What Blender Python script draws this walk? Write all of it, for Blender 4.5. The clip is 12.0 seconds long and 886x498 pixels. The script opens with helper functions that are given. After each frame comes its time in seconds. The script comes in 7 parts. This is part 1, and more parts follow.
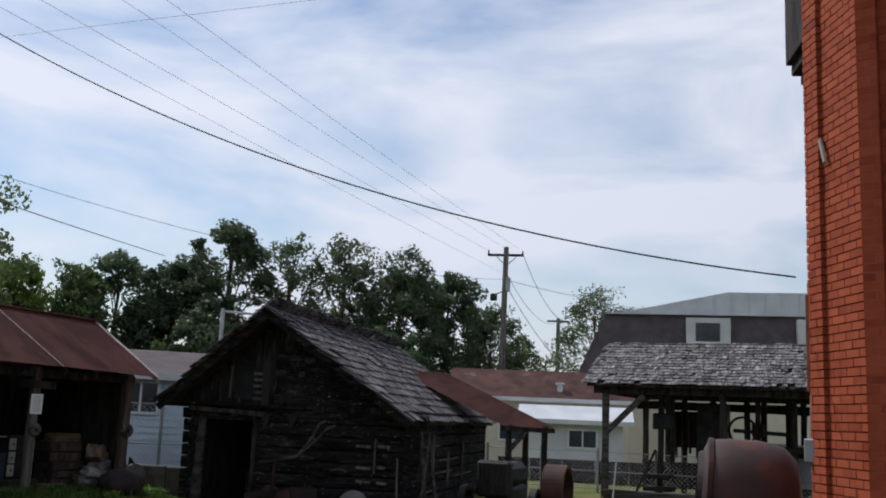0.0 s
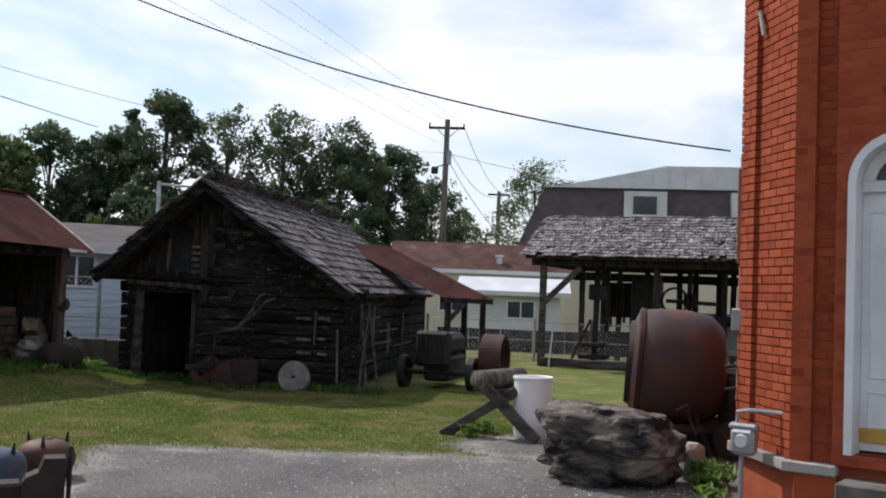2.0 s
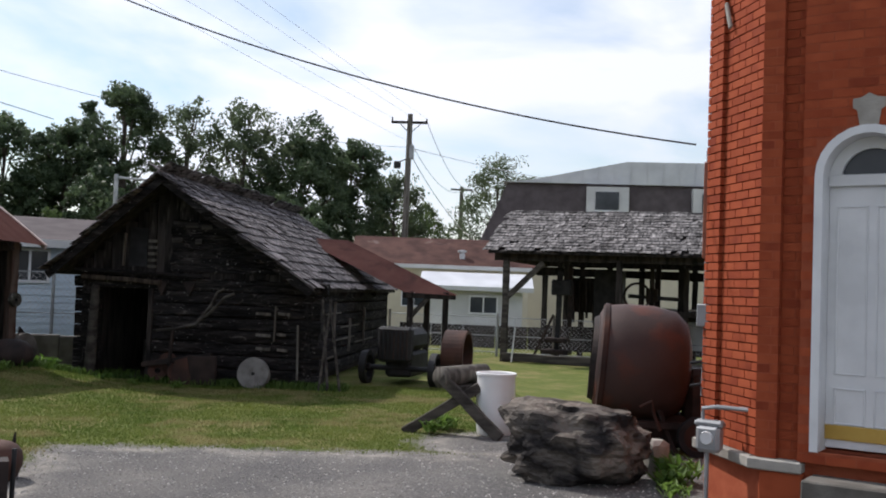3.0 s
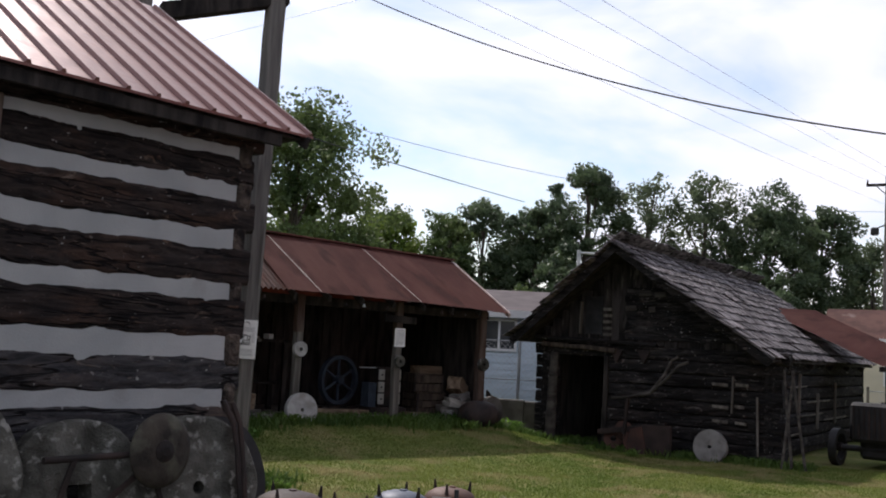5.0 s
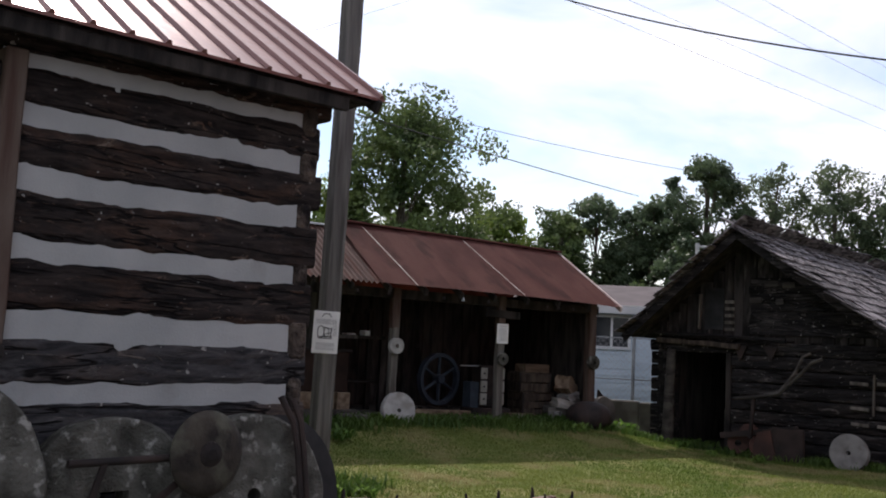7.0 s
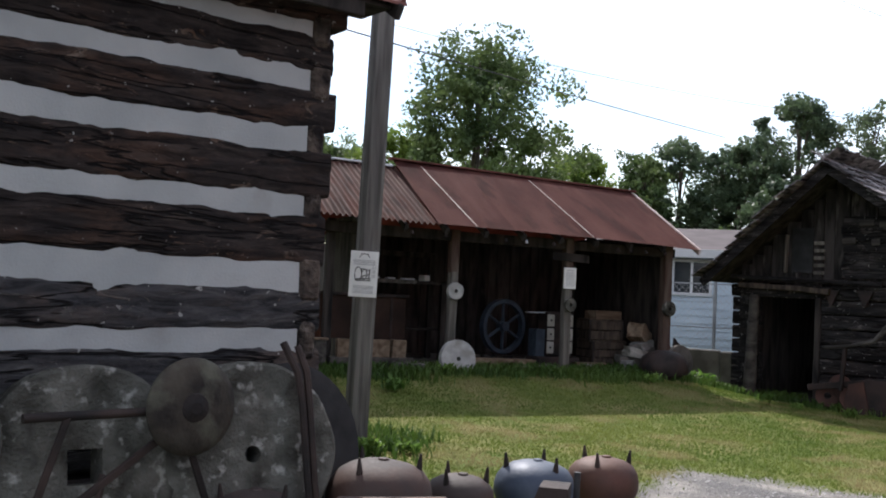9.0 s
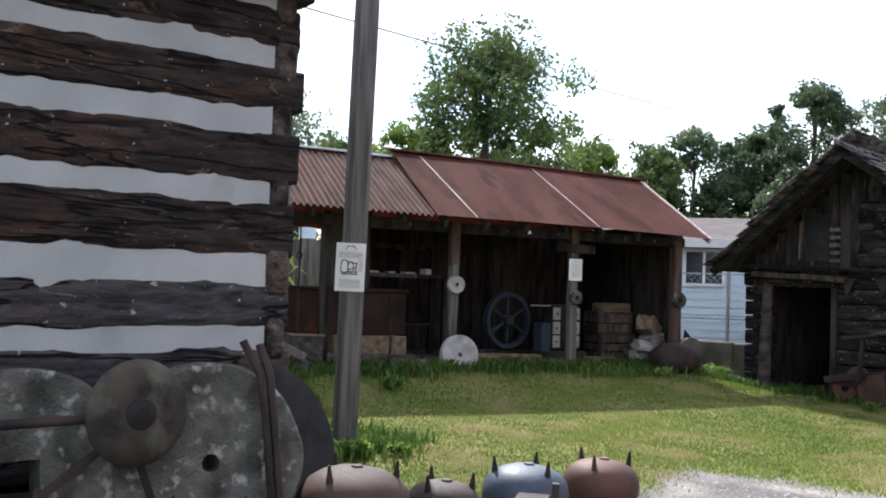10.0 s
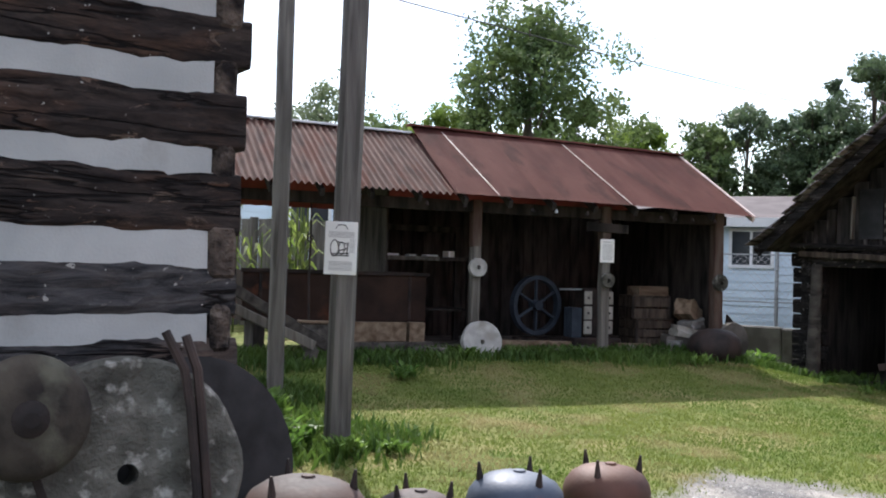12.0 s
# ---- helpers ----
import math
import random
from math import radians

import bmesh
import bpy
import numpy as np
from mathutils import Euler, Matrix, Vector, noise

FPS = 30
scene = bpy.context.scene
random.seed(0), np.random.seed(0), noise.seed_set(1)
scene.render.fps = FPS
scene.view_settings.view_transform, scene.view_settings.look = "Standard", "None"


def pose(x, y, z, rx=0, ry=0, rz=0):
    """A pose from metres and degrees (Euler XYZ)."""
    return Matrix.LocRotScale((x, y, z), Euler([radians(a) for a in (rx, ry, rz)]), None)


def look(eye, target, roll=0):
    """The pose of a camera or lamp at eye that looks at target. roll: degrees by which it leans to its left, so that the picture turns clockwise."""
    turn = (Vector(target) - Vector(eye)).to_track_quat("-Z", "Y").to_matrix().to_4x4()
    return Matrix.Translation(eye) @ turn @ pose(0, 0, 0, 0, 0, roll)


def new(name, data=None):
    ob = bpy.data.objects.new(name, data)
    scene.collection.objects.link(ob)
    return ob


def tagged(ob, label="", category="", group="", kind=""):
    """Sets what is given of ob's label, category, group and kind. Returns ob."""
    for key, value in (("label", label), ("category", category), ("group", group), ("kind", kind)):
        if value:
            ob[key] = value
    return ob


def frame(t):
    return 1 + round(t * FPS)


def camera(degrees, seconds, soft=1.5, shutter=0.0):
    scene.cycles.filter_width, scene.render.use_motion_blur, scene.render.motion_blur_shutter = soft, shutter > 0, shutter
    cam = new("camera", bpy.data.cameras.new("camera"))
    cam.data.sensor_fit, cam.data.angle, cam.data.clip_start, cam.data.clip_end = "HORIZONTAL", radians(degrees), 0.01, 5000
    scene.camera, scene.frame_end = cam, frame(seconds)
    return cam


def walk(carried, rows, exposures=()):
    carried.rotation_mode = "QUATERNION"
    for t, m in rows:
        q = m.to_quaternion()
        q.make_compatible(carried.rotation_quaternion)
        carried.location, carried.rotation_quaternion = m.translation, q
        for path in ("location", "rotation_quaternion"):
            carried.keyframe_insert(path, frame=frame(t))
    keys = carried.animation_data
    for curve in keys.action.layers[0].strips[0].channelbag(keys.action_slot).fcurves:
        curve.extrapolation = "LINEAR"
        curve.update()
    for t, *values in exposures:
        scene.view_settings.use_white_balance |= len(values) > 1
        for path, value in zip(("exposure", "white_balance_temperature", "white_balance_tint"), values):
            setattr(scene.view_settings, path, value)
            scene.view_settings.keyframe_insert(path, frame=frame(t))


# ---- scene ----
cam = camera(48.5, 12.0, soft=1.95)
PATH = [
    (0, (0.111, -0.078, 1.739), (0.106, 1.893, 2.079), 2.4),
    (0.5, (0.11, -0.074, 1.731), (-0.04, 1.906, 1.974), 2.1),
    (1, (0.116, -0.068, 1.728), (-0.134, 1.909, 1.893), 1.8),
    (1.5, (0.136, -0.056, 1.735), (-0.023, 1.934, 1.847), 1.9),
    (2, (0.148, -0.031, 1.744), (0.272, 1.964, 1.833), 2.1),
    (2.5, (0.148, 0.025, 1.751), (0.48, 1.996, 1.832), 2.2),
    (3, (0.165, 0.159, 1.744), (0.365, 2.147, 1.826), 2.1),
    (3.5, (0.205, 0.291, 1.726), (0.04, 2.282, 1.827), 2.0),
    (3.7, (0.226, 0.324, 1.714), (-0.068, 2.299, 1.826), 2.1),
    (5.3, (0.371, 0.443, 1.56), (-0.405, 2.273, 1.783), 3.2),
    (5.5, (0.372, 0.514, 1.546), (-0.443, 2.325, 1.787), 3.3),
    (6, (0.331, 0.782, 1.523), (-0.539, 2.561, 1.798), 3.1),
    (6.5, (0.242, 1.107, 1.514), (-0.66, 2.872, 1.783), 2.9),
    (7, (0.155, 1.409, 1.507), (-0.775, 3.169, 1.698), 2.8),
    (7.5, (0.102, 1.658, 1.491), (-0.859, 3.408, 1.618), 2.8),
    (7.7, (0.087, 1.751, 1.483), (-0.886, 3.495, 1.594), 2.4),
    (9.3, (0.007, 2.514, 1.457), (-1.086, 4.187, 1.535), 2.5),
    (9.5, (-0.004, 2.614, 1.455), (-1.103, 4.283, 1.529), 2.2),
    (10, (-0.046, 2.873, 1.449), (-1.151, 4.539, 1.519), 1.9),
    (10.5, (-0.105, 3.145, 1.442), (-1.219, 4.805, 1.51), 1.8),
    (11, (-0.154, 3.407, 1.436), (-1.311, 5.037, 1.503), 1.8),
    (11.5, (-0.165, 3.617, 1.435), (-1.367, 5.214, 1.498), 1.5),
    (12, (-0.14, 3.766, 1.437), (-1.333, 5.37, 1.473), 1.5),
]
walk(cam, [(t, look(eye, target, roll)) for t, eye, target, roll in PATH],
     [(0, -0.62, 6150, 14), (0.5, -0.5, 6200, 14), (1.0, -0.28, 6300, 15), (1.5, -0.2, 6350, 14), (3.5, -0.18, 6400, 14), (5.5, -0.15, 6550, 19), (7.5, 0.02, 6500, 19), (9.5, 0.68, 6300, 14), (10.0, 0.96, 6300, 14), (10.5, 1.06, 6300, 14), (11.0, 0.96, 6250, 14), (12, 0.95, 6250, 14)])


# ---- world, sun, exposure ----
SUN_AZ, SUN_EL = radians(-46), radians(47)
world = bpy.data.worlds.new("sky")
scene.world = world
world.use_nodes = True
wn, wl = world.node_tree.nodes, world.node_tree.links
wn.clear()
w_out = wn.new("ShaderNodeOutputWorld")
w_bg = wn.new("ShaderNodeBackground")
w_sky = wn.new("ShaderNodeTexSky")
w_sky.sky_type, w_sky.sun_disc = "NISHITA", False
w_sky.sun_elevation, w_sky.sun_rotation = SUN_EL, SUN_AZ
w_sky.air_density, w_sky.dust_density, w_sky.ozone_density = 1.3, 0.4, 2.0
w_co = wn.new("ShaderNodeTexCoord")
w_map = wn.new("ShaderNodeMapping")
w_map.inputs["Scale"].default_value = (1.2, 1.0, 3.6)
w_map.inputs["Rotation"].default_value = (0.05, 0.16, 0.3)
w_n = wn.new("ShaderNodeTexNoise")
w_n.inputs["Scale"].default_value, w_n.inputs["Detail"].default_value = 2.3, 8.0
w_n.inputs["Roughness"].default_value, w_n.inputs["Distortion"].default_value = 0.5, 0.4
w_r = wn.new("ShaderNodeValToRGB")
w_r.color_ramp.elements[0].position, w_r.color_ramp.elements[1].position = 0.35, 0.58
w_mix = wn.new("ShaderNodeMix")
w_mix.data_type = "RGBA"
wl.new(w_co.outputs["Generated"], w_map.inputs[0])
wl.new(w_map.outputs[0], w_n.inputs["Vector"])
wl.new(w_n.outputs["Fac"], w_r.inputs[0])
wl.new(w_r.outputs["Color"], w_mix.inputs[0])
wl.new(w_sky.outputs[0], w_mix.inputs[6])
# thin cloud is brightest on the sun's side of the sky
to_sun = Vector((math.sin(SUN_AZ) * math.cos(SUN_EL), math.cos(SUN_AZ) * math.cos(SUN_EL), math.sin(SUN_EL)))
w_dot = wn.new("ShaderNodeVectorMath")
w_dot.operation = "DOT_PRODUCT"
w_dot.inputs[1].default_value = to_sun
w_glow = wn.new("ShaderNodeMapRange")
w_glow.inputs["From Min"].default_value, w_glow.inputs["From Max"].default_value = 0.25, 1.0
w_glow.inputs["To Min"].default_value, w_glow.inputs["To Max"].default_value = 0.97, 1.22
w_cloud = wn.new("ShaderNodeVectorMath")
w_cloud.operation = "SCALE"
w_cloud.inputs[0].default_value = (7.2, 7.55, 8.1)
wl.new(w_co.outputs["Generated"], w_dot.inputs[0])
wl.new(w_dot.outputs["Value"], w_glow.inputs["Value"])
wl.new(w_glow.outputs[0], w_cloud.inputs["Scale"])
wl.new(w_cloud.outputs[0], w_mix.inputs[7])
wl.new(w_mix.outputs[2], w_bg.inputs["Color"])
w_bg.inputs["Strength"].default_value = 0.146
wl.new(w_bg.outputs[0], w_out.inputs[0])

sun = new("sun", bpy.data.lights.new("sun", "SUN"))
sun.data.energy, sun.data.angle, sun.data.color = 5.0, radians(0.6), (1.0, 0.96, 0.89)
sun.matrix_world = look(to_sun * 60, (0, 0, 0))

# ---- materials ----


def mat(name, c1, c2, scale=3.0, rough=0.85, metal=0.0, bump=0.4, stretch=(1, 1, 1), fine=45.0, spot=None, vary=0.25, dist=0.01,
        leafy=0.0, lo=0.35, hi=0.65, spot_lo=0.62, spot_scale=1.7):
    """A procedural surface: two colours by broad noise, fine grain, an optional third stain colour, random shift by object and island."""
    m = bpy.data.materials.new(name)
    m.use_nodes = True
    n, k = m.node_tree.nodes, m.node_tree.links
    p = n["Principled BSDF"]
    co = n.new("ShaderNodeTexCoord")
    info = n.new("ShaderNodeObjectInfo")
    geo = n.new("ShaderNodeNewGeometry")
    add = n.new("ShaderNodeMath")
    add.operation = "ADD"
    k.new(info.outputs["Random"], add.inputs[0])
    k.new(geo.outputs["Random Per Island"], add.inputs[1])
    shift = n.new("ShaderNodeVectorMath")
    shift.operation = "MULTIPLY_ADD"
    shift.inputs[1].default_value = (37, 17, 23)
    k.new(info.outputs["Random"] if leafy else add.outputs[0], shift.inputs[0])
    k.new(co.outputs["Object"], shift.inputs[2])
    mp = n.new("ShaderNodeMapping")
    mp.inputs["Scale"].default_value = stretch
    k.new(shift.outputs[0], mp.inputs[0])
    broad = n.new("ShaderNodeTexNoise")
    broad.inputs["Scale"].default_value, broad.inputs["Detail"].default_value = scale, 5
    broad.inputs["Distortion"].default_value = 0.3 if stretch != (1, 1, 1) else 0.2
    grain = n.new("ShaderNodeTexNoise")
    grain.inputs["Scale"].default_value, grain.inputs["Detail"].default_value = fine, 3
    k.new(mp.outputs[0], broad.inputs["Vector"])
    k.new(mp.outputs[0], grain.inputs["Vector"])
    ramp = n.new("ShaderNodeValToRGB")
    a, b = ramp.color_ramp.elements
    a.position, b.position = lo, hi
    a.color, b.color = (*c1, 1), (*c2, 1)
    k.new(broad.outputs["Fac"], ramp.inputs[0])
    col = ramp.outputs["Color"]
    if spot:
        sn = n.new("ShaderNodeTexNoise")
        sn.inputs["Scale"].default_value, sn.inputs["Detail"].default_value = spot_scale, 6
        k.new(mp.outputs[0], sn.inputs["Vector"])
        sr = n.new("ShaderNodeMapRange")
        sr.inputs["From Min"].default_value, sr.inputs["From Max"].default_value = spot_lo - 0.07, spot_lo + 0.07
        k.new(sn.outputs["Fac"], sr.inputs["Value"])
        mx = n.new("ShaderNodeMix")
        mx.data_type = "RGBA"
        mx.inputs[7].default_value = (*spot, 1)
        k.new(sr.outputs[0], mx.inputs[0])
        k.new(col, mx.inputs[6])
        col = mx.outputs[2]
    hsv = n.new("ShaderNodeHueSaturation")
    k.new(col, hsv.inputs["Color"])
    val = n.new("ShaderNodeMapRange")
    val.inputs["To Min"].default_value, val.inputs["To Max"].default_value = 1 - vary, 1 + vary
    fr = n.new("ShaderNodeMath")
    fr.operation = "FRACT"
    k.new(add.outputs[0], fr.inputs[0])
    half = n.new("ShaderNodeMath")
    half.operation = "MULTIPLY_ADD"
    half.inputs[1].default_value = 0.6
    k.new(fr.outputs[0], half.inputs[0])
    g2 = n.new("ShaderNodeMath")
    g2.operation = "MULTIPLY"
    g2.inputs[1].default_value = 0.4
    k.new(grain.outputs["Fac"], g2.inputs[0])
    k.new(g2.outputs[0], half.inputs[2])
    k.new(half.outputs[0], val.inputs["Value"])
    k.new(val.outputs[0], hsv.inputs["Value"])
    k.new(hsv.outputs[0], p.inputs["Base Color"])
    rr = n.new("ShaderNodeMapRange")
    rr.inputs["To Min"].default_value, rr.inputs["To Max"].default_value = max(0.05, rough - 0.12), min(1, rough + 0.12)
    k.new(grain.outputs["Fac"], rr.inputs["Value"])
    k.new(rr.outputs[0], p.inputs["Roughness"])
    p.inputs["Metallic"].default_value = metal
    p.inputs["Specular IOR Level"].default_value = 0.12 if rough > 0.84 else 0.3
    if bump:
        bp = n.new("ShaderNodeBump")
        bp.inputs["Strength"].default_value, bp.inputs["Distance"].default_value = bump, dist
        both = n.new("ShaderNodeMath")
        both.operation = "ADD"
        k.new(grain.outputs["Fac"], both.inputs[0])
        k.new(broad.outputs["Fac"], both.inputs[1])
        k.new(both.outputs[0], bp.inputs["Height"])
        k.new(bp.outputs[0], p.inputs["Normal"])
    if leafy:
        tr = n.new("ShaderNodeBsdfTranslucent")
        k.new(hsv.outputs[0], tr.inputs["Color"])
        ms = n.new("ShaderNodeMixShader")
        ms.inputs[0].default_value = leafy
        k.new(p.outputs[0], ms.inputs[1])
        k.new(tr.outputs[0], ms.inputs[2])
        k.new(ms.outputs[0], n["Material Output"].inputs["Surface"])
    return m


def log_mat(name, dark, mid, warm, pale, grey):
    """Adzed, weathered log: fine fibre along x, flaked patches, open cracks, small pale lichen spots."""
    m = bpy.data.materials.new(name)
    m.use_nodes = True
    n, k = m.node_tree.nodes, m.node_tree.links
    p = n["Principled BSDF"]
    co, info, geo = n.new("ShaderNodeTexCoord"), n.new("ShaderNodeObjectInfo"), n.new("ShaderNodeNewGeometry")
    shift = n.new("ShaderNodeVectorMath")
    shift.operation = "MULTIPLY_ADD"
    shift.inputs[1].default_value = (37, 17, 23)
    k.new(info.outputs["Random"], shift.inputs[0])
    k.new(co.outputs["Object"], shift.inputs[2])

    def tex(stretch, scale, detail, rough=0.6, dist=0.0):
        mp = n.new("ShaderNodeMapping")
        mp.inputs["Scale"].default_value = stretch
        k.new(shift.outputs[0], mp.inputs[0])
        q = n.new("ShaderNodeTexNoise")
        q.inputs["Scale"].default_value, q.inputs["Detail"].default_value = scale, detail
        q.inputs["Roughness"].default_value, q.inputs["Distortion"].default_value = rough, dist
        k.new(mp.outputs[0], q.inputs["Vector"])
        return q.outputs["Fac"]

    def span(v, lo, hi, a=0.0, b=1.0):
        q = n.new("ShaderNodeMapRange")
        for key, x in (("From Min", lo), ("From Max", hi), ("To Min", a), ("To Max", b)):
            q.inputs[key].default_value = x
        k.new(v, q.inputs["Value"])
        return q.outputs[0]

    def calc(op, a, b):
        q = n.new("ShaderNodeMath")
        q.operation = op
        for i, v in enumerate((a, b)):
            if isinstance(v, (int, float)):
                q.inputs[i].default_value = v
            else:
                k.new(v, q.inputs[i])
        return q.outputs[0]

    def mix(fac, a, b):
        q = n.new("ShaderNodeMix")
        q.data_type = "RGBA"
        k.new(fac, q.inputs[0])
        for i, v in ((6, a), (7, b)):
            if isinstance(v, tuple):
                q.inputs[i].default_value = (*v, 1)
            else:
                k.new(v, q.inputs[i])
        return q.outputs[2]

    fibre = tex((1.0, 5.5, 5.5), 3.2, 8, 0.7, 0.7)
    streak = tex((0.5, 3.2, 3.2), 2.2, 6, 0.65, 0.8)
    patch = tex((0.7, 2.2, 2.2), 1.5, 6, 0.62, 0.3)
    flake = tex((1.3, 3.6, 3.6), 3.0, 7, 0.66, 1.0)
    crack = tex((0.3, 3.5, 3.5), 1.8, 4, 0.55, 0.4)
    spot = tex((1, 1, 1), 26, 2, 0.5)
    col = mix(span(fibre, 0.38, 0.66), dark, mid)
    col = mix(span(patch, 0.50, 0.66, 0, 0.75), col, mix(span(fibre, 0.3, 0.7), dark, warm))
    col = mix(span(streak, 0.54, 0.68, 0, grey), col, mix(span(fibre, 0.3, 0.68), mid, pale))
    col = mix(span(flake, 0.60, 0.65, 0, 0.85), col, mix(span(fibre, 0.35, 0.6), warm, pale))
    col = mix(span(spot, 0.70, 0.73, 0, 0.7), col, (0.36, 0.35, 0.33))
    line = span(calc("ABSOLUTE", calc("SUBTRACT", crack, 0.5), 0.0), 0.004, 0.02, 1, 0)
    col = mix(line, col, (0.006, 0.005, 0.005))
    k.new(col, p.inputs["Base Color"])
    p.inputs["Roughness"].default_value = 0.93
    p.inputs["Specular IOR Level"].default_value = 0.15
    hgt = calc("ADD", calc("MULTIPLY", fibre, 0.7), calc("SUBTRACT", span(flake, 0.60, 0.68, 0, 0.5), calc("MULTIPLY", line, 0.8)))
    bp = n.new("ShaderNodeBump")
    bp.inputs["Strength"].default_value, bp.inputs["Distance"].default_value = 0.9, 0.025
    k.new(hgt, bp.inputs["Height"])
    k.new(bp.outputs[0], p.inputs["Normal"])
    return m


M = {}
M["stonegrey"] = mat("grey_millstone", (0.14, 0.137, 0.13), (0.22, 0.215, 0.205), 5, 0.94, bump=0.6, fine=60, spot=(0.10, 0.095, 0.085), vary=0.08, spot_scale=6)
M["log"] = log_mat("weathered_log", (0.009, 0.0075, 0.0075), (0.040, 0.031, 0.028), (0.105, 0.055, 0.034), (0.17, 0.13, 0.105), 0.3)
M["log_grey"] = log_mat("grey_log", (0.014, 0.014, 0.016), (0.066, 0.063, 0.065), (0.115, 0.08, 0.06), (0.18, 0.165, 0.155), 0.5)
M["log_end"] = mat("log_end_grain", (0.012, 0.010, 0.010), (0.10, 0.078, 0.064), 9, 0.95, bump=1.0, vary=0.35, fine=40, spot=(0.17, 0.14, 0.12), spot_scale=7, spot_lo=0.66, dist=0.03)
M["chink"] = mat("lime_chinking", (0.275, 0.285, 0.285), (0.35, 0.355, 0.35), 2.2, 0.92, bump=0.25, vary=0.05, fine=70, spot=(0.25, 0.25, 0.24), spot_scale=3, spot_lo=0.66)
M["barnlog"] = log_mat("dark_barn_log", (0.006, 0.006, 0.0065), (0.026, 0.0235, 0.0235), (0.045, 0.036, 0.032), (0.14, 0.127, 0.12), 0.5)
M["barnboard"] = mat("dark_barn_board", (0.008, 0.0075, 0.0075), (0.042, 0.037, 0.035), 2.2, 0.95, bump=0.9, stretch=(5, 5, 0.9), fine=16, spot=(0.11, 0.10, 0.09), vary=0.55, spot_lo=0.68, spot_scale=2.5)
M["shingle"] = mat("weathered_shingle", (0.03, 0.028, 0.028), (0.25, 0.235, 0.23), 3, 0.92, bump=0.8, stretch=(5, 1, 5), fine=18, vary=0.72, dist=0.01)
M["shingle_dark"] = mat("dark_shingle", (0.014, 0.012, 0.013), (0.20, 0.182, 0.185), 3, 0.92, bump=0.8, stretch=(5, 1, 5), fine=18, vary=0.8, dist=0.01)
M["greywood"] = mat("grey_wood", (0.07, 0.065, 0.058), (0.18, 0.165, 0.145), 2, 0.9, bump=0.6, stretch=(6, 6, 0.5), fine=20, spot=(0.07, 0.06, 0.05), vary=0.2)
M["beam"] = mat("grey_beam", (0.03, 0.027, 0.025), (0.095, 0.086, 0.076), 2, 0.9, bump=0.6, stretch=(0.7, 5, 5), fine=20, vary=0.3)
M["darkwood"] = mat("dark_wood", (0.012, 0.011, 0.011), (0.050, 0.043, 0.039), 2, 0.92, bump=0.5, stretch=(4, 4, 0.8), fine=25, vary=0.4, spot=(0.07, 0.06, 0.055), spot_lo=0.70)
M["redwood"] = mat("stained_post", (0.06, 0.034, 0.027), (0.115, 0.09, 0.075), 2, 0.9, bump=0.5, stretch=(5, 5, 0.7), fine=25, vary=0.2)
M["rustroof"] = mat("red_rusted_roof", (0.082, 0.027, 0.0225), (0.128, 0.050, 0.041), 1.3, 0.88, 0.0, bump=0.15, stretch=(1.6, 0.5, 1), fine=30, spot=(0.06, 0.022, 0.018), vary=0.12)
M["corrug"] = mat("rusted_corrugated", (0.06, 0.026, 0.021), (0.16, 0.088, 0.07), 3.0, 0.8, 0.0, bump=0.2, stretch=(3.5, 0.35, 1), fine=30, spot=(0.12, 0.038, 0.024), vary=0.15, spot_lo=0.56)
M["streak"] = mat("bare_tin_lap", (0.35, 0.25, 0.22), (0.55, 0.46, 0.42), 6, 0.6, 0.2, bump=0.2)
M["metalroof"] = mat("brown_metal_roof", (0.16, 0.075, 0.065), (0.20, 0.10, 0.085), 1.5, 0.34, 0.35, bump=0.06, vary=0.06, fine=12)
M["pole"] = mat("weathered_pole", (0.075, 0.07, 0.066), (0.165, 0.155, 0.145), 2, 0.9, bump=0.7, stretch=(7, 7, 0.5), fine=22, spot=(0.07, 0.065, 0.06), vary=0.1)
M["rust"] = mat("rusty_iron", (0.028, 0.017, 0.015), (0.07, 0.033, 0.024), 3, 0.75, 0.15, bump=0.4, spot=(0.11, 0.04, 0.02), vary=0.15, spot_lo=0.66)
M["rustdark"] = mat("dark_rusty_iron", (0.012, 0.010, 0.010), (0.042, 0.028, 0.024), 4, 0.75, 0.2, bump=0.4, vary=0.2)
M["mixer"] = mat("rusted_drum", (0.032, 0.020, 0.018), (0.058, 0.034, 0.029), 1.6, 0.62, 0.1, bump=0.2, spot=(0.11, 0.032, 0.016), vary=0.05, spot_lo=0.62)
M["pot_brown"] = mat("brown_pot", (0.032, 0.024, 0.022), (0.056, 0.041, 0.037), 3, 0.72, 0.05, bump=0.12, spot=(0.06, 0.032, 0.024), vary=0.08)
M["pot_blue"] = mat("blue_pot", (0.04, 0.052, 0.078), (0.075, 0.09, 0.115), 4, 0.55, 0.2, bump=0.15, spot=(0.15, 0.08, 0.06), vary=0.05)
M["pot_orange"] = mat("orange_pot", (0.05, 0.026, 0.02), (0.095, 0.043, 0.028), 3, 0.65, 0.15, bump=0.15, spot=(0.1, 0.045, 0.035), vary=0.05)
M["stone"] = mat("millstone", (0.032, 0.031, 0.026), (0.115, 0.112, 0.098), 5, 0.95, bump=1.0, fine=55, spot=(0.25, 0.245, 0.225), vary=0.15, spot_scale=14, spot_lo=0.64, dist=0.015)
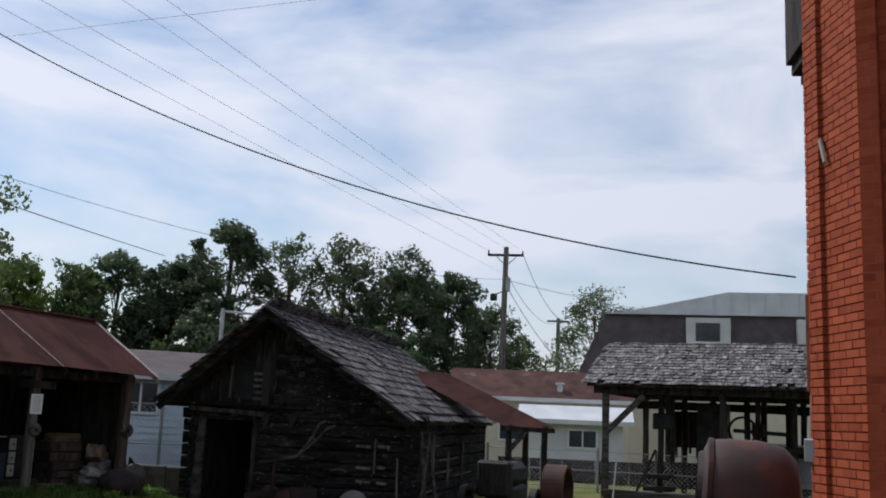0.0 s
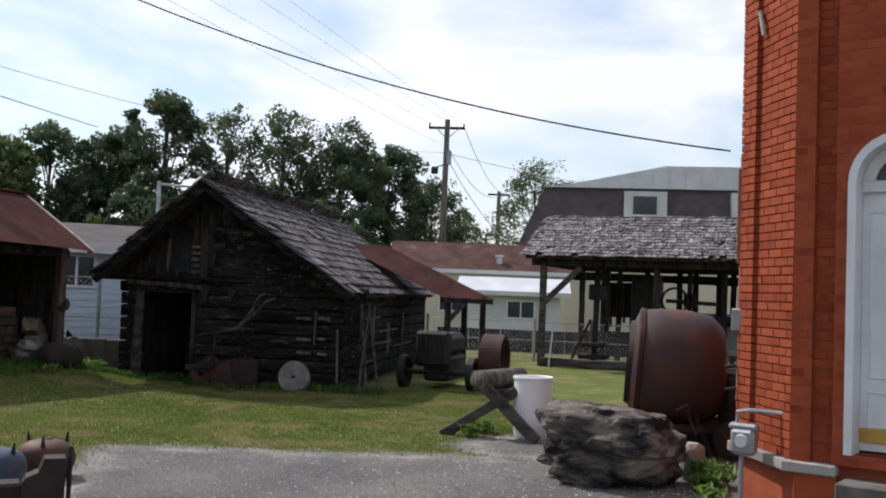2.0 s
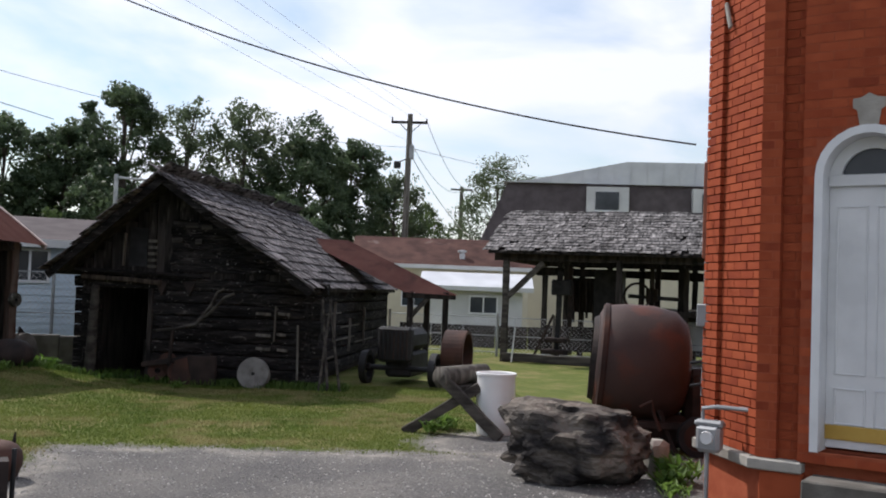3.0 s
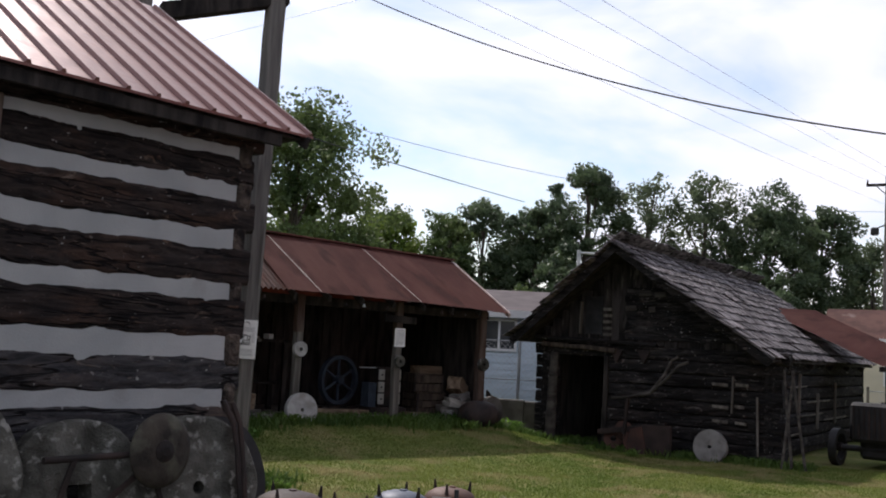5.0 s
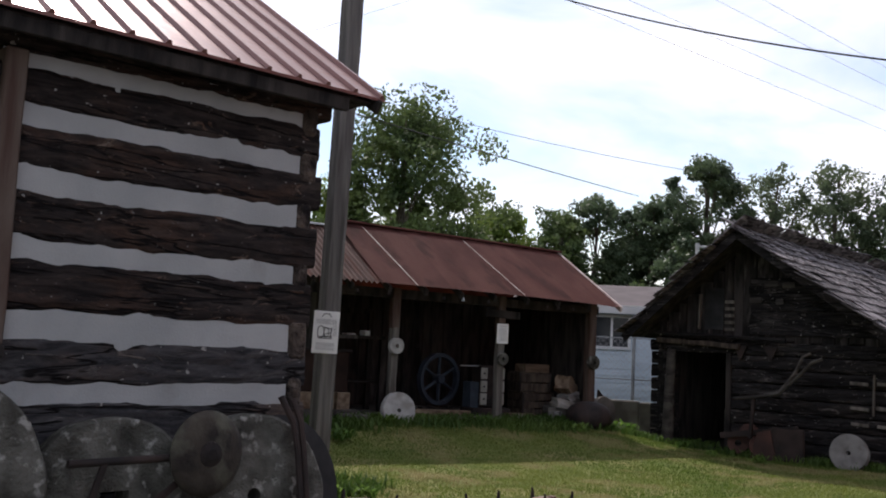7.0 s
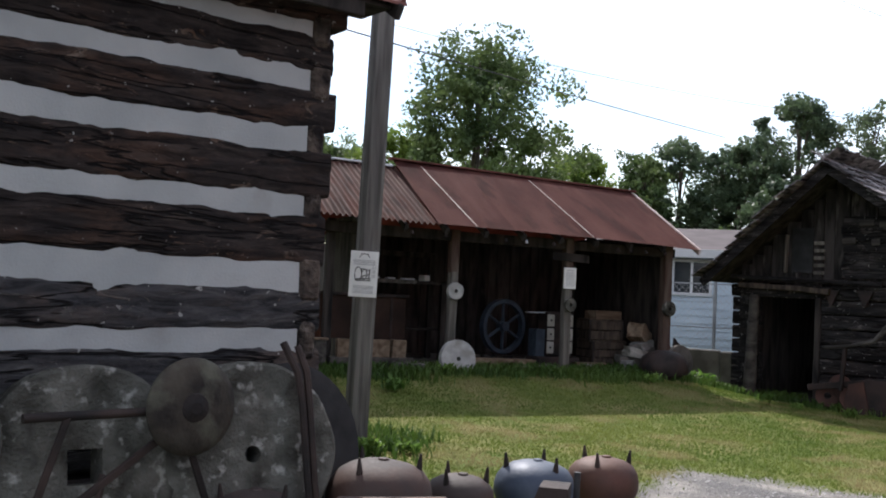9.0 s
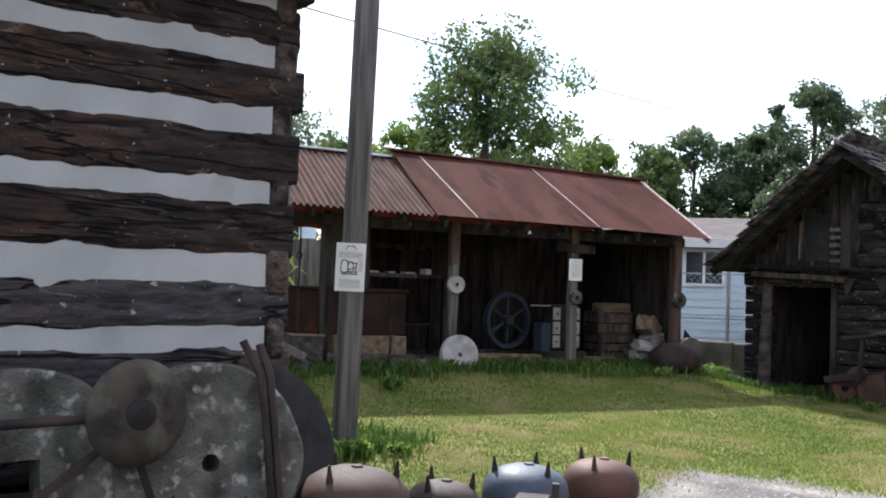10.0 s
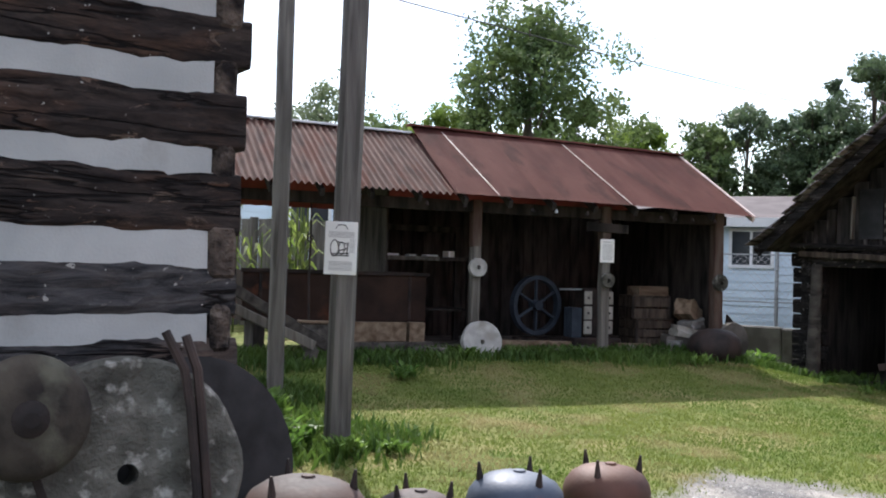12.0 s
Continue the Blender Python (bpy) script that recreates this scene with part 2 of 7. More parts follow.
M["stonepale"] = mat("pale_millstone", (0.25, 0.245, 0.235), (0.38, 0.37, 0.355), 6, 0.93, bump=0.5, fine=60, spot=(0.24, 0.23, 0.21), vary=0.08, spot_scale=5)
M["rock"] = mat("boulder", (0.055, 0.05, 0.047), (0.19, 0.165, 0.14), 2.6, 0.95, bump=1.0, stretch=(1, 1, 1.7), fine=18, spot=(0.022, 0.02, 0.02), vary=0.05, dist=0.03, spot_lo=0.53, spot_scale=2.2)
M["brick"] = mat("red_brick", (0.25, 0.05, 0.021), (0.33, 0.075, 0.031), 3, 0.85, bump=0.35, fine=70, vary=0.10, spot=(0.20, 0.038, 0.018))
M["mortar"] = mat("red_mortar", (0.26, 0.062, 0.03), (0.32, 0.085, 0.042), 8, 0.95, bump=0.3, fine=80)
M["white"] = mat("white_paint", (0.60, 0.61, 0.62), (0.70, 0.71, 0.72), 3, 0.5, bump=0.05, vary=0.03)
M["plastic"] = mat("white_plastic", (0.72, 0.72, 0.72), (0.82, 0.82, 0.82), 2, 0.45, bump=0.04, vary=0.03)
M["yellow"] = mat("yellow_kickplate", (0.40, 0.25, 0.05), (0.52, 0.34, 0.08), 4, 0.55, 0.1, bump=0.08, vary=0.05)
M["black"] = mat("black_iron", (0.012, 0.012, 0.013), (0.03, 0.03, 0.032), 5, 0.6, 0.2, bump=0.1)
M["ledge"] = mat("stone_ledge", (0.24, 0.225, 0.20), (0.36, 0.34, 0.305), 5, 0.9, bump=0.4, spot=(0.2, 0.18, 0.16), vary=0.1)
M["concrete"] = mat("concrete_step", (0.075, 0.07, 0.062), (0.155, 0.145, 0.13), 3, 0.92, bump=0.5, fine=50, spot=(0.09, 0.08, 0.075), vary=0.08)
M["paper"] = mat("paper_notice", (0.72, 0.72, 0.70), (0.80, 0.80, 0.78), 4, 0.6, bump=0.03, vary=0.02)
M["ink"] = mat("printed_ink", (0.03, 0.03, 0.03), (0.06, 0.06, 0.06), 5, 0.7, bump=0)
M["inkgrey"] = mat("small_print", (0.38, 0.38, 0.38), (0.46, 0.46, 0.46), 5, 0.7, bump=0)
M["blueiron"] = mat("blue_painted_iron", (0.022, 0.03, 0.044), (0.042, 0.056, 0.076), 5, 0.65, 0.15, bump=0.3, vary=0.1)
M["siding"] = mat("pale_blue_siding", (0.50, 0.60, 0.68), (0.58, 0.68, 0.76), 2, 0.6, bump=0.05, vary=0.04)
M["tan"] = mat("tan_wall", (0.55, 0.50, 0.38), (0.62, 0.57, 0.44), 1, 0.85, bump=0.1, vary=0.04)
M["mansard"] = mat("grey_brown_mansard", (0.075, 0.062, 0.064), (0.105, 0.09, 0.09), 2, 0.9, bump=0.3, vary=0.12, fine=12)
M["palemetal"] = mat("pale_metal_roof", (0.48, 0.49, 0.51), (0.58, 0.59, 0.61), 1, 0.5, 0.1, bump=0.05, vary=0.04)
M["brownroof"] = mat("brown_shingle_roof", (0.055, 0.028, 0.024), (0.10, 0.052, 0.043), 1.5, 0.9, bump=0.3, vary=0.2, fine=14, spot=(0.22, 0.17, 0.16), spot_scale=0.9, spot_lo=0.68)
M["offwhite"] = mat("offwhite_wall", (0.50, 0.50, 0.50), (0.60, 0.60, 0.60), 1, 0.8, bump=0.05, vary=0.04)
M["grey"] = mat("grey_metal", (0.26, 0.27, 0.28), (0.38, 0.39, 0.40), 4, 0.5, 0.5, bump=0.1)
M["copper"] = mat("brown_conduit", (0.20, 0.065, 0.04), (0.26, 0.09, 0.05), 4, 0.6, 0.1, bump=0.1)
M["cable"] = mat("black_cable", (0.012, 0.012, 0.012), (0.02, 0.02, 0.02), 4, 0.6, bump=0)
M["wire"] = mat("grey_wire", (0.40, 0.39, 0.40), (0.50, 0.49, 0.50), 4, 0.5, 0.4, bump=0)
M["bark"] = mat("bark", (0.05, 0.042, 0.035), (0.13, 0.11, 0.09), 3, 0.95, bump=0.8, stretch=(4, 4, 0.7), vary=0.1)
M["leaf"] = mat("green_leaf", (0.05, 0.085, 0.03), (0.115, 0.16, 0.052), 0.6, 0.55, bump=0, vary=0.22, leafy=0.4)
M["leaf_dark"] = mat("dark_green_leaf", (0.05, 0.08, 0.043), (0.10, 0.14, 0.068), 0.6, 0.55, bump=0, vary=0.22, leafy=0.4)
M["leaf_light"] = mat("yellow_green_leaf", (0.10, 0.16, 0.03), (0.19, 0.25, 0.05), 0.6, 0.55, bump=0, vary=0.18, leafy=0.5)
M["leaf_pale"] = mat("pale_sparse_leaf", (0.065, 0.095, 0.052), (0.13, 0.16, 0.085), 0.6, 0.6, bump=0, vary=0.18, leafy=0.5)
M["grassblade"] = mat("grass_blade", (0.085, 0.135, 0.022), (0.155, 0.185, 0.042), 0.9, 0.65, bump=0, vary=0.2, leafy=0.45, spot=(0.26, 0.225, 0.105), spot_scale=1.3, spot_lo=0.57)
M["tallgrass"] = mat("tall_grass_blade", (0.04, 0.085, 0.014), (0.085, 0.14, 0.026), 0.9, 0.6, bump=0, vary=0.25, leafy=0.35)
M["weed"] = mat("weed_leaf", (0.07, 0.14, 0.025), (0.15, 0.24, 0.05), 1, 0.55, bump=0, vary=0.4, leafy=0.45)
M["disc"] = mat("lichened_disc", (0.013, 0.010, 0.009), (0.052, 0.044, 0.034), 5, 0.8, 0.1, bump=0.5, spot=(0.085, 0.083, 0.062), vary=0.1, spot_scale=4.0, spot_lo=0.57)
M["glass"] = mat("window_glass", (0.02, 0.025, 0.03), (0.05, 0.06, 0.07), 1, 0.12, bump=0, vary=0.1)
M["pebble"] = mat("pebble", (0.22, 0.21, 0.195), (0.46, 0.44, 0.41), 3, 0.9, bump=0.2, vary=0.4)
M["rubble"] = mat("rubble_stone", (0.06, 0.055, 0.05), (0.17, 0.155, 0.14), 3, 0.95, bump=0.5, vary=0.3)
M["barrelwood"] = mat("barrel_stave", (0.03, 0.024, 0.02), (0.09, 0.07, 0.055), 3, 0.9, bump=0.5, stretch=(5, 5, 0.8), vary=0.2)
M["trough"] = mat("rusty_trough", (0.020, 0.014, 0.012), (0.045, 0.027, 0.021), 2.2, 0.85, 0.05, bump=0.3, spot=(0.12, 0.045, 0.025), vary=0.1, spot_lo=0.66, spot_scale=2.6)
M["plank"] = mat("pale_plank", (0.09, 0.06, 0.04), (0.21, 0.16, 0.115), 2, 0.9, bump=0.4, stretch=(0.8, 5, 5), vary=0.25)
M["corn"] = mat("corn_leaf", (0.09, 0.14, 0.03), (0.2, 0.24, 0.06), 1, 0.6, bump=0, vary=0.4, leafy=0.5)

# ---- building helpers ----


def link_mesh(name, bm, material, parent=None, label=""):
    me = bpy.data.meshes.new(name)
    bmesh.ops.recalc_face_normals(bm, faces=bm.faces)
    bm.to_mesh(me)
    bm.free()
    me.materials.append(material)
    ob = new(name, me)
    if parent:
        ob.parent = parent
    if label:
        ob["label"] = label
    return ob


def part(name, bm, material, parent, label=""):
    return link_mesh(name, bm, material, parent, label)


def share(name, me, parent, m):
    """One more object on a mesh that exists already."""
    ob = new(name, me)
    ob.parent = parent
    ob.matrix_basis = m
    return ob


def thing(name, m, label, category, group="", kind=""):
    ob = new(name)
    ob.matrix_basis = m
    ob.empty_display_size = 0.2
    return tagged(ob, label, category, group, kind)


def smooth(ob):
    for f in ob.data.polygons:
        f.use_smooth = True
    return ob


def box(x0, x1, y0, y1, z0, z1, bev=0.0, bm=None):
    b = bmesh.new()
    bmesh.ops.create_cube(b, size=1.0)
    bmesh.ops.scale(b, vec=(x1 - x0, y1 - y0, z1 - z0), verts=b.verts)
    bmesh.ops.translate(b, vec=((x0 + x1) / 2, (y0 + y1) / 2, (z0 + z1) / 2), verts=b.verts)
    if bev:
        bmesh.ops.bevel(b, geom=b.edges[:], offset=bev, segments=1, affect="EDGES")
    return join(bm, b) if bm else b


def join(bm, other):
    me = bpy.data.meshes.new("tmp")
    other.to_mesh(me)
    other.free()
    bm.from_mesh(me)
    bpy.data.meshes.remove(me)
    return bm


def moved(bm, m):
    bmesh.ops.transform(bm, matrix=m, verts=bm.verts)
    return bm


def along(a, b):
    """The pose at a whose x axis points to b."""
    a, b = Vector(a), Vector(b)
    q = (b - a).to_track_quat("X", "Z")
    return Matrix.Translation(a) @ q.to_matrix().to_4x4()


def beam(a, b, w, h, bev=0.008, wobble=0.0, cuts=0, bm=None, seed=0):
    """A squared timber from a to b; wobble and cuts give it a hewn, uneven face."""
    n = (Vector(b) - Vector(a)).length
    g = bmesh.new()
    bmesh.ops.create_cube(g, size=1.0)
    bmesh.ops.scale(g, vec=(n, w, h), verts=g.verts)
    bmesh.ops.translate(g, vec=(n / 2, 0, 0), verts=g.verts)
    if bev:
        bmesh.ops.bevel(g, geom=g.edges[:], offset=bev, segments=1, affect="EDGES")
    if cuts:
        long = [e for e in g.edges if abs((e.verts[0].co - e.verts[1].co).x) > n * 0.6]
        bmesh.ops.subdivide_edges(g, edges=long, cuts=cuts)
        for v in g.verts:
            o = Vector((seed * 7.3, v.co.y * 3, v.co.z * 3))
            v.co.y += wobble * noise.noise(o + Vector((v.co.x * 1.9, 0, 0)))
            v.co.z += wobble * noise.noise(o + Vector((v.co.x * 2.3, 5, 9)))
    moved(g, along(a, b))
    return join(bm, g) if bm else g


def rod(a, b, r0, r1=None, seg=12, bm=None):
    r1 = r0 if r1 is None else r1
    n = (Vector(b) - Vector(a)).length
    g = bmesh.new()
    bmesh.ops.create_cone(g, cap_ends=True, segments=seg, radius1=r0, radius2=r1, depth=n)
    moved(g, Matrix.Translation((0, 0, n / 2)))
    q = (Vector(b) - Vector(a)).to_track_quat("Z", "Y")
    moved(g, Matrix.Translation(a) @ q.to_matrix().to_4x4())
    return join(bm, g) if bm else g


def lathe(profile, seg=32, bm=None, wob=0.0):
    """A body turned round z; profile is a list of (radius, z)."""
    g = bmesh.new()
    rings = []
    for r, z in profile:
        rings.append([g.verts.new((max(r, 1e-4) * math.cos(2 * math.pi * i / seg), max(r, 1e-4) * math.sin(2 * math.pi * i / seg), z)) for i in range(seg)])
    for lo, hi in zip(rings, rings[1:]):
        for i in range(seg):
            g.faces.new((lo[i], lo[(i + 1) % seg], hi[(i + 1) % seg], hi[i]))
    if wob:
        for v in g.verts:
            v.co += v.co.normalized() * wob * noise.noise(v.co * 4)
    bmesh.ops.remove_doubles(g, verts=g.verts, dist=1e-3)
    return join(bm, g) if bm else g


def washer(r, hole, thick, seg=40, wob=0.0, seed=0, square=False):
    """A millstone: a thick disc with a round or square eye, its axis along z, chipped at the rim."""
    faces_ = [(hole + (r * 0.96 - hole) * k / 5, thick) for k in range(5, 0, -1)]
    g = lathe([(hole, 0), (r * 0.96, 0), (r, thick * 0.12), (r, thick * 0.88)] + faces_ + [(hole, thick), (hole, 0)], seg)
    for v in g.verts:
        q = max(abs(v.co.x), abs(v.co.y))
        if square and math.hypot(v.co.x, v.co.y) < hole * 1.05:
            v.co.x, v.co.y = v.co.x * hole / q, v.co.y * hole / q
    for v in g.verts:
        d = Vector((v.co.x, v.co.y, 0))
        if d.length > hole * 1.6:
            v.co += d.normalized() * wob * noise.noise(v.co * 5 + Vector((seed, 0, 0)))
            v.co.z += 0.5 * wob * noise.noise(v.co * 7 + Vector((0, seed, 0)))
    return g


def tube(points, r, bm=None, seg=8):
    g = bm or bmesh.new()
    pts = [Vector(p) for p in points]
    rings = []
    for i, p in enumerate(pts):
        d = (pts[min(i + 1, len(pts) - 1)] - pts[max(i - 1, 0)]).normalized()
        q = d.to_track_quat("Z", "Y").to_matrix()
        rings.append([g.verts.new(p + q @ Vector((r * math.cos(2 * math.pi * k / seg), r * math.sin(2 * math.pi * k / seg), 0))) for k in range(seg)])
    for lo, hi in zip(rings, rings[1:]):
        for k in range(seg):
            g.faces.new((lo[k], lo[(k + 1) % seg], hi[(k + 1) % seg], hi[k]))
    g.faces.new(rings[0][::-1])
    g.faces.new(rings[-1])
    return g


def prism(outline, y0, y1, bm=None):
    """An outline in (x, z), drawn out from y0 to y1."""
    g = bmesh.new()
    front = [g.verts.new((x, y0, z)) for x, z in outline]
    back = [g.verts.new((x, y1, z)) for x, z in outline]
    g.faces.new(front)
    g.faces.new(back[::-1])
    n = len(outline)
    for i in range(n):
        g.faces.new((front[i], back[i], back[(i + 1) % n], front[(i + 1) % n]))
    return join(bm, g) if bm else g


def step01(a, b, v):
    t = min(1, max(0, (v - a) / (b - a)))
    return t * t * (3 - 2 * t)


SHED_AT, SHED_TURN = Vector((-7.29, 14.07, 0)), radians(57)
SHED_U = Vector((math.cos(SHED_TURN), math.sin(SHED_TURN), 0))
SHED_V = Vector((-math.sin(SHED_TURN), math.cos(SHED_TURN), 0))


def ground_z(x, y):
    """The height of the ground: level, rising a little to the open shed."""
    d = Vector((x, y, 0)) - SHED_AT
    r, q = d.dot(SHED_U), d.dot(SHED_V)
    z = 0.34 * step01(-3.2, 0.2, q) * (1 - step01(3.2, 5.2, r)) * (1 - step01(9, 25, q)) * (1 - step01(10, 25, -r))
    return z + 0.015 * noise.noise(Vector((x * 0.6, y * 0.6, 0)))

# ---- ground ----


def gravel_d(x, y):
    return max(min(x + 2.8, 10.8 - y), 0.95 - math.hypot(x - 1.9, y - 11.3))


def ground_material():
    m = bpy.data.materials.new("ground_grass_and_gravel")
    m.use_nodes = True
    n, k = m.node_tree.nodes, m.node_tree.links
    p = n["Principled BSDF"]
    co = n.new("ShaderNodeTexCoord")
    sep = n.new("ShaderNodeSeparateXYZ")
    k.new(co.outputs["Object"], sep.inputs[0])

    def calc(op, a, b=0.0):
        q = n.new("ShaderNodeMath")
        q.operation = op
        for i, v in enumerate((a, b)):
            if isinstance(v, (int, float)):
                q.inputs[i].default_value = v
            else:
                k.new(v, q.inputs[i])
        return q.outputs[0]

    def tex(scale, detail=4, rough=0.55):
        q = n.new("ShaderNodeTexNoise")
        q.inputs["Scale"].default_value, q.inputs["Detail"].default_value, q.inputs["Roughness"].default_value = scale, detail, rough
        k.new(co.outputs["Object"], q.inputs["Vector"])
        return q.outputs["Fac"]

    def ramp(fac, stops):
        q = n.new("ShaderNodeValToRGB")
        for i, (at, c) in enumerate(stops):
            e = q.color_ramp.elements[i] if i < 2 else q.color_ramp.elements.new(at)
            e.position, e.color = at, (*c, 1)
        k.new(fac, q.inputs[0])
        return q.outputs["Color"]

    def mix(fac, a, b):
        q = n.new("ShaderNodeMix")
        q.data_type = "RGBA"
        k.new(fac, q.inputs[0])
        k.new(a, q.inputs[6])
        k.new(b, q.inputs[7])
        return q.outputs[2]

    x, y = sep.outputs[0], sep.outputs[1]
    d1 = calc("MINIMUM", calc("ADD", x, 2.8), calc("SUBTRACT", 10.8, y))
    dx, dy = calc("SUBTRACT", x, 1.9), calc("SUBTRACT", y, 11.3)
    d2 = calc("SUBTRACT", 0.95, calc("SQRT", calc("ADD", calc("MULTIPLY", dx, dx), calc("MULTIPLY", dy, dy))))
    d = calc("ADD", calc("MAXIMUM", d1, d2), calc("MULTIPLY", calc("SUBTRACT", tex(2.2, 6), 0.5), 0.9))
    mask = n.new("ShaderNodeMapRange")
    mask.inputs["From Min"].default_value, mask.inputs["From Max"].default_value = -0.10, 0.14
    k.new(d, mask.inputs["Value"])
    grass = ramp(tex(1.1, 7), [(0.3, (0.066, 0.10, 0.016)), (0.48, (0.115, 0.14, 0.03)), (0.64, (0.23, 0.195, 0.085))])
    grass = mix(ramp_f(n, k, tex(45, 2), 0.35, 0.7), grass, ramp(tex(6, 3), [(0.3, (0.055, 0.085, 0.015)), (0.7, (0.16, 0.16, 0.055))]))
    stones = ramp(tex(38, 4, 0.7), [(0.32, (0.05, 0.049, 0.048)), (0.52, (0.155, 0.15, 0.145)), (0.7, (0.42, 0.40, 0.375))])
    worn = ramp(tex(0.9, 6), [(0.38, (0.066, 0.065, 0.065)), (0.66, (0.18, 0.168, 0.152))])
    half = n.new("ShaderNodeValue")
    half.outputs[0].default_value = 0.45
    # pale washed-out sand along the edge of the gravel
    band = calc("SUBTRACT", 1.0, calc("MULTIPLY", calc("ABSOLUTE", calc("SUBTRACT", d, 0.32)), 3.2))
    band = calc("MULTIPLY", calc("MAXIMUM", band, 0.0), ramp_f(n, k, tex(1.6, 5), 0.36, 0.62))
    sand = ramp(tex(14, 5), [(0.3, (0.22, 0.205, 0.18)), (0.7, (0.40, 0.375, 0.335))])
    drive = mix(band, mix(half.outputs[0], stones, worn), sand)
    k.new(mix(mask.outputs[0], grass, drive), p.inputs["Base Color"])
    p.inputs["Roughness"].default_value = 0.95
    p.inputs["Specular IOR Level"].default_value = 0.15
    bp = n.new("ShaderNodeBump")
    bp.inputs["Strength"].default_value, bp.inputs["Distance"].default_value = 0.8, 0.03
    k.new(calc("ADD", tex(38, 4, 0.7), tex(8, 3)), bp.inputs["Height"])
    k.new(bp.outputs[0], p.inputs["Normal"])
    return m


def ramp_f(n, k, fac, lo, hi):
    q = n.new("ShaderNodeMapRange")
    q.inputs["From Min"].default_value, q.inputs["From Max"].default_value = lo, hi
    k.new(fac, q.inputs["Value"])
    return q.outputs[0]


def spread(fine_lo, fine_hi, step, far):
    mid = list(np.arange(fine_lo, fine_hi + 0.01, step))
    return [-far, -200, -90, -50, -30] + [v for v in mid if v > -29] + [50, 90, 200, far]


gx, gy = spread(-22, 24, 0.5, 2500), spread(-12, 34, 0.5, 2500)
verts = [(x, y, ground_z(x, y) if abs(x) < 45 and abs(y) < 45 else 0.0) for y in gy for x in gx]
w = len(gx)
faces = [(j * w + i, j * w + i + 1, (j + 1) * w + i + 1, (j + 1) * w + i) for j in range(len(gy) - 1) for i in range(w - 1)]
gm = bpy.data.meshes.new("ground")
gm.from_pydata([tuple(map(float, v)) for v in verts], [], faces)
gm.materials.append(ground_material())
ground = smooth(tagged(new("ground", gm), "mown grass yard with a worn grey gravel drive", "ground", kind="structure"))


def blades(name, material, count, area, size, seed, label, keep):
    """Many thin bent blades on the ground, joined."""
    rs = np.random.RandomState(seed)
    vs, fs = [], []
    made = 0
    while made < count:
        x, y = rs.uniform(area[0], area[1]), rs.uniform(area[2], area[3])
        if not keep(x, y, rs):
            made += 0.2
            continue
        z, h, a = ground_z(x, y) - 0.005, rs.uniform(*size), rs.uniform(0, 6.283)
        wd, ln = h * 0.09 + 0.003, h * rs.uniform(0.2, 0.8)
        b = rs.uniform(0, 6.283)
        ca, sa, cb, sb = math.cos(a) * wd, math.sin(a) * wd, math.cos(b) * ln, math.sin(b) * ln
        i = len(vs)
        vs += [(x - ca, y - sa, z), (x + ca, y + sa, z), (x + ca * 0.7 + cb * 0.4, y + sa * 0.7 + sb * 0.4, z + h * 0.65),
               (x - ca * 0.7 + cb * 0.4, y - sa * 0.7 + sb * 0.4, z + h * 0.65), (x + cb, y + sb, z + h)]
        fs += [(i, i + 1, i + 2, i + 3), (i + 3, i + 2, i + 4)]
        made += 1
    me = bpy.data.meshes.new(name)
    me.from_pydata(vs, [], fs)
    me.materials.append(material)
    return tagged(new(name, me), label, "grass", kind="stuff")


def on_grass(x, y, rs):
    return gravel_d(x, y) < 0.05 + rs.normal(0, 0.12)


blades("grass", M["grassblade"], 230000, (-8.5, 3.2, 7.5, 17.5), (0.012, 0.034), 3, "short mown green and straw-coloured grass", on_grass)


def unmown(x, y, rs):
    """Where the mower does not reach: along the shed front, the barn's foot and round the poles."""
    d = Vector((x, y, 0)) - SHED_AT
    r, q = d.dot(SHED_U), d.dot(SHED_V)
    shed_edge = -3.5 < r < 5.6 and -0.75 + 0.5 * noise.noise(Vector((x, y, 0))) + rs.normal(0, 0.12) < q < (0.15 if r < 3.7 else 2.6)
    bx, by = x + 1.2, y - 17.15
    c_, s_ = math.cos(radians(12)), math.sin(radians(12))
    u, v = bx * c_ - by * s_, bx * s_ + by * c_
    barn_edge = -3.7 < u < 1.6 and -0.42 + rs.normal(0, 0.1) < v < -0.02 and not -2.8 < u < -2.0
    poles = math.hypot(x + 5.4, y - 9.42) < abs(rs.normal(0, 0.33))+0.1 or math.hypot(x + 7.3, y - 10.6) < 0.55
    return shed_edge or barn_edge or poles or (-6.8 < x < -5.0 and 8.2 < y < 10.4 and rs.uniform() < 0.35)


blades("tall_grass", M["tallgrass"], 42000, (-9.2, 1.0, 8.0, 18.8), (0.05, 0.15), 5, "longer dark green grass left uncut along the buildings", unmown)

rs = np.random.RandomState(8)
vs, fs = [], []
for _ in range(5000):
    x, y = rs.uniform(-2.8, 4.5), rs.uniform(4.0, 11.2)
    if gravel_d(x, y) < rs.normal(0.0, 0.1):
        continue
    s, z, i = rs.uniform(0.005, 0.018), ground_z(x, y), len(vs)
    a = rs.uniform(0, 6.28)
    ca, sa = math.cos(a) * s, math.sin(a) * s
    vs += [(x + ca * 1.3, y + sa * 1.3, z), (x - sa, y + ca, z), (x - ca, y - sa, z), (x + sa, y - ca, z), (x + ca * 0.3, y, z + s * 0.9), (x, y, z - s)]
    fs += [(i, i + 1, i + 4), (i + 1, i + 2, i + 4), (i + 2, i + 3, i + 4), (i + 3, i, i + 4)]
me = bpy.data.meshes.new("gravel")
me.from_pydata(vs, [], fs)
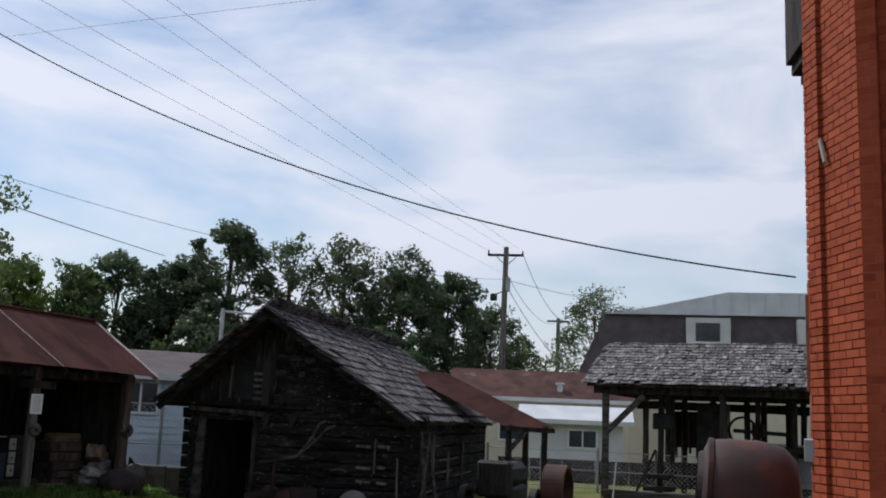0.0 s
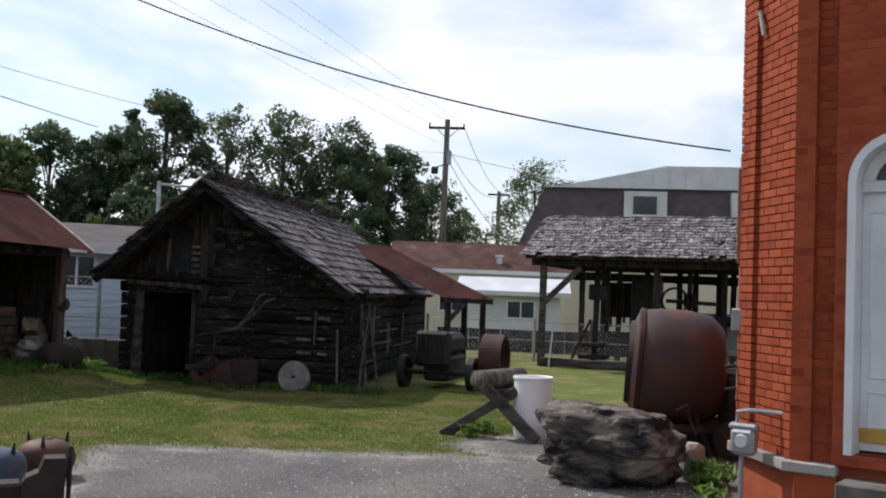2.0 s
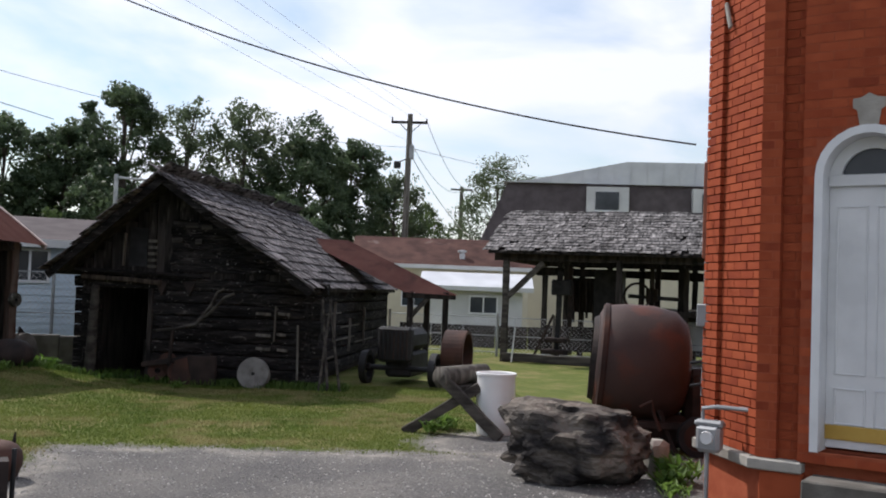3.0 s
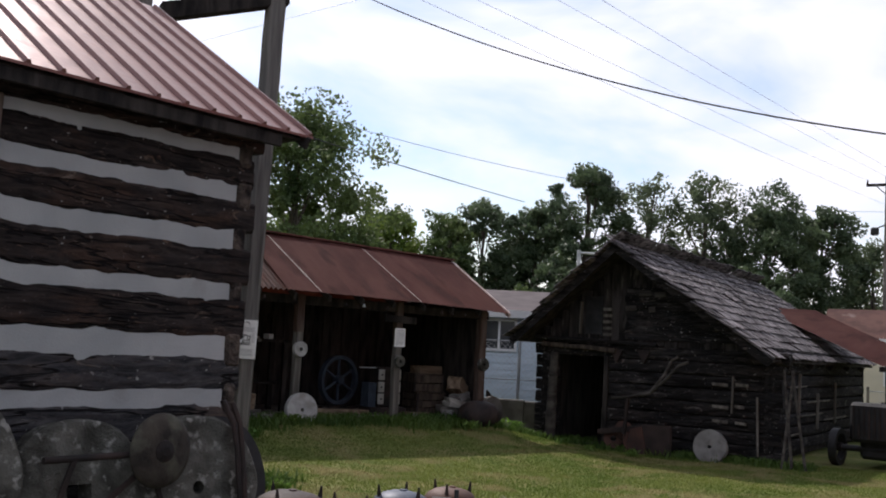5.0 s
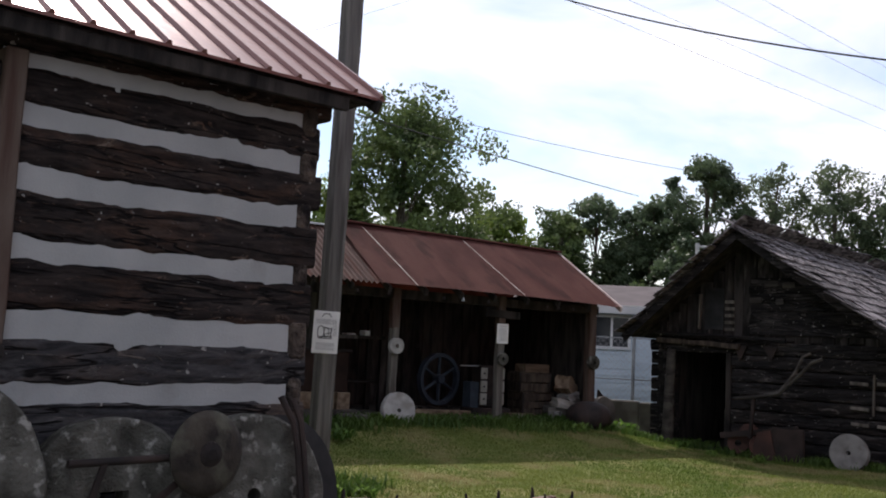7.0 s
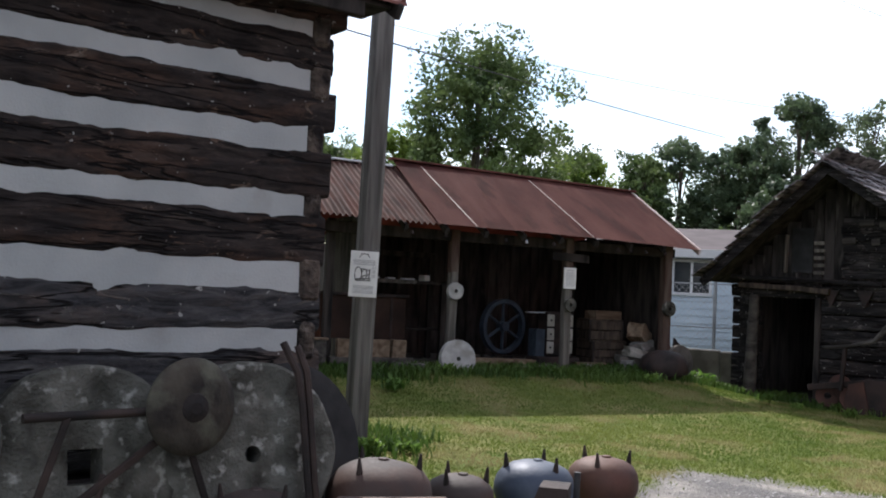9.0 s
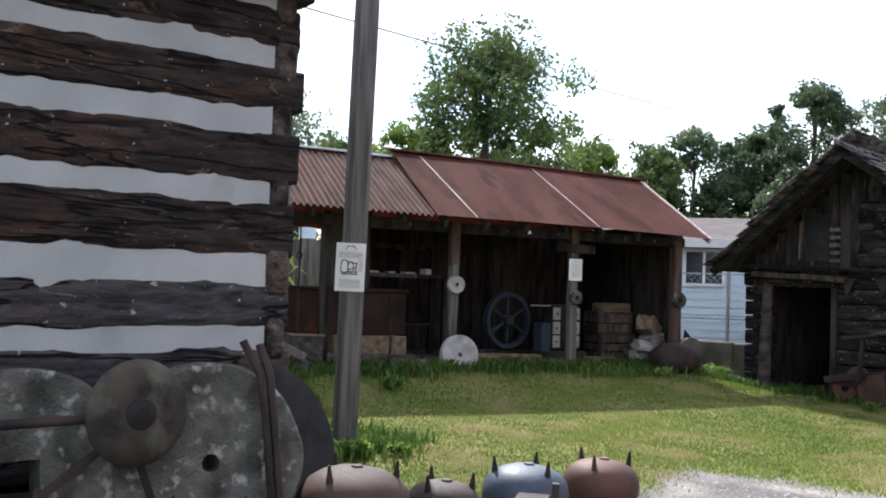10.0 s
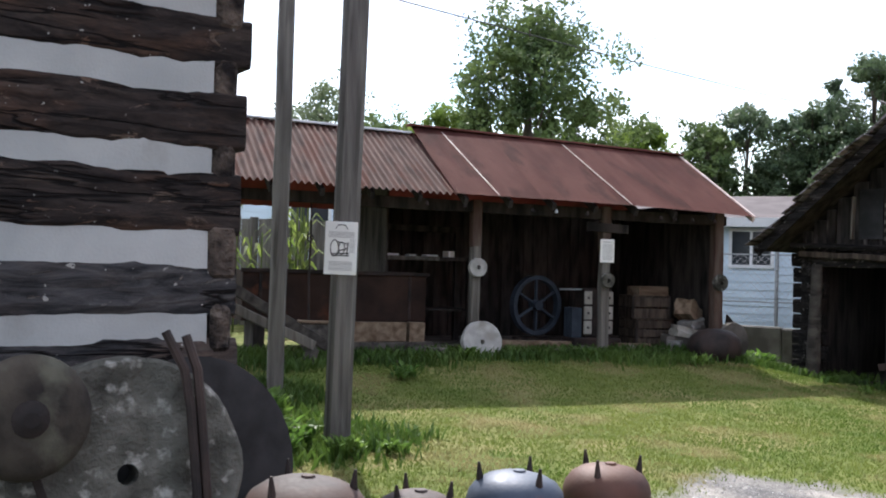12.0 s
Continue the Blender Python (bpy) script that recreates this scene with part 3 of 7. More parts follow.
me.materials.append(M["pebble"])
tagged(new("gravel", me), "loose pale gravel stones on the drive", "gravel", kind="stuff")

# ---- log cabin ----
CABIN = Matrix.Translation((-3.93, 6.95, 0)) @ pose(0, 0, 0, 0, 0, 70.1)
cabin = thing("log_cabin", CABIN, "dark weathered log cabin, white chinking, brown ribbed metal roof", "log cabin")
LOGS = [(0.40, 0.71), (0.74, 1.055), (1.165, 1.42), (1.57, 1.875), (1.985, 2.265), (2.395, 2.645), (2.755, 2.985)]
WIN = (-3.05, -2.06, 1.38, 3.0)


def hewn(x0, x1, z0, z1, d, seed, bottom_drop=0.0, step=0.05):
    """A hewn log lying along x, its face near y = 0 and d thick: adzed hollows, split fibres, ragged upper and lower edges."""
    n = max(8, int((x1 - x0) / step))
    levels = (0.0, 0.06, 0.2, 0.36, 0.52, 0.68, 0.82, 0.94, 1.0)
    vs, fs = [], []
    for i in range(n + 1):
        x = x0 + (x1 - x0) * i / n
        e0 = 0.011 * noise.noise(Vector((x * 2.1, seed * 3.7, 1.0))) + 0.012 * noise.noise(Vector((x * 9, seed, 2.0))) + 0.005 * noise.noise(Vector((x * 23, seed, 2.5)))
        e1 = 0.011 * noise.noise(Vector((x * 1.9, seed * 2.9, 6.0))) + 0.012 * noise.noise(Vector((x * 8, seed, 4.0))) + 0.005 * noise.noise(Vector((x * 21, seed, 4.5)))
        zb, zt = z0 + e0 - bottom_drop * step01(-0.4, 0.0, x), z1 + e1
        for f in levels:
            z = zb + (zt - zb) * f
            y = 0.016 * noise.noise(Vector((x * 2.2, z * 6, seed * 1.7))) + 0.012 * noise.noise(Vector((x * 4.5, z * 26, seed))) + 0.007 * noise.noise(Vector((x * 13, z * 50, seed)))
            y += 0.022 * (max(0, 0.09 - f) + max(0, f - 0.91)) / 0.09
            vs.append((x, y, z))
        vs += [(x, d, zt), (x, d, zb)]
    w_ = len(levels) + 2
    for i in range(n):
        for j in range(w_):
            k = (j + 1) % w_
            fs.append((i * w_ + j, i * w_ + k, (i + 1) * w_ + k, (i + 1) * w_ + j))
    fs += [tuple(range(w_))[::-1], tuple(n * w_ + j for j in range(w_))]
    me = bpy.data.meshes.new("hewn")
    me.from_pydata(vs, [], fs)
    g = bmesh.new()
    g.from_mesh(me)
    bpy.data.meshes.remove(me)
    return g


for i, (z0, z1) in enumerate(LOGS):
    mm = M["log_grey"] if i in (0, 1, 2) else M["log"]
    through_window = z1 > WIN[2] + 0.05
    for x0, x1 in (((-6.5, WIN[0]), (WIN[1], 0.15 + 0.02 * (i % 3))) if through_window else ((-6.5, 0.14 + 0.02 * (i % 2)),)):
        part("log", hewn(x0, x1, z0, z1, 0.2, i + (0.5 if x0 < -6 else 0)), mm, cabin)
part("sill_log", hewn(-6.5, 0.1, 0.06, 0.36, 0.22, 11), M["log_grey"], cabin)
edges = [0.36] + [v for pair in LOGS for v in pair]
chinks = [(LOGS[i][1], LOGS[i + 1][0]) for i in range(len(LOGS) - 1)] + [(LOGS[-1][1], 3.07), (0.71, 0.74)]
for z0, z1 in chinks:
    spans = [(-6.5, WIN[0] - 0.1), (WIN[1] + 0.02, 0.0)] if z1 > WIN[2] + 0.02 else [(-6.5, 0.0)]
    for x0, x1 in spans:
        g = bmesh.new()
        n = max(4, int((x1 - x0) / 0.25))
        a = [[g.verts.new((x0 + (x1 - x0) * i / n, 0.014 + 0.008 * noise.noise(Vector((i, z0 * 9, k))), z)) for i in range(n + 1)] for k, z in enumerate((z0 - 0.06, (z0 + z1) / 2, z1 + 0.06))]
        b = [g.verts.new((x0 + (x1 - x0) * i / n, 0.12, z0 - 0.06)) for i in range(n + 1)]
        c = [g.verts.new((x0 + (x1 - x0) * i / n, 0.12, z1 + 0.06)) for i in range(n + 1)]
        for lo, hi in ((a[0], a[1]), (a[1], a[2]), (b, a[0]), (a[2], c)):
            for i in range(n):
                g.faces.new((lo[i], lo[i + 1], hi[i + 1], hi[i]))
        part("chinking", g, M["chink"], cabin)
# ends of the gable wall's logs, seen between the long logs, and that wall itself
gable_rows = [(z0 - 0.07, z1 + 0.05) for z0, z1 in chinks[:-1]]
for i, (z0, z1) in enumerate(gable_rows):
    e = 0.115 + 0.02 * math.sin(i * 2.3)
    g = beam((0.066, -0.005 + 0.012 * math.sin(i * 5), (z0 + z1) / 2), (0.066, 4.3, (z0 + z1) / 2), 0.125 + 0.02 * math.sin(i * 4.1), z1 - z0, 0.025, 0.02, 10, seed=i + 20)
    part("gable_log", g, M["log_end"], cabin)
for i, (z0, z1) in enumerate(LOGS[:-1]):
    part("gable_chinking", box(0.02, 0.09, 0.22, 4.2, z0 + 0.02, z1 - 0.02), M["chink"], cabin)
part("wall_lining", box(-6.45, -0.02, 0.14, 0.2, 0.1, 3.1), M["darkwood"], cabin)
part("back_wall", box(-6.5, 0.1, 4.2, 4.35, 0, 3.1), M["log"], cabin)
part("end_wall", box(-6.5, -6.35, 0.2, 4.2, 0, 3.1), M["log"], cabin)
part("top_plate", hewn(-6.5, 0.24, 3.06, 3.24, 0.2, 31), M["log"], cabin)
part("eave_board", box(-6.6, 0.2, -0.26, -0.22, 3.09, 3.185, 0.006), M["darkwood"], cabin)
part("eave_filler", box(-6.6, 0.37, -0.20, -0.15, 3.20, 3.235), M["darkwood"], cabin)
part("soffit", box(-6.6, 0.4, -0.24, 0.1, 3.18, 3.20), M["darkwood"], cabin)
# window: frame posts, sill, shutter
win = thing("window_unit", Matrix.Identity(4), "", "")
win.parent = cabin
win.name = "window"
for key in ("label", "category"):
    if key in win:
        del win[key]
part("window_post", beam((-1.98, 0.02, 1.38), (-1.98, 0.02, 3.06), 0.14, 0.13, 0.012, 0.012, 6, seed=3), M["redwood"], win, "worn reddish wooden window post")
part("window_post", beam((-3.1, 0.02, 1.38), (-3.1, 0.02, 3.06), 0.14, 0.12, 0.012, 0.012, 6, seed=4), M["redwood"], win)
part("window_sill", box(-3.2, -1.9, -0.04, 0.18, 1.31, 1.38, 0.01), M["darkwood"], win)
part("shutter", box(-3.04, -2.05, 0.11, 0.14, 1.38, 3.06), M["darkwood"], win)
# roof: standing seam sheets with ribs, both slopes
TAN = 0.63
EAVE_Y, EAVE_Z, X0, X1 = -0.30, 3.22, -6.9, 0.48
ridge_y = 2.15
for side in (1, -1):
    g = bmesh.new()
    ya, yb = (EAVE_Y, ridge_y) if side > 0 else (2 * ridge_y - EAVE_Y, ridge_y)
    za, zb = EAVE_Z, EAVE_Z + (ridge_y - EAVE_Y) * TAN
    quad = [(X0, ya, za), (X1, ya, za), (X1, yb, zb), (X0, yb, zb)]
    top = [g.verts.new(q) for q in quad]
    low = [g.verts.new((q[0], q[1], q[2] - 0.02)) for q in quad]
    g.faces.new(top)
    g.faces.new(low[::-1])
    for i in range(4):
        g.faces.new((top[i], low[i], low[(i + 1) % 4], top[(i + 1) % 4]))
    sheet = part("roof_sheet", g, M["metalroof"], cabin, "brown ribbed metal roofing, glossy in the sun")
    if side > 0:
        rib = prism([(-0.022, 0.0), (-0.009, 0.026), (0.009, 0.026), (0.022, 0.0)], 0, math.hypot(ridge_y - EAVE_Y, zb - za))
        moved(rib, Matrix.Rotation(math.atan(TAN), 4, "X"))
        rib_me = link_mesh("roof_rib", rib, M["metalroof"], sheet)
        rib_me.location = (X1 - 0.03, EAVE_Y, EAVE_Z + 0.001)
        for i in range(1, 32):
            share("roof_rib", rib_me.data, sheet, Matrix.Translation((X1 - 0.03 - i * 0.235, EAVE_Y, EAVE_Z + 0.001)))
part("rake_board", beam((X1 - 0.05, EAVE_Y, EAVE_Z - 0.07), (X1 - 0.05, ridge_y, EAVE_Z - 0.07 + (ridge_y - EAVE_Y) * TAN), 0.04, 0.1), M["darkwood"], cabin)
part("gable_boarding", prism([(0, 0), (4.3, 0), (2.15, 1.35)], -0.02, 0.02), M["darkwood"], cabin).matrix_basis = Matrix.Translation((0.06, 0, 3.15)) @ pose(0, 0, 0, 0, 0, 90)

# ---- brick tower ----
TOWER = Matrix.Translation((3.437, 7.626, 0)) @ pose(0, 0, 0, 0, 0, -40)
tower = thing("brick_tower", TOWER, "tall red brick church tower with pilasters and an arched white door", "building")
# local: x along the front, y into the wall; the splayed side leaves the corner at 135 degrees
SIDE = math.radians(135)
sd = Vector((math.cos(SIDE), math.sin(SIDE), 0))
DOOR_X, DOOR_W, SILL, SPRING = 0.79, 0.64, 0.62, 2.71
H = 7.2


def arch_outline(cx, half, z0, spring, seg=14):
    return [(cx + half, z0)] + [(cx + half * math.cos(a), spring + half * math.sin(a)) for a in np.linspace(0, math.pi, seg)] + [(cx - half, z0)]


def wall_with_arch(x0, x1, z0, z1, cx, half, sill, spring, y0, y1):
    """A wall pierced by a round-headed opening."""
    g = bmesh.new()
    seg = 14

    def quad(*c):
        g.faces.new([g.verts.new((x, y0, z)) for x, z in c])

    xs, zs = (x0, cx - half, cx + half, x1), (z0, sill, spring, z1)
    for i in range(3):
        for j in range(3):
            if i != 1 or j == 0:
                quad((xs[i], zs[j]), (xs[i + 1], zs[j]), (xs[i + 1], zs[j + 1]), (xs[i], zs[j + 1]))
    for i in range(seg):
        a, b = math.pi * i / seg, math.pi * (i + 1) / seg
        xa, xb = cx + half * math.cos(a), cx + half * math.cos(b)
        quad((xa, spring + half * math.sin(a)), (xa, z1), (xb, z1), (xb, spring + half * math.sin(b)))
    bmesh.ops.remove_doubles(g, verts=g.verts[:], dist=0.0005)
    out = bmesh.ops.extrude_face_region(g, geom=g.faces[:])
    for v in out["geom"]:
        if isinstance(v, bmesh.types.BMVert):
            v.co.y = y1
    bmesh.ops.recalc_face_normals(g, faces=g.faces[:])
    return g


half = DOOR_W / 2 + 0.05
part("pilaster", box(0.003, 0.157, -0.0325, 0.1, 0.535, 5.6), M["mortar"], tower)
part("pilaster", wall_with_arch(0.323, 1.257, 0.535, 5.6, DOOR_X, half, SILL, SPRING, -0.0325, 0.1), M["mortar"], tower)
part("pilaster", box(1.443, 3.4, -0.0325, 0.1, 0.535, 5.6), M["mortar"], tower)
part("front_wall", wall_with_arch(0.02, 3.4, 0, H, DOOR_X, half, SILL, SPRING, 0.045, 0.35), M["mortar"], tower)
core = bmesh.new()
for (p, q, d) in (((0, 0), (sd.x * 1.02, sd.y * 1.02), 0),):
    a, b = Vector((0, 0, 0)), sd * 0.90
    nrm = Vector((sd.y, -sd.x, 0)) * -1
    base = [a + Vector((0.02, 0.045, 0)), b, b + Vector((0.9, 0.6, 0)), Vector((0.9, 0.6, 0))]
    lo = [core.verts.new(v) for v in base]
    hi = [core.verts.new(v + Vector((0, 0, H))) for v in base]
    core.faces.new(lo[::-1])
    core.faces.new(hi)
    for i in range(4):
        core.faces.new((lo[i], lo[(i + 1) % 4], hi[(i + 1) % 4], hi[i]))
part("side_wall", core, M["mortar"], tower)
part("nave_wall", box(sd.x * 0.98 + 0.05, 4.5, sd.y * 0.98 + 0.1, 6.0, 0, 5.6), M["mortar"], tower)
part("end_wall", box(3.4, 3.6, 0.05, 6, 0, H), M["mortar"], tower)
# foundation ledge and plinth
part("plinth", box(0.03, 0.36, -0.035, 0.1, 0, 0.44, 0.01), M["brick"], tower)
part("stone_ledge", box(-0.06, 0.36, -0.07, 0.12, 0.44, 0.53, 0.012), M["ledge"], tower, "pale worn stone ledge")
part("stone_ledge", moved(box(0, 1.0, -0.02, 0.07, 0.44, 0.53, 0.01), pose(0, 0, 0, 0, 0, 135)), M["ledge"], tower)
# eave of the nave behind the tower
inv = TOWER.inverted()
g = bmesh.new()
for w_, h_, z_ in ((0.24, 0.1, 5.58), (0.34, 0.12, 5.69), (0.40, 0.9, 6.2)):
    beam(inv @ Vector((4.0 - w_ / 2, 8.45, z_)), inv @ Vector((4.2 - w_ / 2, 10.3, z_)), w_, h_, 0.01, bm=g)
part("eave_cornice", g, M["darkwood"], tower, "dark brown overhanging eave")
# door
door = thing("door_1", Matrix.Translation((DOOR_X, 0.12, 0)), "", "")
for key in ("label", "category"):
    if key in door:
        del door[key]
door.parent = tower
door.name = "front_door"
dw = DOOR_W / 2
part("door_leaf", box(-dw, dw, 0.06, 0.10, SILL + 0.02, SPRING - 0.06, 0.004), M["white"], door, "white painted panelled door with yellow kick plate")
for (x0, x1, z0, z1) in ((-dw + 0.06, -0.03, 1.2, 2.5), (0.03, dw - 0.06, 1.2, 2.5), (-dw + 0.06, -0.03, 0.82, 1.1), (0.03, dw - 0.06, 0.82, 1.1)):
    g = bmesh.new()
    for a, b, c, d in ((x0, x1, z0, z0 + 0.014), (x0, x1, z1 - 0.014, z1), (x0, x0 + 0.014, z0, z1), (x1 - 0.014, x1, z0, z1)):
        box(a, b, 0.05, 0.065, c, d, 0.003, bm=g)
    part("panel_moulding", g, M["white"], door)
part("kick_plate", box(-dw, dw, 0.045, 0.06, SILL + 0.085, SILL + 0.195, 0.002), M["yellow"], door, "yellow metal kick plate")
part("pull_handle", box(dw - 0.10, dw - 0.04, 0.03, 0.06, 1.21, 1.47, 0.01), M["black"], door, "black pull plate")
part("lock", moved(lathe([(0, 0.02), (0.025, 0.02), (0.028, 0), (0, 0)], 16), Matrix.Translation((dw - 0.07, 0.06, 1.57)) @ pose(0, 0, 0, 90)), M["grey"], door)
part("transom_bar", box(-dw, dw, 0.02, 0.1, SPRING - 0.06, SPRING + 0.03, 0.006), M["white"], door)


def arch_band(s1, s0, z0, y0, y1):
    """A flat arched band between two half-widths, drawn out from y0 to y1."""
    g = bmesh.new()
    out, inn = arch_outline(0, s1, z0, SPRING), arch_outline(0, s0, z0, SPRING)
    a, b = [[g.verts.new((x, y0, z)) for x, z in c] for c in (out, inn)]
    for i in range(len(a) - 1):
        g.faces.new((a[i], a[i + 1], b[i + 1], b[i]))
    more = bmesh.ops.extrude_face_region(g, geom=g.faces[:])
    for v in more["geom"]:
        if isinstance(v, bmesh.types.BMVert):
            v.co.y = y1
    bmesh.ops.recalc_face_normals(g, faces=g.faces[:])
    return g


g = arch_band(half + 0.012, dw, SILL, -0.165, 0.1)
part("arched_casing", g, M["white"], door, "white arched door casing")
g = arch_band(dw - 0.002, dw - 0.09, SPRING + 0.001, 0.03, 0.1)
part("fanlight_frame", g, M["white"], door)
part("fanlight_pane", prism(arch_outline(0, dw - 0.06, SPRING + 0.03, SPRING), 0.075, 0.085), M["glass"], door, "dark half-round fanlight")
part("keystone", prism([(DOOR_X - 0.065, 3.08), (DOOR_X + 0.065, 3.08), (DOOR_X + 0.085, 3.20), (DOOR_X + 0.115, 3.22), (DOOR_X + 0.115, 3.29), (DOOR_X + 0.06, 3.295), (DOOR_X, 3.33), (DOOR_X - 0.06, 3.295), (DOOR_X - 0.115, 3.29), (DOOR_X - 0.115, 3.22), (DOOR_X - 0.085, 3.20)], -0.04, 0.08), M["ledge"], tower, "pale stone keystone")
for i, (y0, z0) in enumerate(((-0.85, 0.0), (-0.58, 0.13), (-0.32, 0.29))):
    st = link_mesh("door_step", box(0.32 + 0.05 * i, 3.2, y0, 0.03, max(0, z0 - 0.01), z0 + 0.155, 0.012), M["concrete"])
    st.matrix_basis = TOWER
    tagged(st, "worn grey concrete step before the church door", "step", "church steps")

# ---- barn ----
BARN = Matrix.Translation((-1.2, 17.15, 0)) @ pose(0, 0, 0, 0, 0, -12)
barn = thing("log_barn", BARN, "old blackened log barn with a sagging wood-shingle roof", "barn")
FL, FR, LEN = -3.2, 0.92, 7.6
BD = (-2.88, -1.98)
n = 8
rb_ = random.Random(17)
for i in range(n):
    z0 = 0.06 + i * 0.215
    z1 = z0 + 0.20
    for x0, x1 in ((FL - 0.12, BD[0] - 0.05), (BD[1] + 0.05, FR + 0.12)) if z1 < 1.6 else ((FL - 0.15, FR + 0.15),):
        part("log", hewn(x0, x1 + rb_.uniform(-0.04, 0.1), z0, z1, 0.16, 40 + i + x0, step=0.08), M["barnlog"], barn)
    g = hewn(0.0, LEN, z0 + 0.09, z1 + 0.08, 0.16, 60 + i, step=0.1)
    part("side_log", g, M["barnlog"], barn).matrix_basis = Matrix.Translation((FR, 0, 0)) @ pose(0, 0, 0, 0, 0, 90)
    g = hewn(0.0, LEN, z0 + 0.09, z1 + 0.08, 0.16, 80 + i, step=0.2)
    part("side_log", g, M["barnlog"], barn).matrix_basis = Matrix.Translation((FL + 0.16, 0, 0)) @ pose(0, 0, 0, 0, 0, 90)
part("back_wall", box(FL, FR, LEN - 0.15, LEN, 0, 1.8), M["barnlog"], barn)
# unseen sheets added inside the walls to block daylight between the logs
for x0_, x1_ in ((FL + 0.165, FL + 0.185), (FR - 0.185, FR - 0.165)):
    part("inner_lining", box(x0_, x1_, 0.2, LEN - 0.16, 0.02, 1.9), M["darkwood"], barn)
part("inner_lining", box(BD[1] + 0.06, FR - 0.19, 0.165, 0.185, 0.02, 1.9), M["darkwood"], barn)
part("plank_floor", box(FL + 0.2, FR - 0.2, 0.2, LEN - 0.2, 0.0, 0.03), M["darkwood"], barn)
AP = -1.6
RZ, EZ = 3.53, 1.71
LEFT_E, RIGHT_E = FL - 0.32, FR + 0.10
slope_l, slope_r = (RZ - 1.86) / (AP - LEFT_E), (RZ - EZ) / (RIGHT_E - AP)
# gable boards
x = FL
k = 0
rb = random.Random(4)
while x < FR:
    wd = rb.uniform(0.14, 0.24)
    mid = x + wd / 2
    ztop = (RZ - 0.14) - (AP - mid) * slope_l if mid < AP else (RZ - 0.14) - (mid - AP) * slope_r
    if ztop > 1.85:
        part("gable_board", box(x + 0.006, x + wd - 0.006, 0.02 + 0.012 * (k % 2), 0.045 + 0.012 * (k % 2), 1.78 + rb.uniform(-0.05, 0.03), ztop), M["barnboard"], barn)
    x += wd
    k += 1
for i in range(7):
    z = 1.88 + i * 0.13
    x0, x1 = -1.62 + rb.uniform(-0.04, 0.04), min(0.45 + rb.uniform(-0.1, 0.1), AP + (RZ - 0.3 - z) / slope_r)
    part("gable_plank", beam((x0, 0.0, z + 0.06), (x1, 0.0, z + 0.06 + rb.uniform(-0.015, 0.015)), 0.022, 0.122, 0.004, 0.004, 6, seed=20 + i), M["barnlog"], barn)
# solid black panel on the boards paints the dark of the loft opening
part("loft_opening", box(-2.38, -2.06, 0.0, 0.02, 1.95, 2.62), M["black"], barn)
part("loft_board", beam((-2.47, -0.01, 1.95), (-2.45, -0.01, 2.52), 0.1, 0.025), M["greywood"], barn)
for x, z, w_ in ((-1.62, 2.42, 0.2), (-1.38, 2.68, 0.22), (-1.1, 2.66, 0.2), (-1.2, 2.4, 0.12), (-0.05, 2.12, 0.1)):
    part("pale_patch_board", beam((x, -0.03, z), (x + w_, -0.03, z + 0.01), 0.02, 0.09), M["beam"], barn)
for i in range(5):
    part("loft_slat", box(-2.04, -1.88, -0.012, 0.01, 1.93 + i * 0.11, 1.98 + i * 0.11), M["greywood"], barn)
part("door_lintel", beam((BD[0] - 0.3, -0.06, 1.75), (BD[1] + 0.22, -0.06, 1.68), 0.12, 0.08, 0.01, 0.02, 8, seed=5), M["barrelwood"], barn)
part("lintel_pole", rod((FL - 0.1, -0.1, 1.86), (-1.0, -0.12, 1.80), 0.045, 0.035, 9), M["barnlog"], barn)
part("door_post", rod((BD[0] - 0.06, -0.12, 0.0), (BD[0] - 0.02, -0.12, 1.60), 0.10, 0.07, 14), M["beam"], barn)
part("door_jamb", beam((BD[1] + 0.03, 0.0, 0.0), (BD[1] + 0.03, 0.0, 1.58), 0.08, 0.08, 0.01), M["darkwood"], barn)
part("nailed_upright", beam((0.69, -0.06, 0.12), (0.67, -0.07, 1.05), 0.06, 0.03), M["greywood"], barn)
for y, z0, z1 in ((1.5, 0.7, 1.45), (2.9, 0.45, 1.1), (4.4, 0.5, 1.3)):
    part("side_upright", beam((FR + 0.03, y, z0), (FR + 0.03, y + 0.05, z1), 0.05, 0.03), M["greywood"], barn)
for y0, y1, z in ((0.5, 1.6, 0.42), (1.7, 3.4, 0.72), (2.2, 4.0, 0.95), (3.6, 5.6, 0.6), (0.9, 2.1, 1.22)):
    part("side_chinking", beam((FR + 0.012, y0, z), (FR + 0.012, y1, z + 0.01), 0.03, 0.03, 0.004, 0.01, 6, seed=int(z * 100)), M["greywood"], barn)
for x0, x1, z in ((-0.07, 0.19, 1.22), (0.31, 0.52, 1.23), (-0.06, 0.2, 0.86), (-0.05, 0.2, 0.63), (0.32, 0.5, 0.62), (0.3, 0.46, 0.88)):
    part("nailed_slat", beam((x0, -0.04, z), (x1, -0.04, z - 0.012), 0.03, 0.05, 0.004, 0.01, 3, seed=int(z * 50)), M["greywood"], barn)
part("nailed_upright", beam((0.27, -0.07, 0.76), (0.28, -0.07, 1.36), 0.045, 0.03), M["greywood"], barn)
for x in (-1.76, -1.27):
    part("plough_point", prism([(x - 0.12, 1.72), (x + 0.12, 1.70), (x + 0.01, 1.47)], -0.05, -0.02), M["rustdark"], barn)
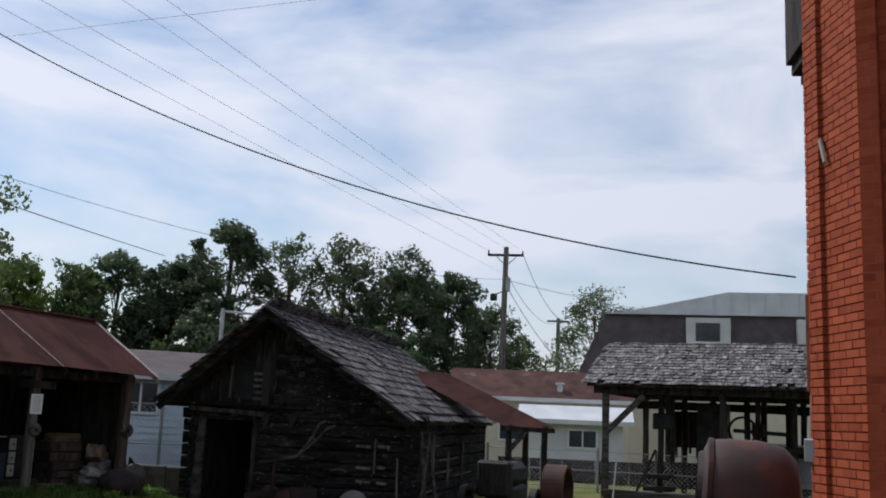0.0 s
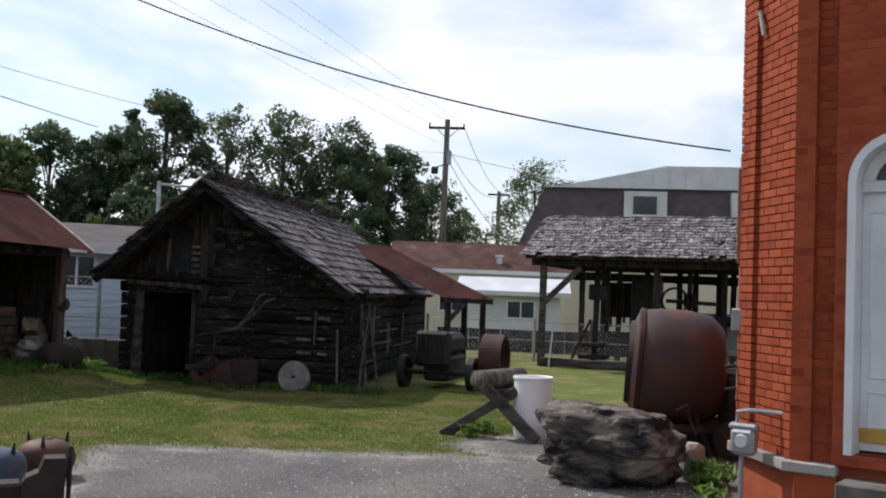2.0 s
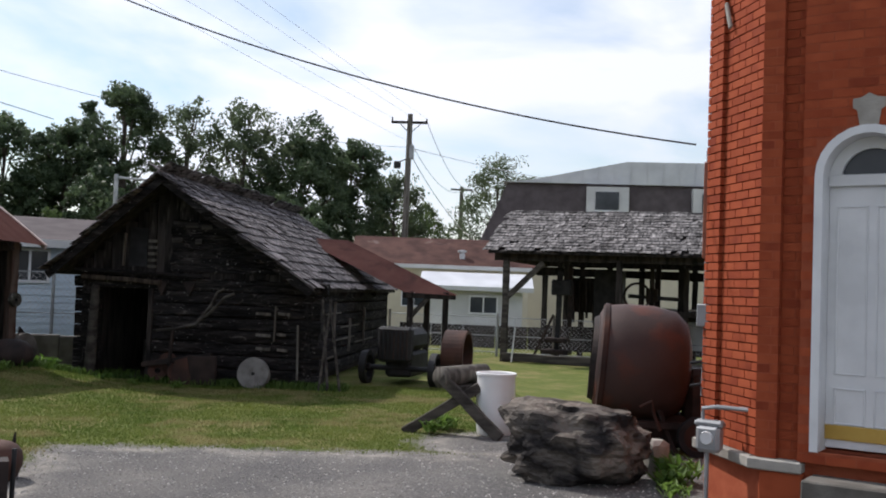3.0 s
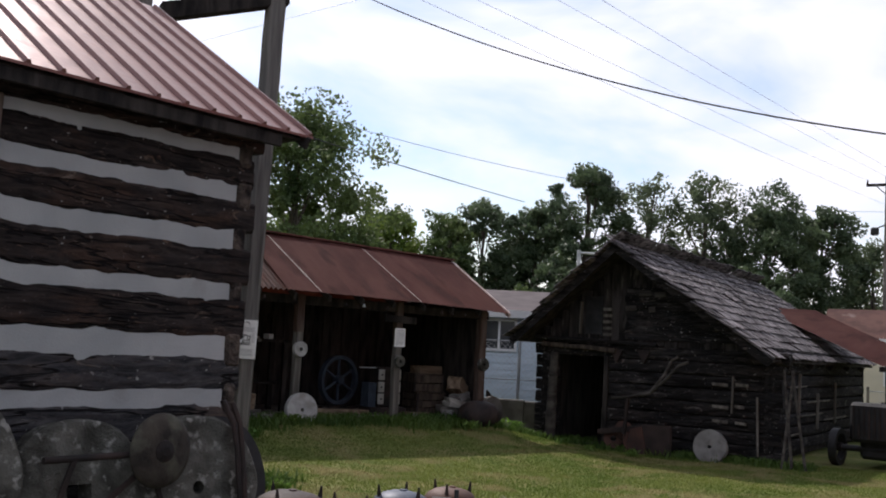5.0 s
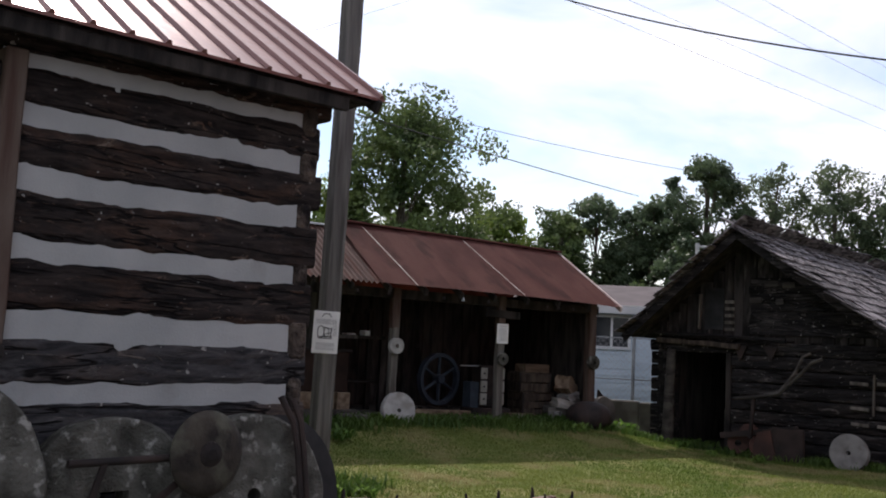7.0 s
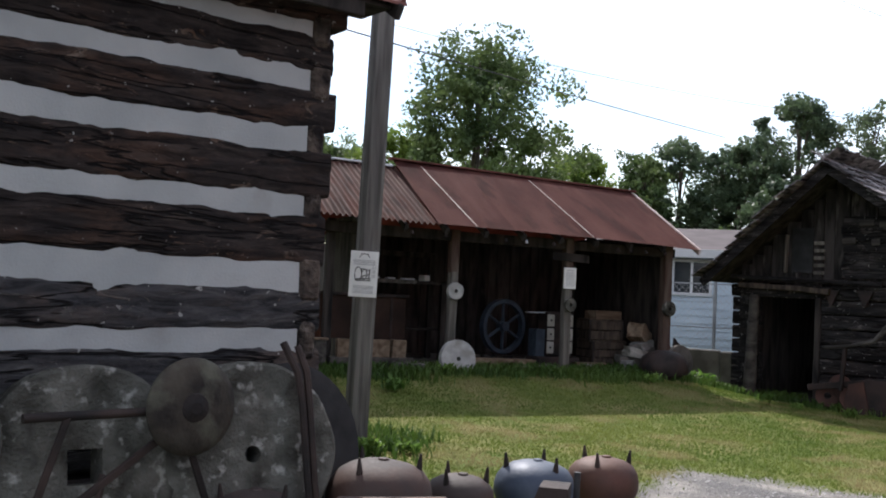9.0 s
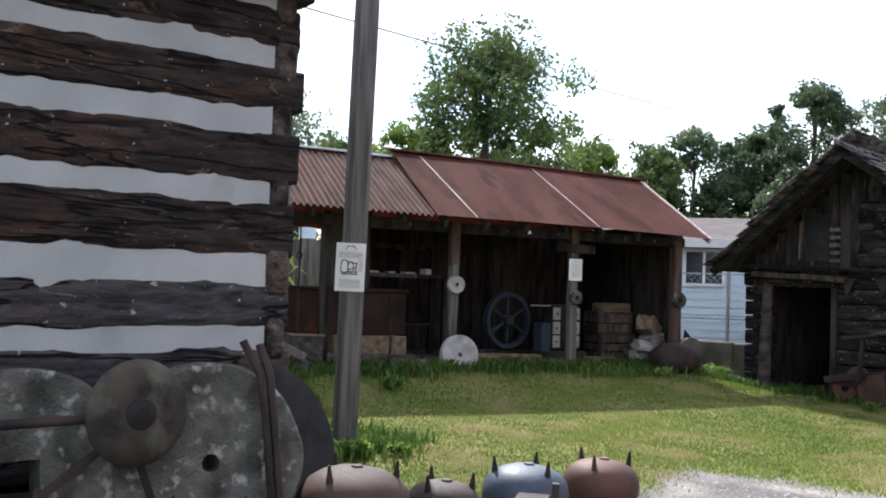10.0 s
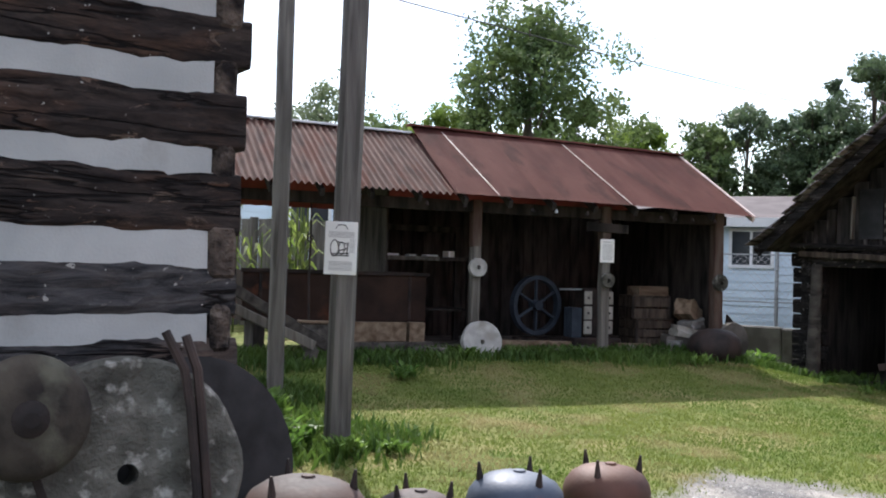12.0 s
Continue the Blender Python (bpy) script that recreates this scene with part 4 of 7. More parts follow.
# roof decks (boards) below the shingles
FRONT, BACK = -0.62, LEN + 0.5
for nm, xa, za in (("left", LEFT_E, 1.86), ("right", RIGHT_E, EZ)):
    g = prism([(AP, RZ - 0.05), (xa, za - 0.05), (xa, za - 0.09), (AP, RZ - 0.11)], FRONT, BACK)
    part("roof_deck", g, M["darkwood"], barn)
for s, xa, za in ((1, LEFT_E, 1.86), (-1, RIGHT_E, EZ)):
    part("rake_board", beam((AP, FRONT - 0.02, RZ - 0.12), (xa, FRONT - 0.02, za - 0.12), 0.03, 0.13, 0.004), M["barnlog"], barn)
    for y in (0.6, 2.2, 3.8, 5.4, 7.0):
        part("rafter", beam((AP, y, RZ - 0.16), (xa, y, za - 0.15), 0.07, 0.1, 0), M["darkwood"], barn)


def shingle_field(parent, a, b, up, rows, width, length, expose, material, near, seed, name="shingle"):
    """Shingles on a slope: a to b is the eave, up the slope's way; rows overlap; the first `near` are objects, the rest one joined part."""
    r = random.Random(seed)
    a, b, up = Vector(a), Vector(b), Vector(up).normalized()
    e = (b - a).normalized()
    nrm = e.cross(up)
    if nrm.z < 0:
        nrm = -nrm
    meshes = []
    for k in range(8):
        wd = width * (0.62 + 0.11 * k)
        g = box(0.004, wd - 0.004, 0, length, 0, 0.016)
        for v in g.verts:
            if v.co.y < 0.01:
                v.co.y += r.uniform(-0.018, 0.018)
                v.co.z += r.uniform(0, 0.008)
        me = bpy.data.meshes.new(name)
        g.to_mesh(me)
        g.free()
        me.materials.append(material)
        meshes.append((wd, me))
    basis = Matrix((e, up, nrm)).transposed().to_4x4()
    done = 0
    rest = bmesh.new()
    total = (b - a).length
    for j in range(rows):
        s = -r.uniform(0, width)
        while s < total:
            wd, me = r.choice(meshes)
            if r.random() > 0.035:
                lift = radians(-3.0 + r.uniform(-4.0, 1.2))
                m = Matrix.Translation(a + e * (s + r.uniform(-0.01, 0.01)) + up * (j * expose + r.uniform(-0.025, 0.025)) + nrm * (0.012 + 0.004 * (j % 2))) @ basis @ Matrix.Rotation(lift, 4, "X") @ Matrix.Rotation(radians(r.uniform(-1.8, 1.8)), 4, "Z")
                if done < near:
                    share(name, me, parent, m)
                    done += 1
                else:
                    k = len(rest.verts)
                    rest.from_mesh(me)
                    rest.verts.ensure_lookup_table()
                    for v in rest.verts[k:]:
                        v.co = m @ v.co
            s += wd
    ob = part(name + "_field", rest, material, parent)
    ob["kind"] = "stuff"


rise = math.hypot(RIGHT_E - AP, RZ - EZ)
shingle_field(barn, (RIGHT_E + 0.05, FRONT - 0.06, EZ - 0.04), (RIGHT_E + 0.05, BACK + 0.05, EZ - 0.04), (AP - RIGHT_E, 0, RZ - EZ), 13, 0.20, 0.5, rise / 12.6, M["shingle_dark"], 300, 3)
rise_l = math.hypot(AP - LEFT_E, RZ - 1.86)
shingle_field(barn, (LEFT_E - 0.05, BACK, 1.83), (LEFT_E - 0.05, FRONT - 0.06, 1.83), (AP - LEFT_E, 0, RZ - 1.86), 12, 0.24, 0.42, rise_l / 11.6, M["shingle_dark"], 0, 5)

# ---- open-fronted shed ----
SHED = Matrix.Translation(SHED_AT) @ Matrix.Rotation(SHED_TURN, 4, "Z")
shed = thing("open_shed", SHED, "open-fronted timber shed with a rusted red tin roof on posts", "shed")
POSTS = (0.0, 1.87, 3.66)


def shed_z(r, q):
    p = SHED_AT + SHED_U * r + SHED_V * q
    return ground_z(p.x, p.y)


for i, r in enumerate(POSTS + (-1.75, -3.3)):
    z = shed_z(r, 0) - 0.05
    if i == 2:
        part("post", beam((r, 0, z), (r, 0, 2.3), 0.15, 0.15, 0.012, 0.015, 8, seed=i), M["redwood"], shed, "reddish stained square post")
    elif i < 2:
        part("post", beam((r, 0, z), (r, 0, 1.75), 0.12, 0.12, 0.012, 0.015, 8, seed=i), M["greywood"], shed)
        part("post_top", beam((r, 0.005, 1.7), (r, 0.005, 2.3), 0.13, 0.13, 0.01), M["redwood"], shed)
    else:
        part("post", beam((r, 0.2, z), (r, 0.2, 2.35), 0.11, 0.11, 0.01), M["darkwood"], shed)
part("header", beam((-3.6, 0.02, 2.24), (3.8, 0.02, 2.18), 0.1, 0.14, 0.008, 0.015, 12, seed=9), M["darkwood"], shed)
part("sign_board", beam((1.55, -0.08, 2.02), (2.18, -0.08, 2.0), 0.025, 0.12, 0.004), M["darkwood"], shed, "dark nameplate board above the post")
RY = 1.4
FY = -0.45
for r in np.arange(-3.3, 3.9, 0.6):
    zf = 2.24 - 0.012 * r
    part("rafter", beam((r, FY + 0.04, zf), (r, RY, zf + 0.94), 0.05, 0.09, 0), M["darkwood"], shed)
for i, r in enumerate((0.62, 0.95, 1.4, 2.5, 2.72, 3.0, 3.35, -0.3, -0.8)):
    g = lathe([(0, 0.05), (0.012, 0.048), (0.018, 0.03), (0.03, 0.0), (0.028, 0.0), (0, 0.035)], 12)
    part("hanging_insulator", moved(g, Matrix.Translation((r, FY + 0.08, 2.17 - 0.012 * r))), M["grey"] if i in (1,) else M["rustdark"], shed)


def tin(r0, r1, ze0, ze1, zr0, zr1, wave, amp, back=False):
    """A tin slope from eave to ridge, ribbed along the slope."""
    g = bmesh.new()
    n = max(2, int((r1 - r0) / wave * 8))
    rows = []
    for i in range(n + 1):
        s = i / n
        r = r0 + (r1 - r0) * s
        a = amp * math.sin(2 * math.pi * r / wave)
        y0 = 2 * RY - FY if back else FY + 0.012 * noise.noise(Vector((r * 3, 0, 0)))
        z0, z1 = ze0 + (ze1 - ze0) * s, zr0 + (zr1 - zr0) * s
        sag = 0.02 * noise.noise(Vector((r * 0.8, 3, 0)))
        rows.append([g.verts.new((r, y0, z0 + a)), g.verts.new((r, (y0 + RY) / 2, (z0 + z1) / 2 + a + sag)), g.verts.new((r, RY, z1 + a))])
    for p, q in zip(rows, rows[1:]):
        for j in range(2):
            g.faces.new((p[j], q[j], q[j + 1], p[j + 1]))
    bmesh.ops.solidify(g, geom=g.faces[:], thickness=0.006)
    return g


part("roof_sheet", tin(-0.45, 0.75, 2.335, 2.32, 3.385, 3.36, 0.2, 0.0018), M["rustroof"], shed)
part("roof_sheet", tin(0.73, 1.9, 2.325, 2.30, 3.365, 3.33, 0.2, 0.0018), M["rustroof"], shed)
part("roof_sheet", tin(1.88, 3.0, 2.305, 2.27, 3.335, 3.29, 0.2, 0.0018), M["rustroof"], shed)
part("roof_sheet", tin(2.98, 3.95, 2.275, 2.23, 3.295, 3.25, 0.2, 0.0018), M["rustroof"], shed)
part("corrugated_sheet", tin(-3.9, -0.40, 2.40, 2.325, 3.36, 3.27, 0.085, 0.018), M["corrug"], shed, "corrugated rust-streaked tin")
part("back_roof", tin(-3.9, 3.95, 2.3, 2.25, 3.34, 3.24, 0.2, 0.004, True), M["rustroof"], shed)
for r, z0, z1 in ((0.0, 2.34, 3.39), (1.89, 2.312, 3.345)):
    part("tin_lap", beam((r + 0.12, FY, z0), (r - 0.02, RY - 0.1, z1 - 0.07), 0.013, 0.006, 0), M["streak"], shed, "pale bare edge of a tin sheet")
part("ridge_cap", beam((-0.5, RY, 3.40), (3.98, RY, 3.262), 0.16, 0.03, 0.006), M["rustroof"], shed)
part("ridge_cap", beam((-3.9, RY, 3.38), (-0.45, RY, 3.29), 0.14, 0.03, 0.006), M["palemetal"], shed, "pale ridge flashing")
part("verge_board", beam((3.93, FY, 2.20), (3.93, RY, 3.22), 0.03, 0.09, 0.004), M["streak"], shed)
DEP = 2.7
r, k = -0.95, 0
rb = random.Random(12)
while r < 3.75:
    wd = rb.uniform(0.16, 0.26)
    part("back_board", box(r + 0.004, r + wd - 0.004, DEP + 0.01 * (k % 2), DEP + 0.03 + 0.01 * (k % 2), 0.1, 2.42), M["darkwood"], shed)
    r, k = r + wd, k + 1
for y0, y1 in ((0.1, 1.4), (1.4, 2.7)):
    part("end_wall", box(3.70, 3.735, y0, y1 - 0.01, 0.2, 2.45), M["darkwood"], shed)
# added sheet that blocks daylight through the gaps between the back boards
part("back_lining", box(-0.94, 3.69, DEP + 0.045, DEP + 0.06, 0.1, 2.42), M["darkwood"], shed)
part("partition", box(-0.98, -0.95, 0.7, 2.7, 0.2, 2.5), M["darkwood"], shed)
part("floor_slab", box(-0.9, 3.7, 0.25, 2.7, 0.1, 0.37), M["rubble"], shed)


def at_shed(r, q, z=None, turn=0.0):
    return SHED @ Matrix.Translation((r, q, shed_z(r, q) if z is None else z)) @ Matrix.Rotation(radians(turn), 4, "Z")


def one(name, bm, material, m, label, category, group=""):
    ob = link_mesh(name, bm, material)
    ob.matrix_basis = m
    return tagged(ob, label, category, group)


FACE = pose(0, 0, 0, 90)
one("millstone", washer(0.265, 0.03, 0.11, 36, 0.012, 1), M["stonepale"], at_shed(0.02, -0.16, 0.49) @ pose(0, 0, 0, 79), "pale round millstone leaning on the shed post", "millstone", "small millstones")
for i, (r, z, rad) in enumerate(((-0.0, 1.44, 0.12), (1.87, 1.31, 0.095), (3.66, 1.31, 0.115))):
    one("grinding_stone", washer(rad, 0.028, 0.07, 28, 0.006, i + 4), M["stonepale"] if i == 0 else M["stone"], at_shed(r, -0.065, z) @ FACE, "round grinding stone with an eye hung on a shed post", "grindstone", "grinding stones on the posts")


def notice(m, wd, ht, picture, label):
    """A printed notice: sheet, picture and bars of small print."""
    t = thing("notice", m, label, "notice")
    part("sheet", box(-wd / 2, wd / 2, 0, 0.012, 0, ht, 0.002), M["paper"], t)
    if picture:
        part("heading", box(-wd * 0.13, wd * 0.13, -0.002, 0, ht * 0.93, ht * 0.945), M["ink"], t)
        g = tube([(wd * 0.18 * math.cos(a), -0.001, ht * 0.845 + wd * 0.16 * math.sin(a)) for a in np.linspace(0.15, math.pi - 0.15, 12)], wd * 0.012)
        part("emblem", g, M["ink"], t)
        g = bmesh.new()
        for cx, rr in ((-0.2, 0.2), (0.02, 0.15)):
            tube([(wd * (cx + rr * 0.62 * math.cos(a)), -0.001, ht * 0.50 + wd * rr * 1.25 * math.sin(a)) for a in np.linspace(0, 6.1, 20)], wd * 0.016, g)
        for a, b in (((-0.28, 0.36), (0.26, 0.36)), ((-0.28, 0.39), (0.26, 0.41)), ((0.18, 0.36), (0.22, 0.62)), ((-0.1, 0.62), (0.2, 0.58)), ((-0.05, 0.45), (0.2, 0.5))):
            beam((wd * a[0], -0.001, ht * a[1]), (wd * b[0], -0.001, ht * b[1]), 0.003, wd * 0.035, 0, bm=g)
        part("drawing", g, M["ink"], t, "black line drawing of a machine")
    lines = np.arange(0.08, 0.26, 0.026) if picture else np.arange(0.12, 0.8, 0.05)
    for z in lines:
        part("print_line", box(-wd * 0.36, wd * 0.36, -0.002, 0, ht * z, ht * (z + (0.012 if picture else 0.022))), M["inkgrey"], t)
    if picture:
        for z in np.arange(0.70, 0.80, 0.024):
            part("print_line", box(-wd * 0.40, wd * 0.40, -0.002, 0, ht * z, ht * (z + 0.012)), M["inkgrey"], t)
        for z in np.arange(0.42, 0.68, 0.03):
            part("print_line", box(wd * 0.27, wd * 0.42, -0.002, 0, ht * z, ht * (z + 0.012)), M["inkgrey"], t)
    else:
        part("heading", box(-wd * 0.3, wd * 0.3, -0.002, 0, ht * 0.86, ht * 0.9), M["inkgrey"], t)
    return t


notice(at_shed(1.87, -0.078, 1.55), 0.21, 0.31, False, "white printed notice fixed to the shed post")

# spoked wheel
wheel = thing("flywheel", at_shed(1.33, 0.95, 0.93) @ pose(0, 0, 0, 0, 0, 12) @ FACE, "blue-grey six-spoked cast iron wheel standing in the shed", "wheel")
part("rim", lathe([(0.36, -0.05), (0.42, -0.05), (0.42, 0.05), (0.36, 0.05), (0.36, -0.05)], 44), M["blueiron"], wheel)
part("hub", lathe([(0, -0.08), (0.07, -0.08), (0.08, 0), (0.07, 0.08), (0, 0.08)], 20), M["blueiron"], wheel)
for i in range(6):
    a = math.radians(30 + 60 * i)
    part("spoke", beam((0.06 * math.cos(a), 0.06 * math.sin(a), 0), (0.37 * math.cos(a), 0.37 * math.sin(a), 0), 0.035, 0.05, 0.008), M["blueiron"], wheel)
part("stand", beam((-0.3, -0.5, -0.1), (0.3, -0.5, -0.1), 0.1, 0.1), M["darkwood"], wheel)
# engine beside the wheel
engine = thing("engine_block", at_shed(2.05, 0.45, 0.37), "dark cast engine block with pale square ports", "engine")
part("base", box(-0.42, 0.32, -0.1, 0.3, 0, 0.14, 0.02), M["rustdark"], engine)
part("block", box(-0.22, 0.22, 0.0, 0.3, 0.14, 0.82, 0.02), M["rustdark"], engine)
for x in (-0.17, 0.16):
    for z in (0.28, 0.48, 0.69):
        p = part("port_plate", box(x - 0.06, x + 0.06, -0.03, 0.0, z - 0.09, z + 0.09, 0.008), M["ledge"], engine, "pale painted port plate")
        part("port", moved(rod((0, -0.003, 0), (0, 0.01, 0), 0.018, seg=10), Matrix.Translation((x, -0.032, z))), M["black"], p)
for i in range(5):
    part("fin", box(-0.40, -0.24, 0.02 + i * 0.05, 0.05 + i * 0.05, 0.14, 0.55, 0.004), M["blueiron"], engine)
part("rail", rod((-0.55, 0.1, 0.8), (-0.05, 0.1, 0.8), 0.012), M["grey"], engine)


def slatted_box(m, wd, dp, h, rows, label):
    """A box of horizontal boards nailed to corner posts, with a plank lid."""
    t = thing("wooden_box", m, label, "box", "stacked boxes in the shed")
    for sx in (-1, 1):
        for sy in (-1, 1):
            part("corner_post", box(sx * wd / 2 - 0.025, sx * wd / 2 + 0.025, sy * dp / 2 - 0.025, sy * dp / 2 + 0.025, 0, h), M["darkwood"], t)
    for i in range(rows):
        z0, z1 = h * i / rows + 0.01, h * (i + 1) / rows - 0.008
        for y in (-dp / 2 - 0.035, dp / 2 + 0.017):
            part("board", box(-wd / 2, wd / 2, y, y + 0.018, z0, z1, 0.003), M["barrelwood"], t)
        for x in (-wd / 2 - 0.035, wd / 2 + 0.017):
            part("board", box(x, x + 0.018, -dp / 2, dp / 2, z0, z1, 0.003), M["barrelwood"], t)
    part("lid", box(-wd / 2 - 0.02, wd / 2 + 0.02, -dp / 2 - 0.02, dp / 2 + 0.02, h, h + 0.02, 0.003), M["barrelwood"], t)
    return t


slatted_box(at_shed(3.05, 0.8, 0.37, 2), 0.6, 0.42, 0.38, 3, "dark slatted wooden box on the shed floor")
slatted_box(at_shed(3.02, 0.82, 0.77, -4), 0.56, 0.4, 0.31, 2, "dark slatted wooden box stacked on another")
crate = thing("wooden_crate", at_shed(3.06, 0.8, 1.10, 5), "brown wooden crate on top of stacked boxes", "crate")
part("side", box(-0.26, 0.26, -0.14, -0.125, 0, 0.13), M["plank"], crate)
part("side", box(-0.26, 0.26, 0.125, 0.14, 0, 0.13), M["plank"], crate)
part("end", box(-0.26, -0.245, -0.124, 0.124, 0, 0.13), M["plank"], crate)
part("end", box(0.245, 0.26, -0.124, 0.124, 0, 0.13), M["plank"], crate)
part("bottom", box(-0.244, 0.244, -0.124, 0.124, 0, 0.015), M["plank"], crate)


def chunk(name, m, size, material, label, seed, category="stone", group=""):
    g = bmesh.new()
    bmesh.ops.create_icosphere(g, subdivisions=2, radius=0.5)
    for v in g.verts:
        d = v.co.normalized()
        v.co = d * (0.5 + 0.16 * noise.noise(d * 1.7 + Vector((seed, 0, 0))) + 0.14 * noise.noise(d * 4 + Vector((0, seed, 0))))
        v.co = Vector([max(-0.37, min(0.37, c)) for c in v.co])
    moved(g, Matrix.Diagonal((*size, 1)) @ Matrix.Translation((0, 0, 0.36)))
    return one(name, g, material, m, label, category, group)


def slab(m, size, material, label, seed):
    """A broken, angular block of stone with uneven flat faces."""
    g = bmesh.new()
    bmesh.ops.create_cube(g, size=1.0)
    bmesh.ops.subdivide_edges(g, edges=g.edges[:], cuts=2, use_grid_fill=True)
    for v in g.verts:
        v.co += 0.16 * Vector((noise.noise(v.co * 2.1 + Vector((seed, 0, 0))), noise.noise(v.co * 2.1 + Vector((0, seed, 3))), noise.noise(v.co * 1.7 + Vector((5, 0, seed)))))
    moved(g, Matrix.Diagonal((*size, 1)) @ Matrix.Translation((0, 0, 0.48)))
    return one("broken_stone", g, material, m, label, "stone", "stone heap")


for i, (r, q, z, sz, mt, ry) in enumerate(((3.3, 0.32, 0.36, (0.46, 0.34, 0.2), "rubble", 0), (3.3, 0.22, 0.53, (0.36, 0.26, 0.15), "ledge", 12), (3.55, 0.36, 0.36, (0.2, 0.26, 0.34), "rubble", 4), (3.5, 0.33, 0.66, (0.3, 0.24, 0.13), "stonegrey", -14), (3.42, 0.34, 0.78, (0.38, 0.26, 0.24), "plank", 24), (3.12, 0.16, 0.36, (0.2, 0.18, 0.14), "stonegrey", 0))):
    slab(at_shed(r, q, z, i * 13 - 20) @ pose(0, 0, 0, 0, ry, 0), sz, M[mt], "angular broken stone in a heap by the shed post", i + 2)
kettle = link_mesh("iron_kettle", lathe([(0.0, 0.40), (0.12, 0.395), (0.24, 0.36), (0.33, 0.28), (0.37, 0.17), (0.36, 0.08), (0.30, 0.0), (0.0, 0.0)], 36, wob=0.01), M["rustdark"])
kettle.matrix_basis = at_shed(3.35, -0.42, None) @ pose(0, 0, -0.01, 3, 0, 0)
tagged(smooth(kettle), "upturned rusty brown iron kettle on the grass", "kettle")
one("grindstone", washer(0.24, 0.02, 0.09, 30, 0.01, 8), M["rubble"], at_shed(3.82, -0.16, 0.52) @ pose(0, 0, 0, 78, 0, 8), "dark round grindstone leaning beside the shed post", "grindstone")
one("plough_share", prism([(-0.08, 0), (0.12, 0), (0.1, 0.5), (-0.02, 0.62)], -0.02, 0.02), M["rustdark"], at_shed(3.86, -0.02), "dark iron share leaning at the shed corner", "implement")
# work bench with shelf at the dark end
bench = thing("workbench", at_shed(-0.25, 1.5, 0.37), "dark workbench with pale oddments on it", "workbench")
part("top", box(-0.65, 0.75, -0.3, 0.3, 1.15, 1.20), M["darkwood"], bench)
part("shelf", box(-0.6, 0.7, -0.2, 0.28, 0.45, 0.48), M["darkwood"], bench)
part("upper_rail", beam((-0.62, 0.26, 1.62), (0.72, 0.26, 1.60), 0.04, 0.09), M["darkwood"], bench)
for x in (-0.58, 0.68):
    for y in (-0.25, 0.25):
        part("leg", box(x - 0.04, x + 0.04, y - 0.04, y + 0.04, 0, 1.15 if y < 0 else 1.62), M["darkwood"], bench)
part("front_edge", beam((-0.65, -0.315, 1.175), (0.2, -0.315, 1.175), 0.03, 0.06), M["greywood"], bench)
for i, (x, w_, h_) in enumerate(((-0.45, 0.16, 0.035), (-0.18, 0.12, 0.03), (0.1, 0.2, 0.03), (0.38, 0.13, 0.085))):
    one("oddment", box(-w_ / 2, w_ / 2, -0.06, 0.06, 0, h_, 0.008), M["offwhite"], at_shed(-0.25 + x, 1.3, 1.57, i * 9), "small pale box on the workbench", "box", "oddments")
tank = thing("iron_trough", at_shed(-1.65, 0.8, None, 2), "long dark rusty iron trough on timber bearers in the shed", "trough")
part("front_plate", box(-1.22, 1.18, -0.3, -0.285, 0.38, 1.0, 0.004), M["trough"], tank)
part("back_plate", box(-1.22, 1.18, 0.285, 0.3, 0.38, 1.0, 0.004), M["trough"], tank)
for x in (-1.22, 1.165):
    part("end_plate", box(x, x + 0.015, -0.284, 0.284, 0.38, 1.0, 0.004), M["trough"], tank)
part("bottom", box(-1.2, 1.16, -0.284, 0.284, 0.38, 0.4), M["rustdark"], tank)
part("rim", beam((-1.25, -0.31, 1.0), (1.21, -0.31, 0.99), 0.05, 0.05, 0.006), M["rustdark"], tank)
for x in (-1.0, 0.0, 0.95):
    part("bearer", box(x - 0.07, x + 0.07, -0.3, 0.3, -0.02, 0.379, 0.008), M["darkwood"], tank)
    part("rib", box(x - 0.02, x + 0.02, -0.315, -0.301, 0.4, 0.97, 0.003), M["rustdark"], tank)
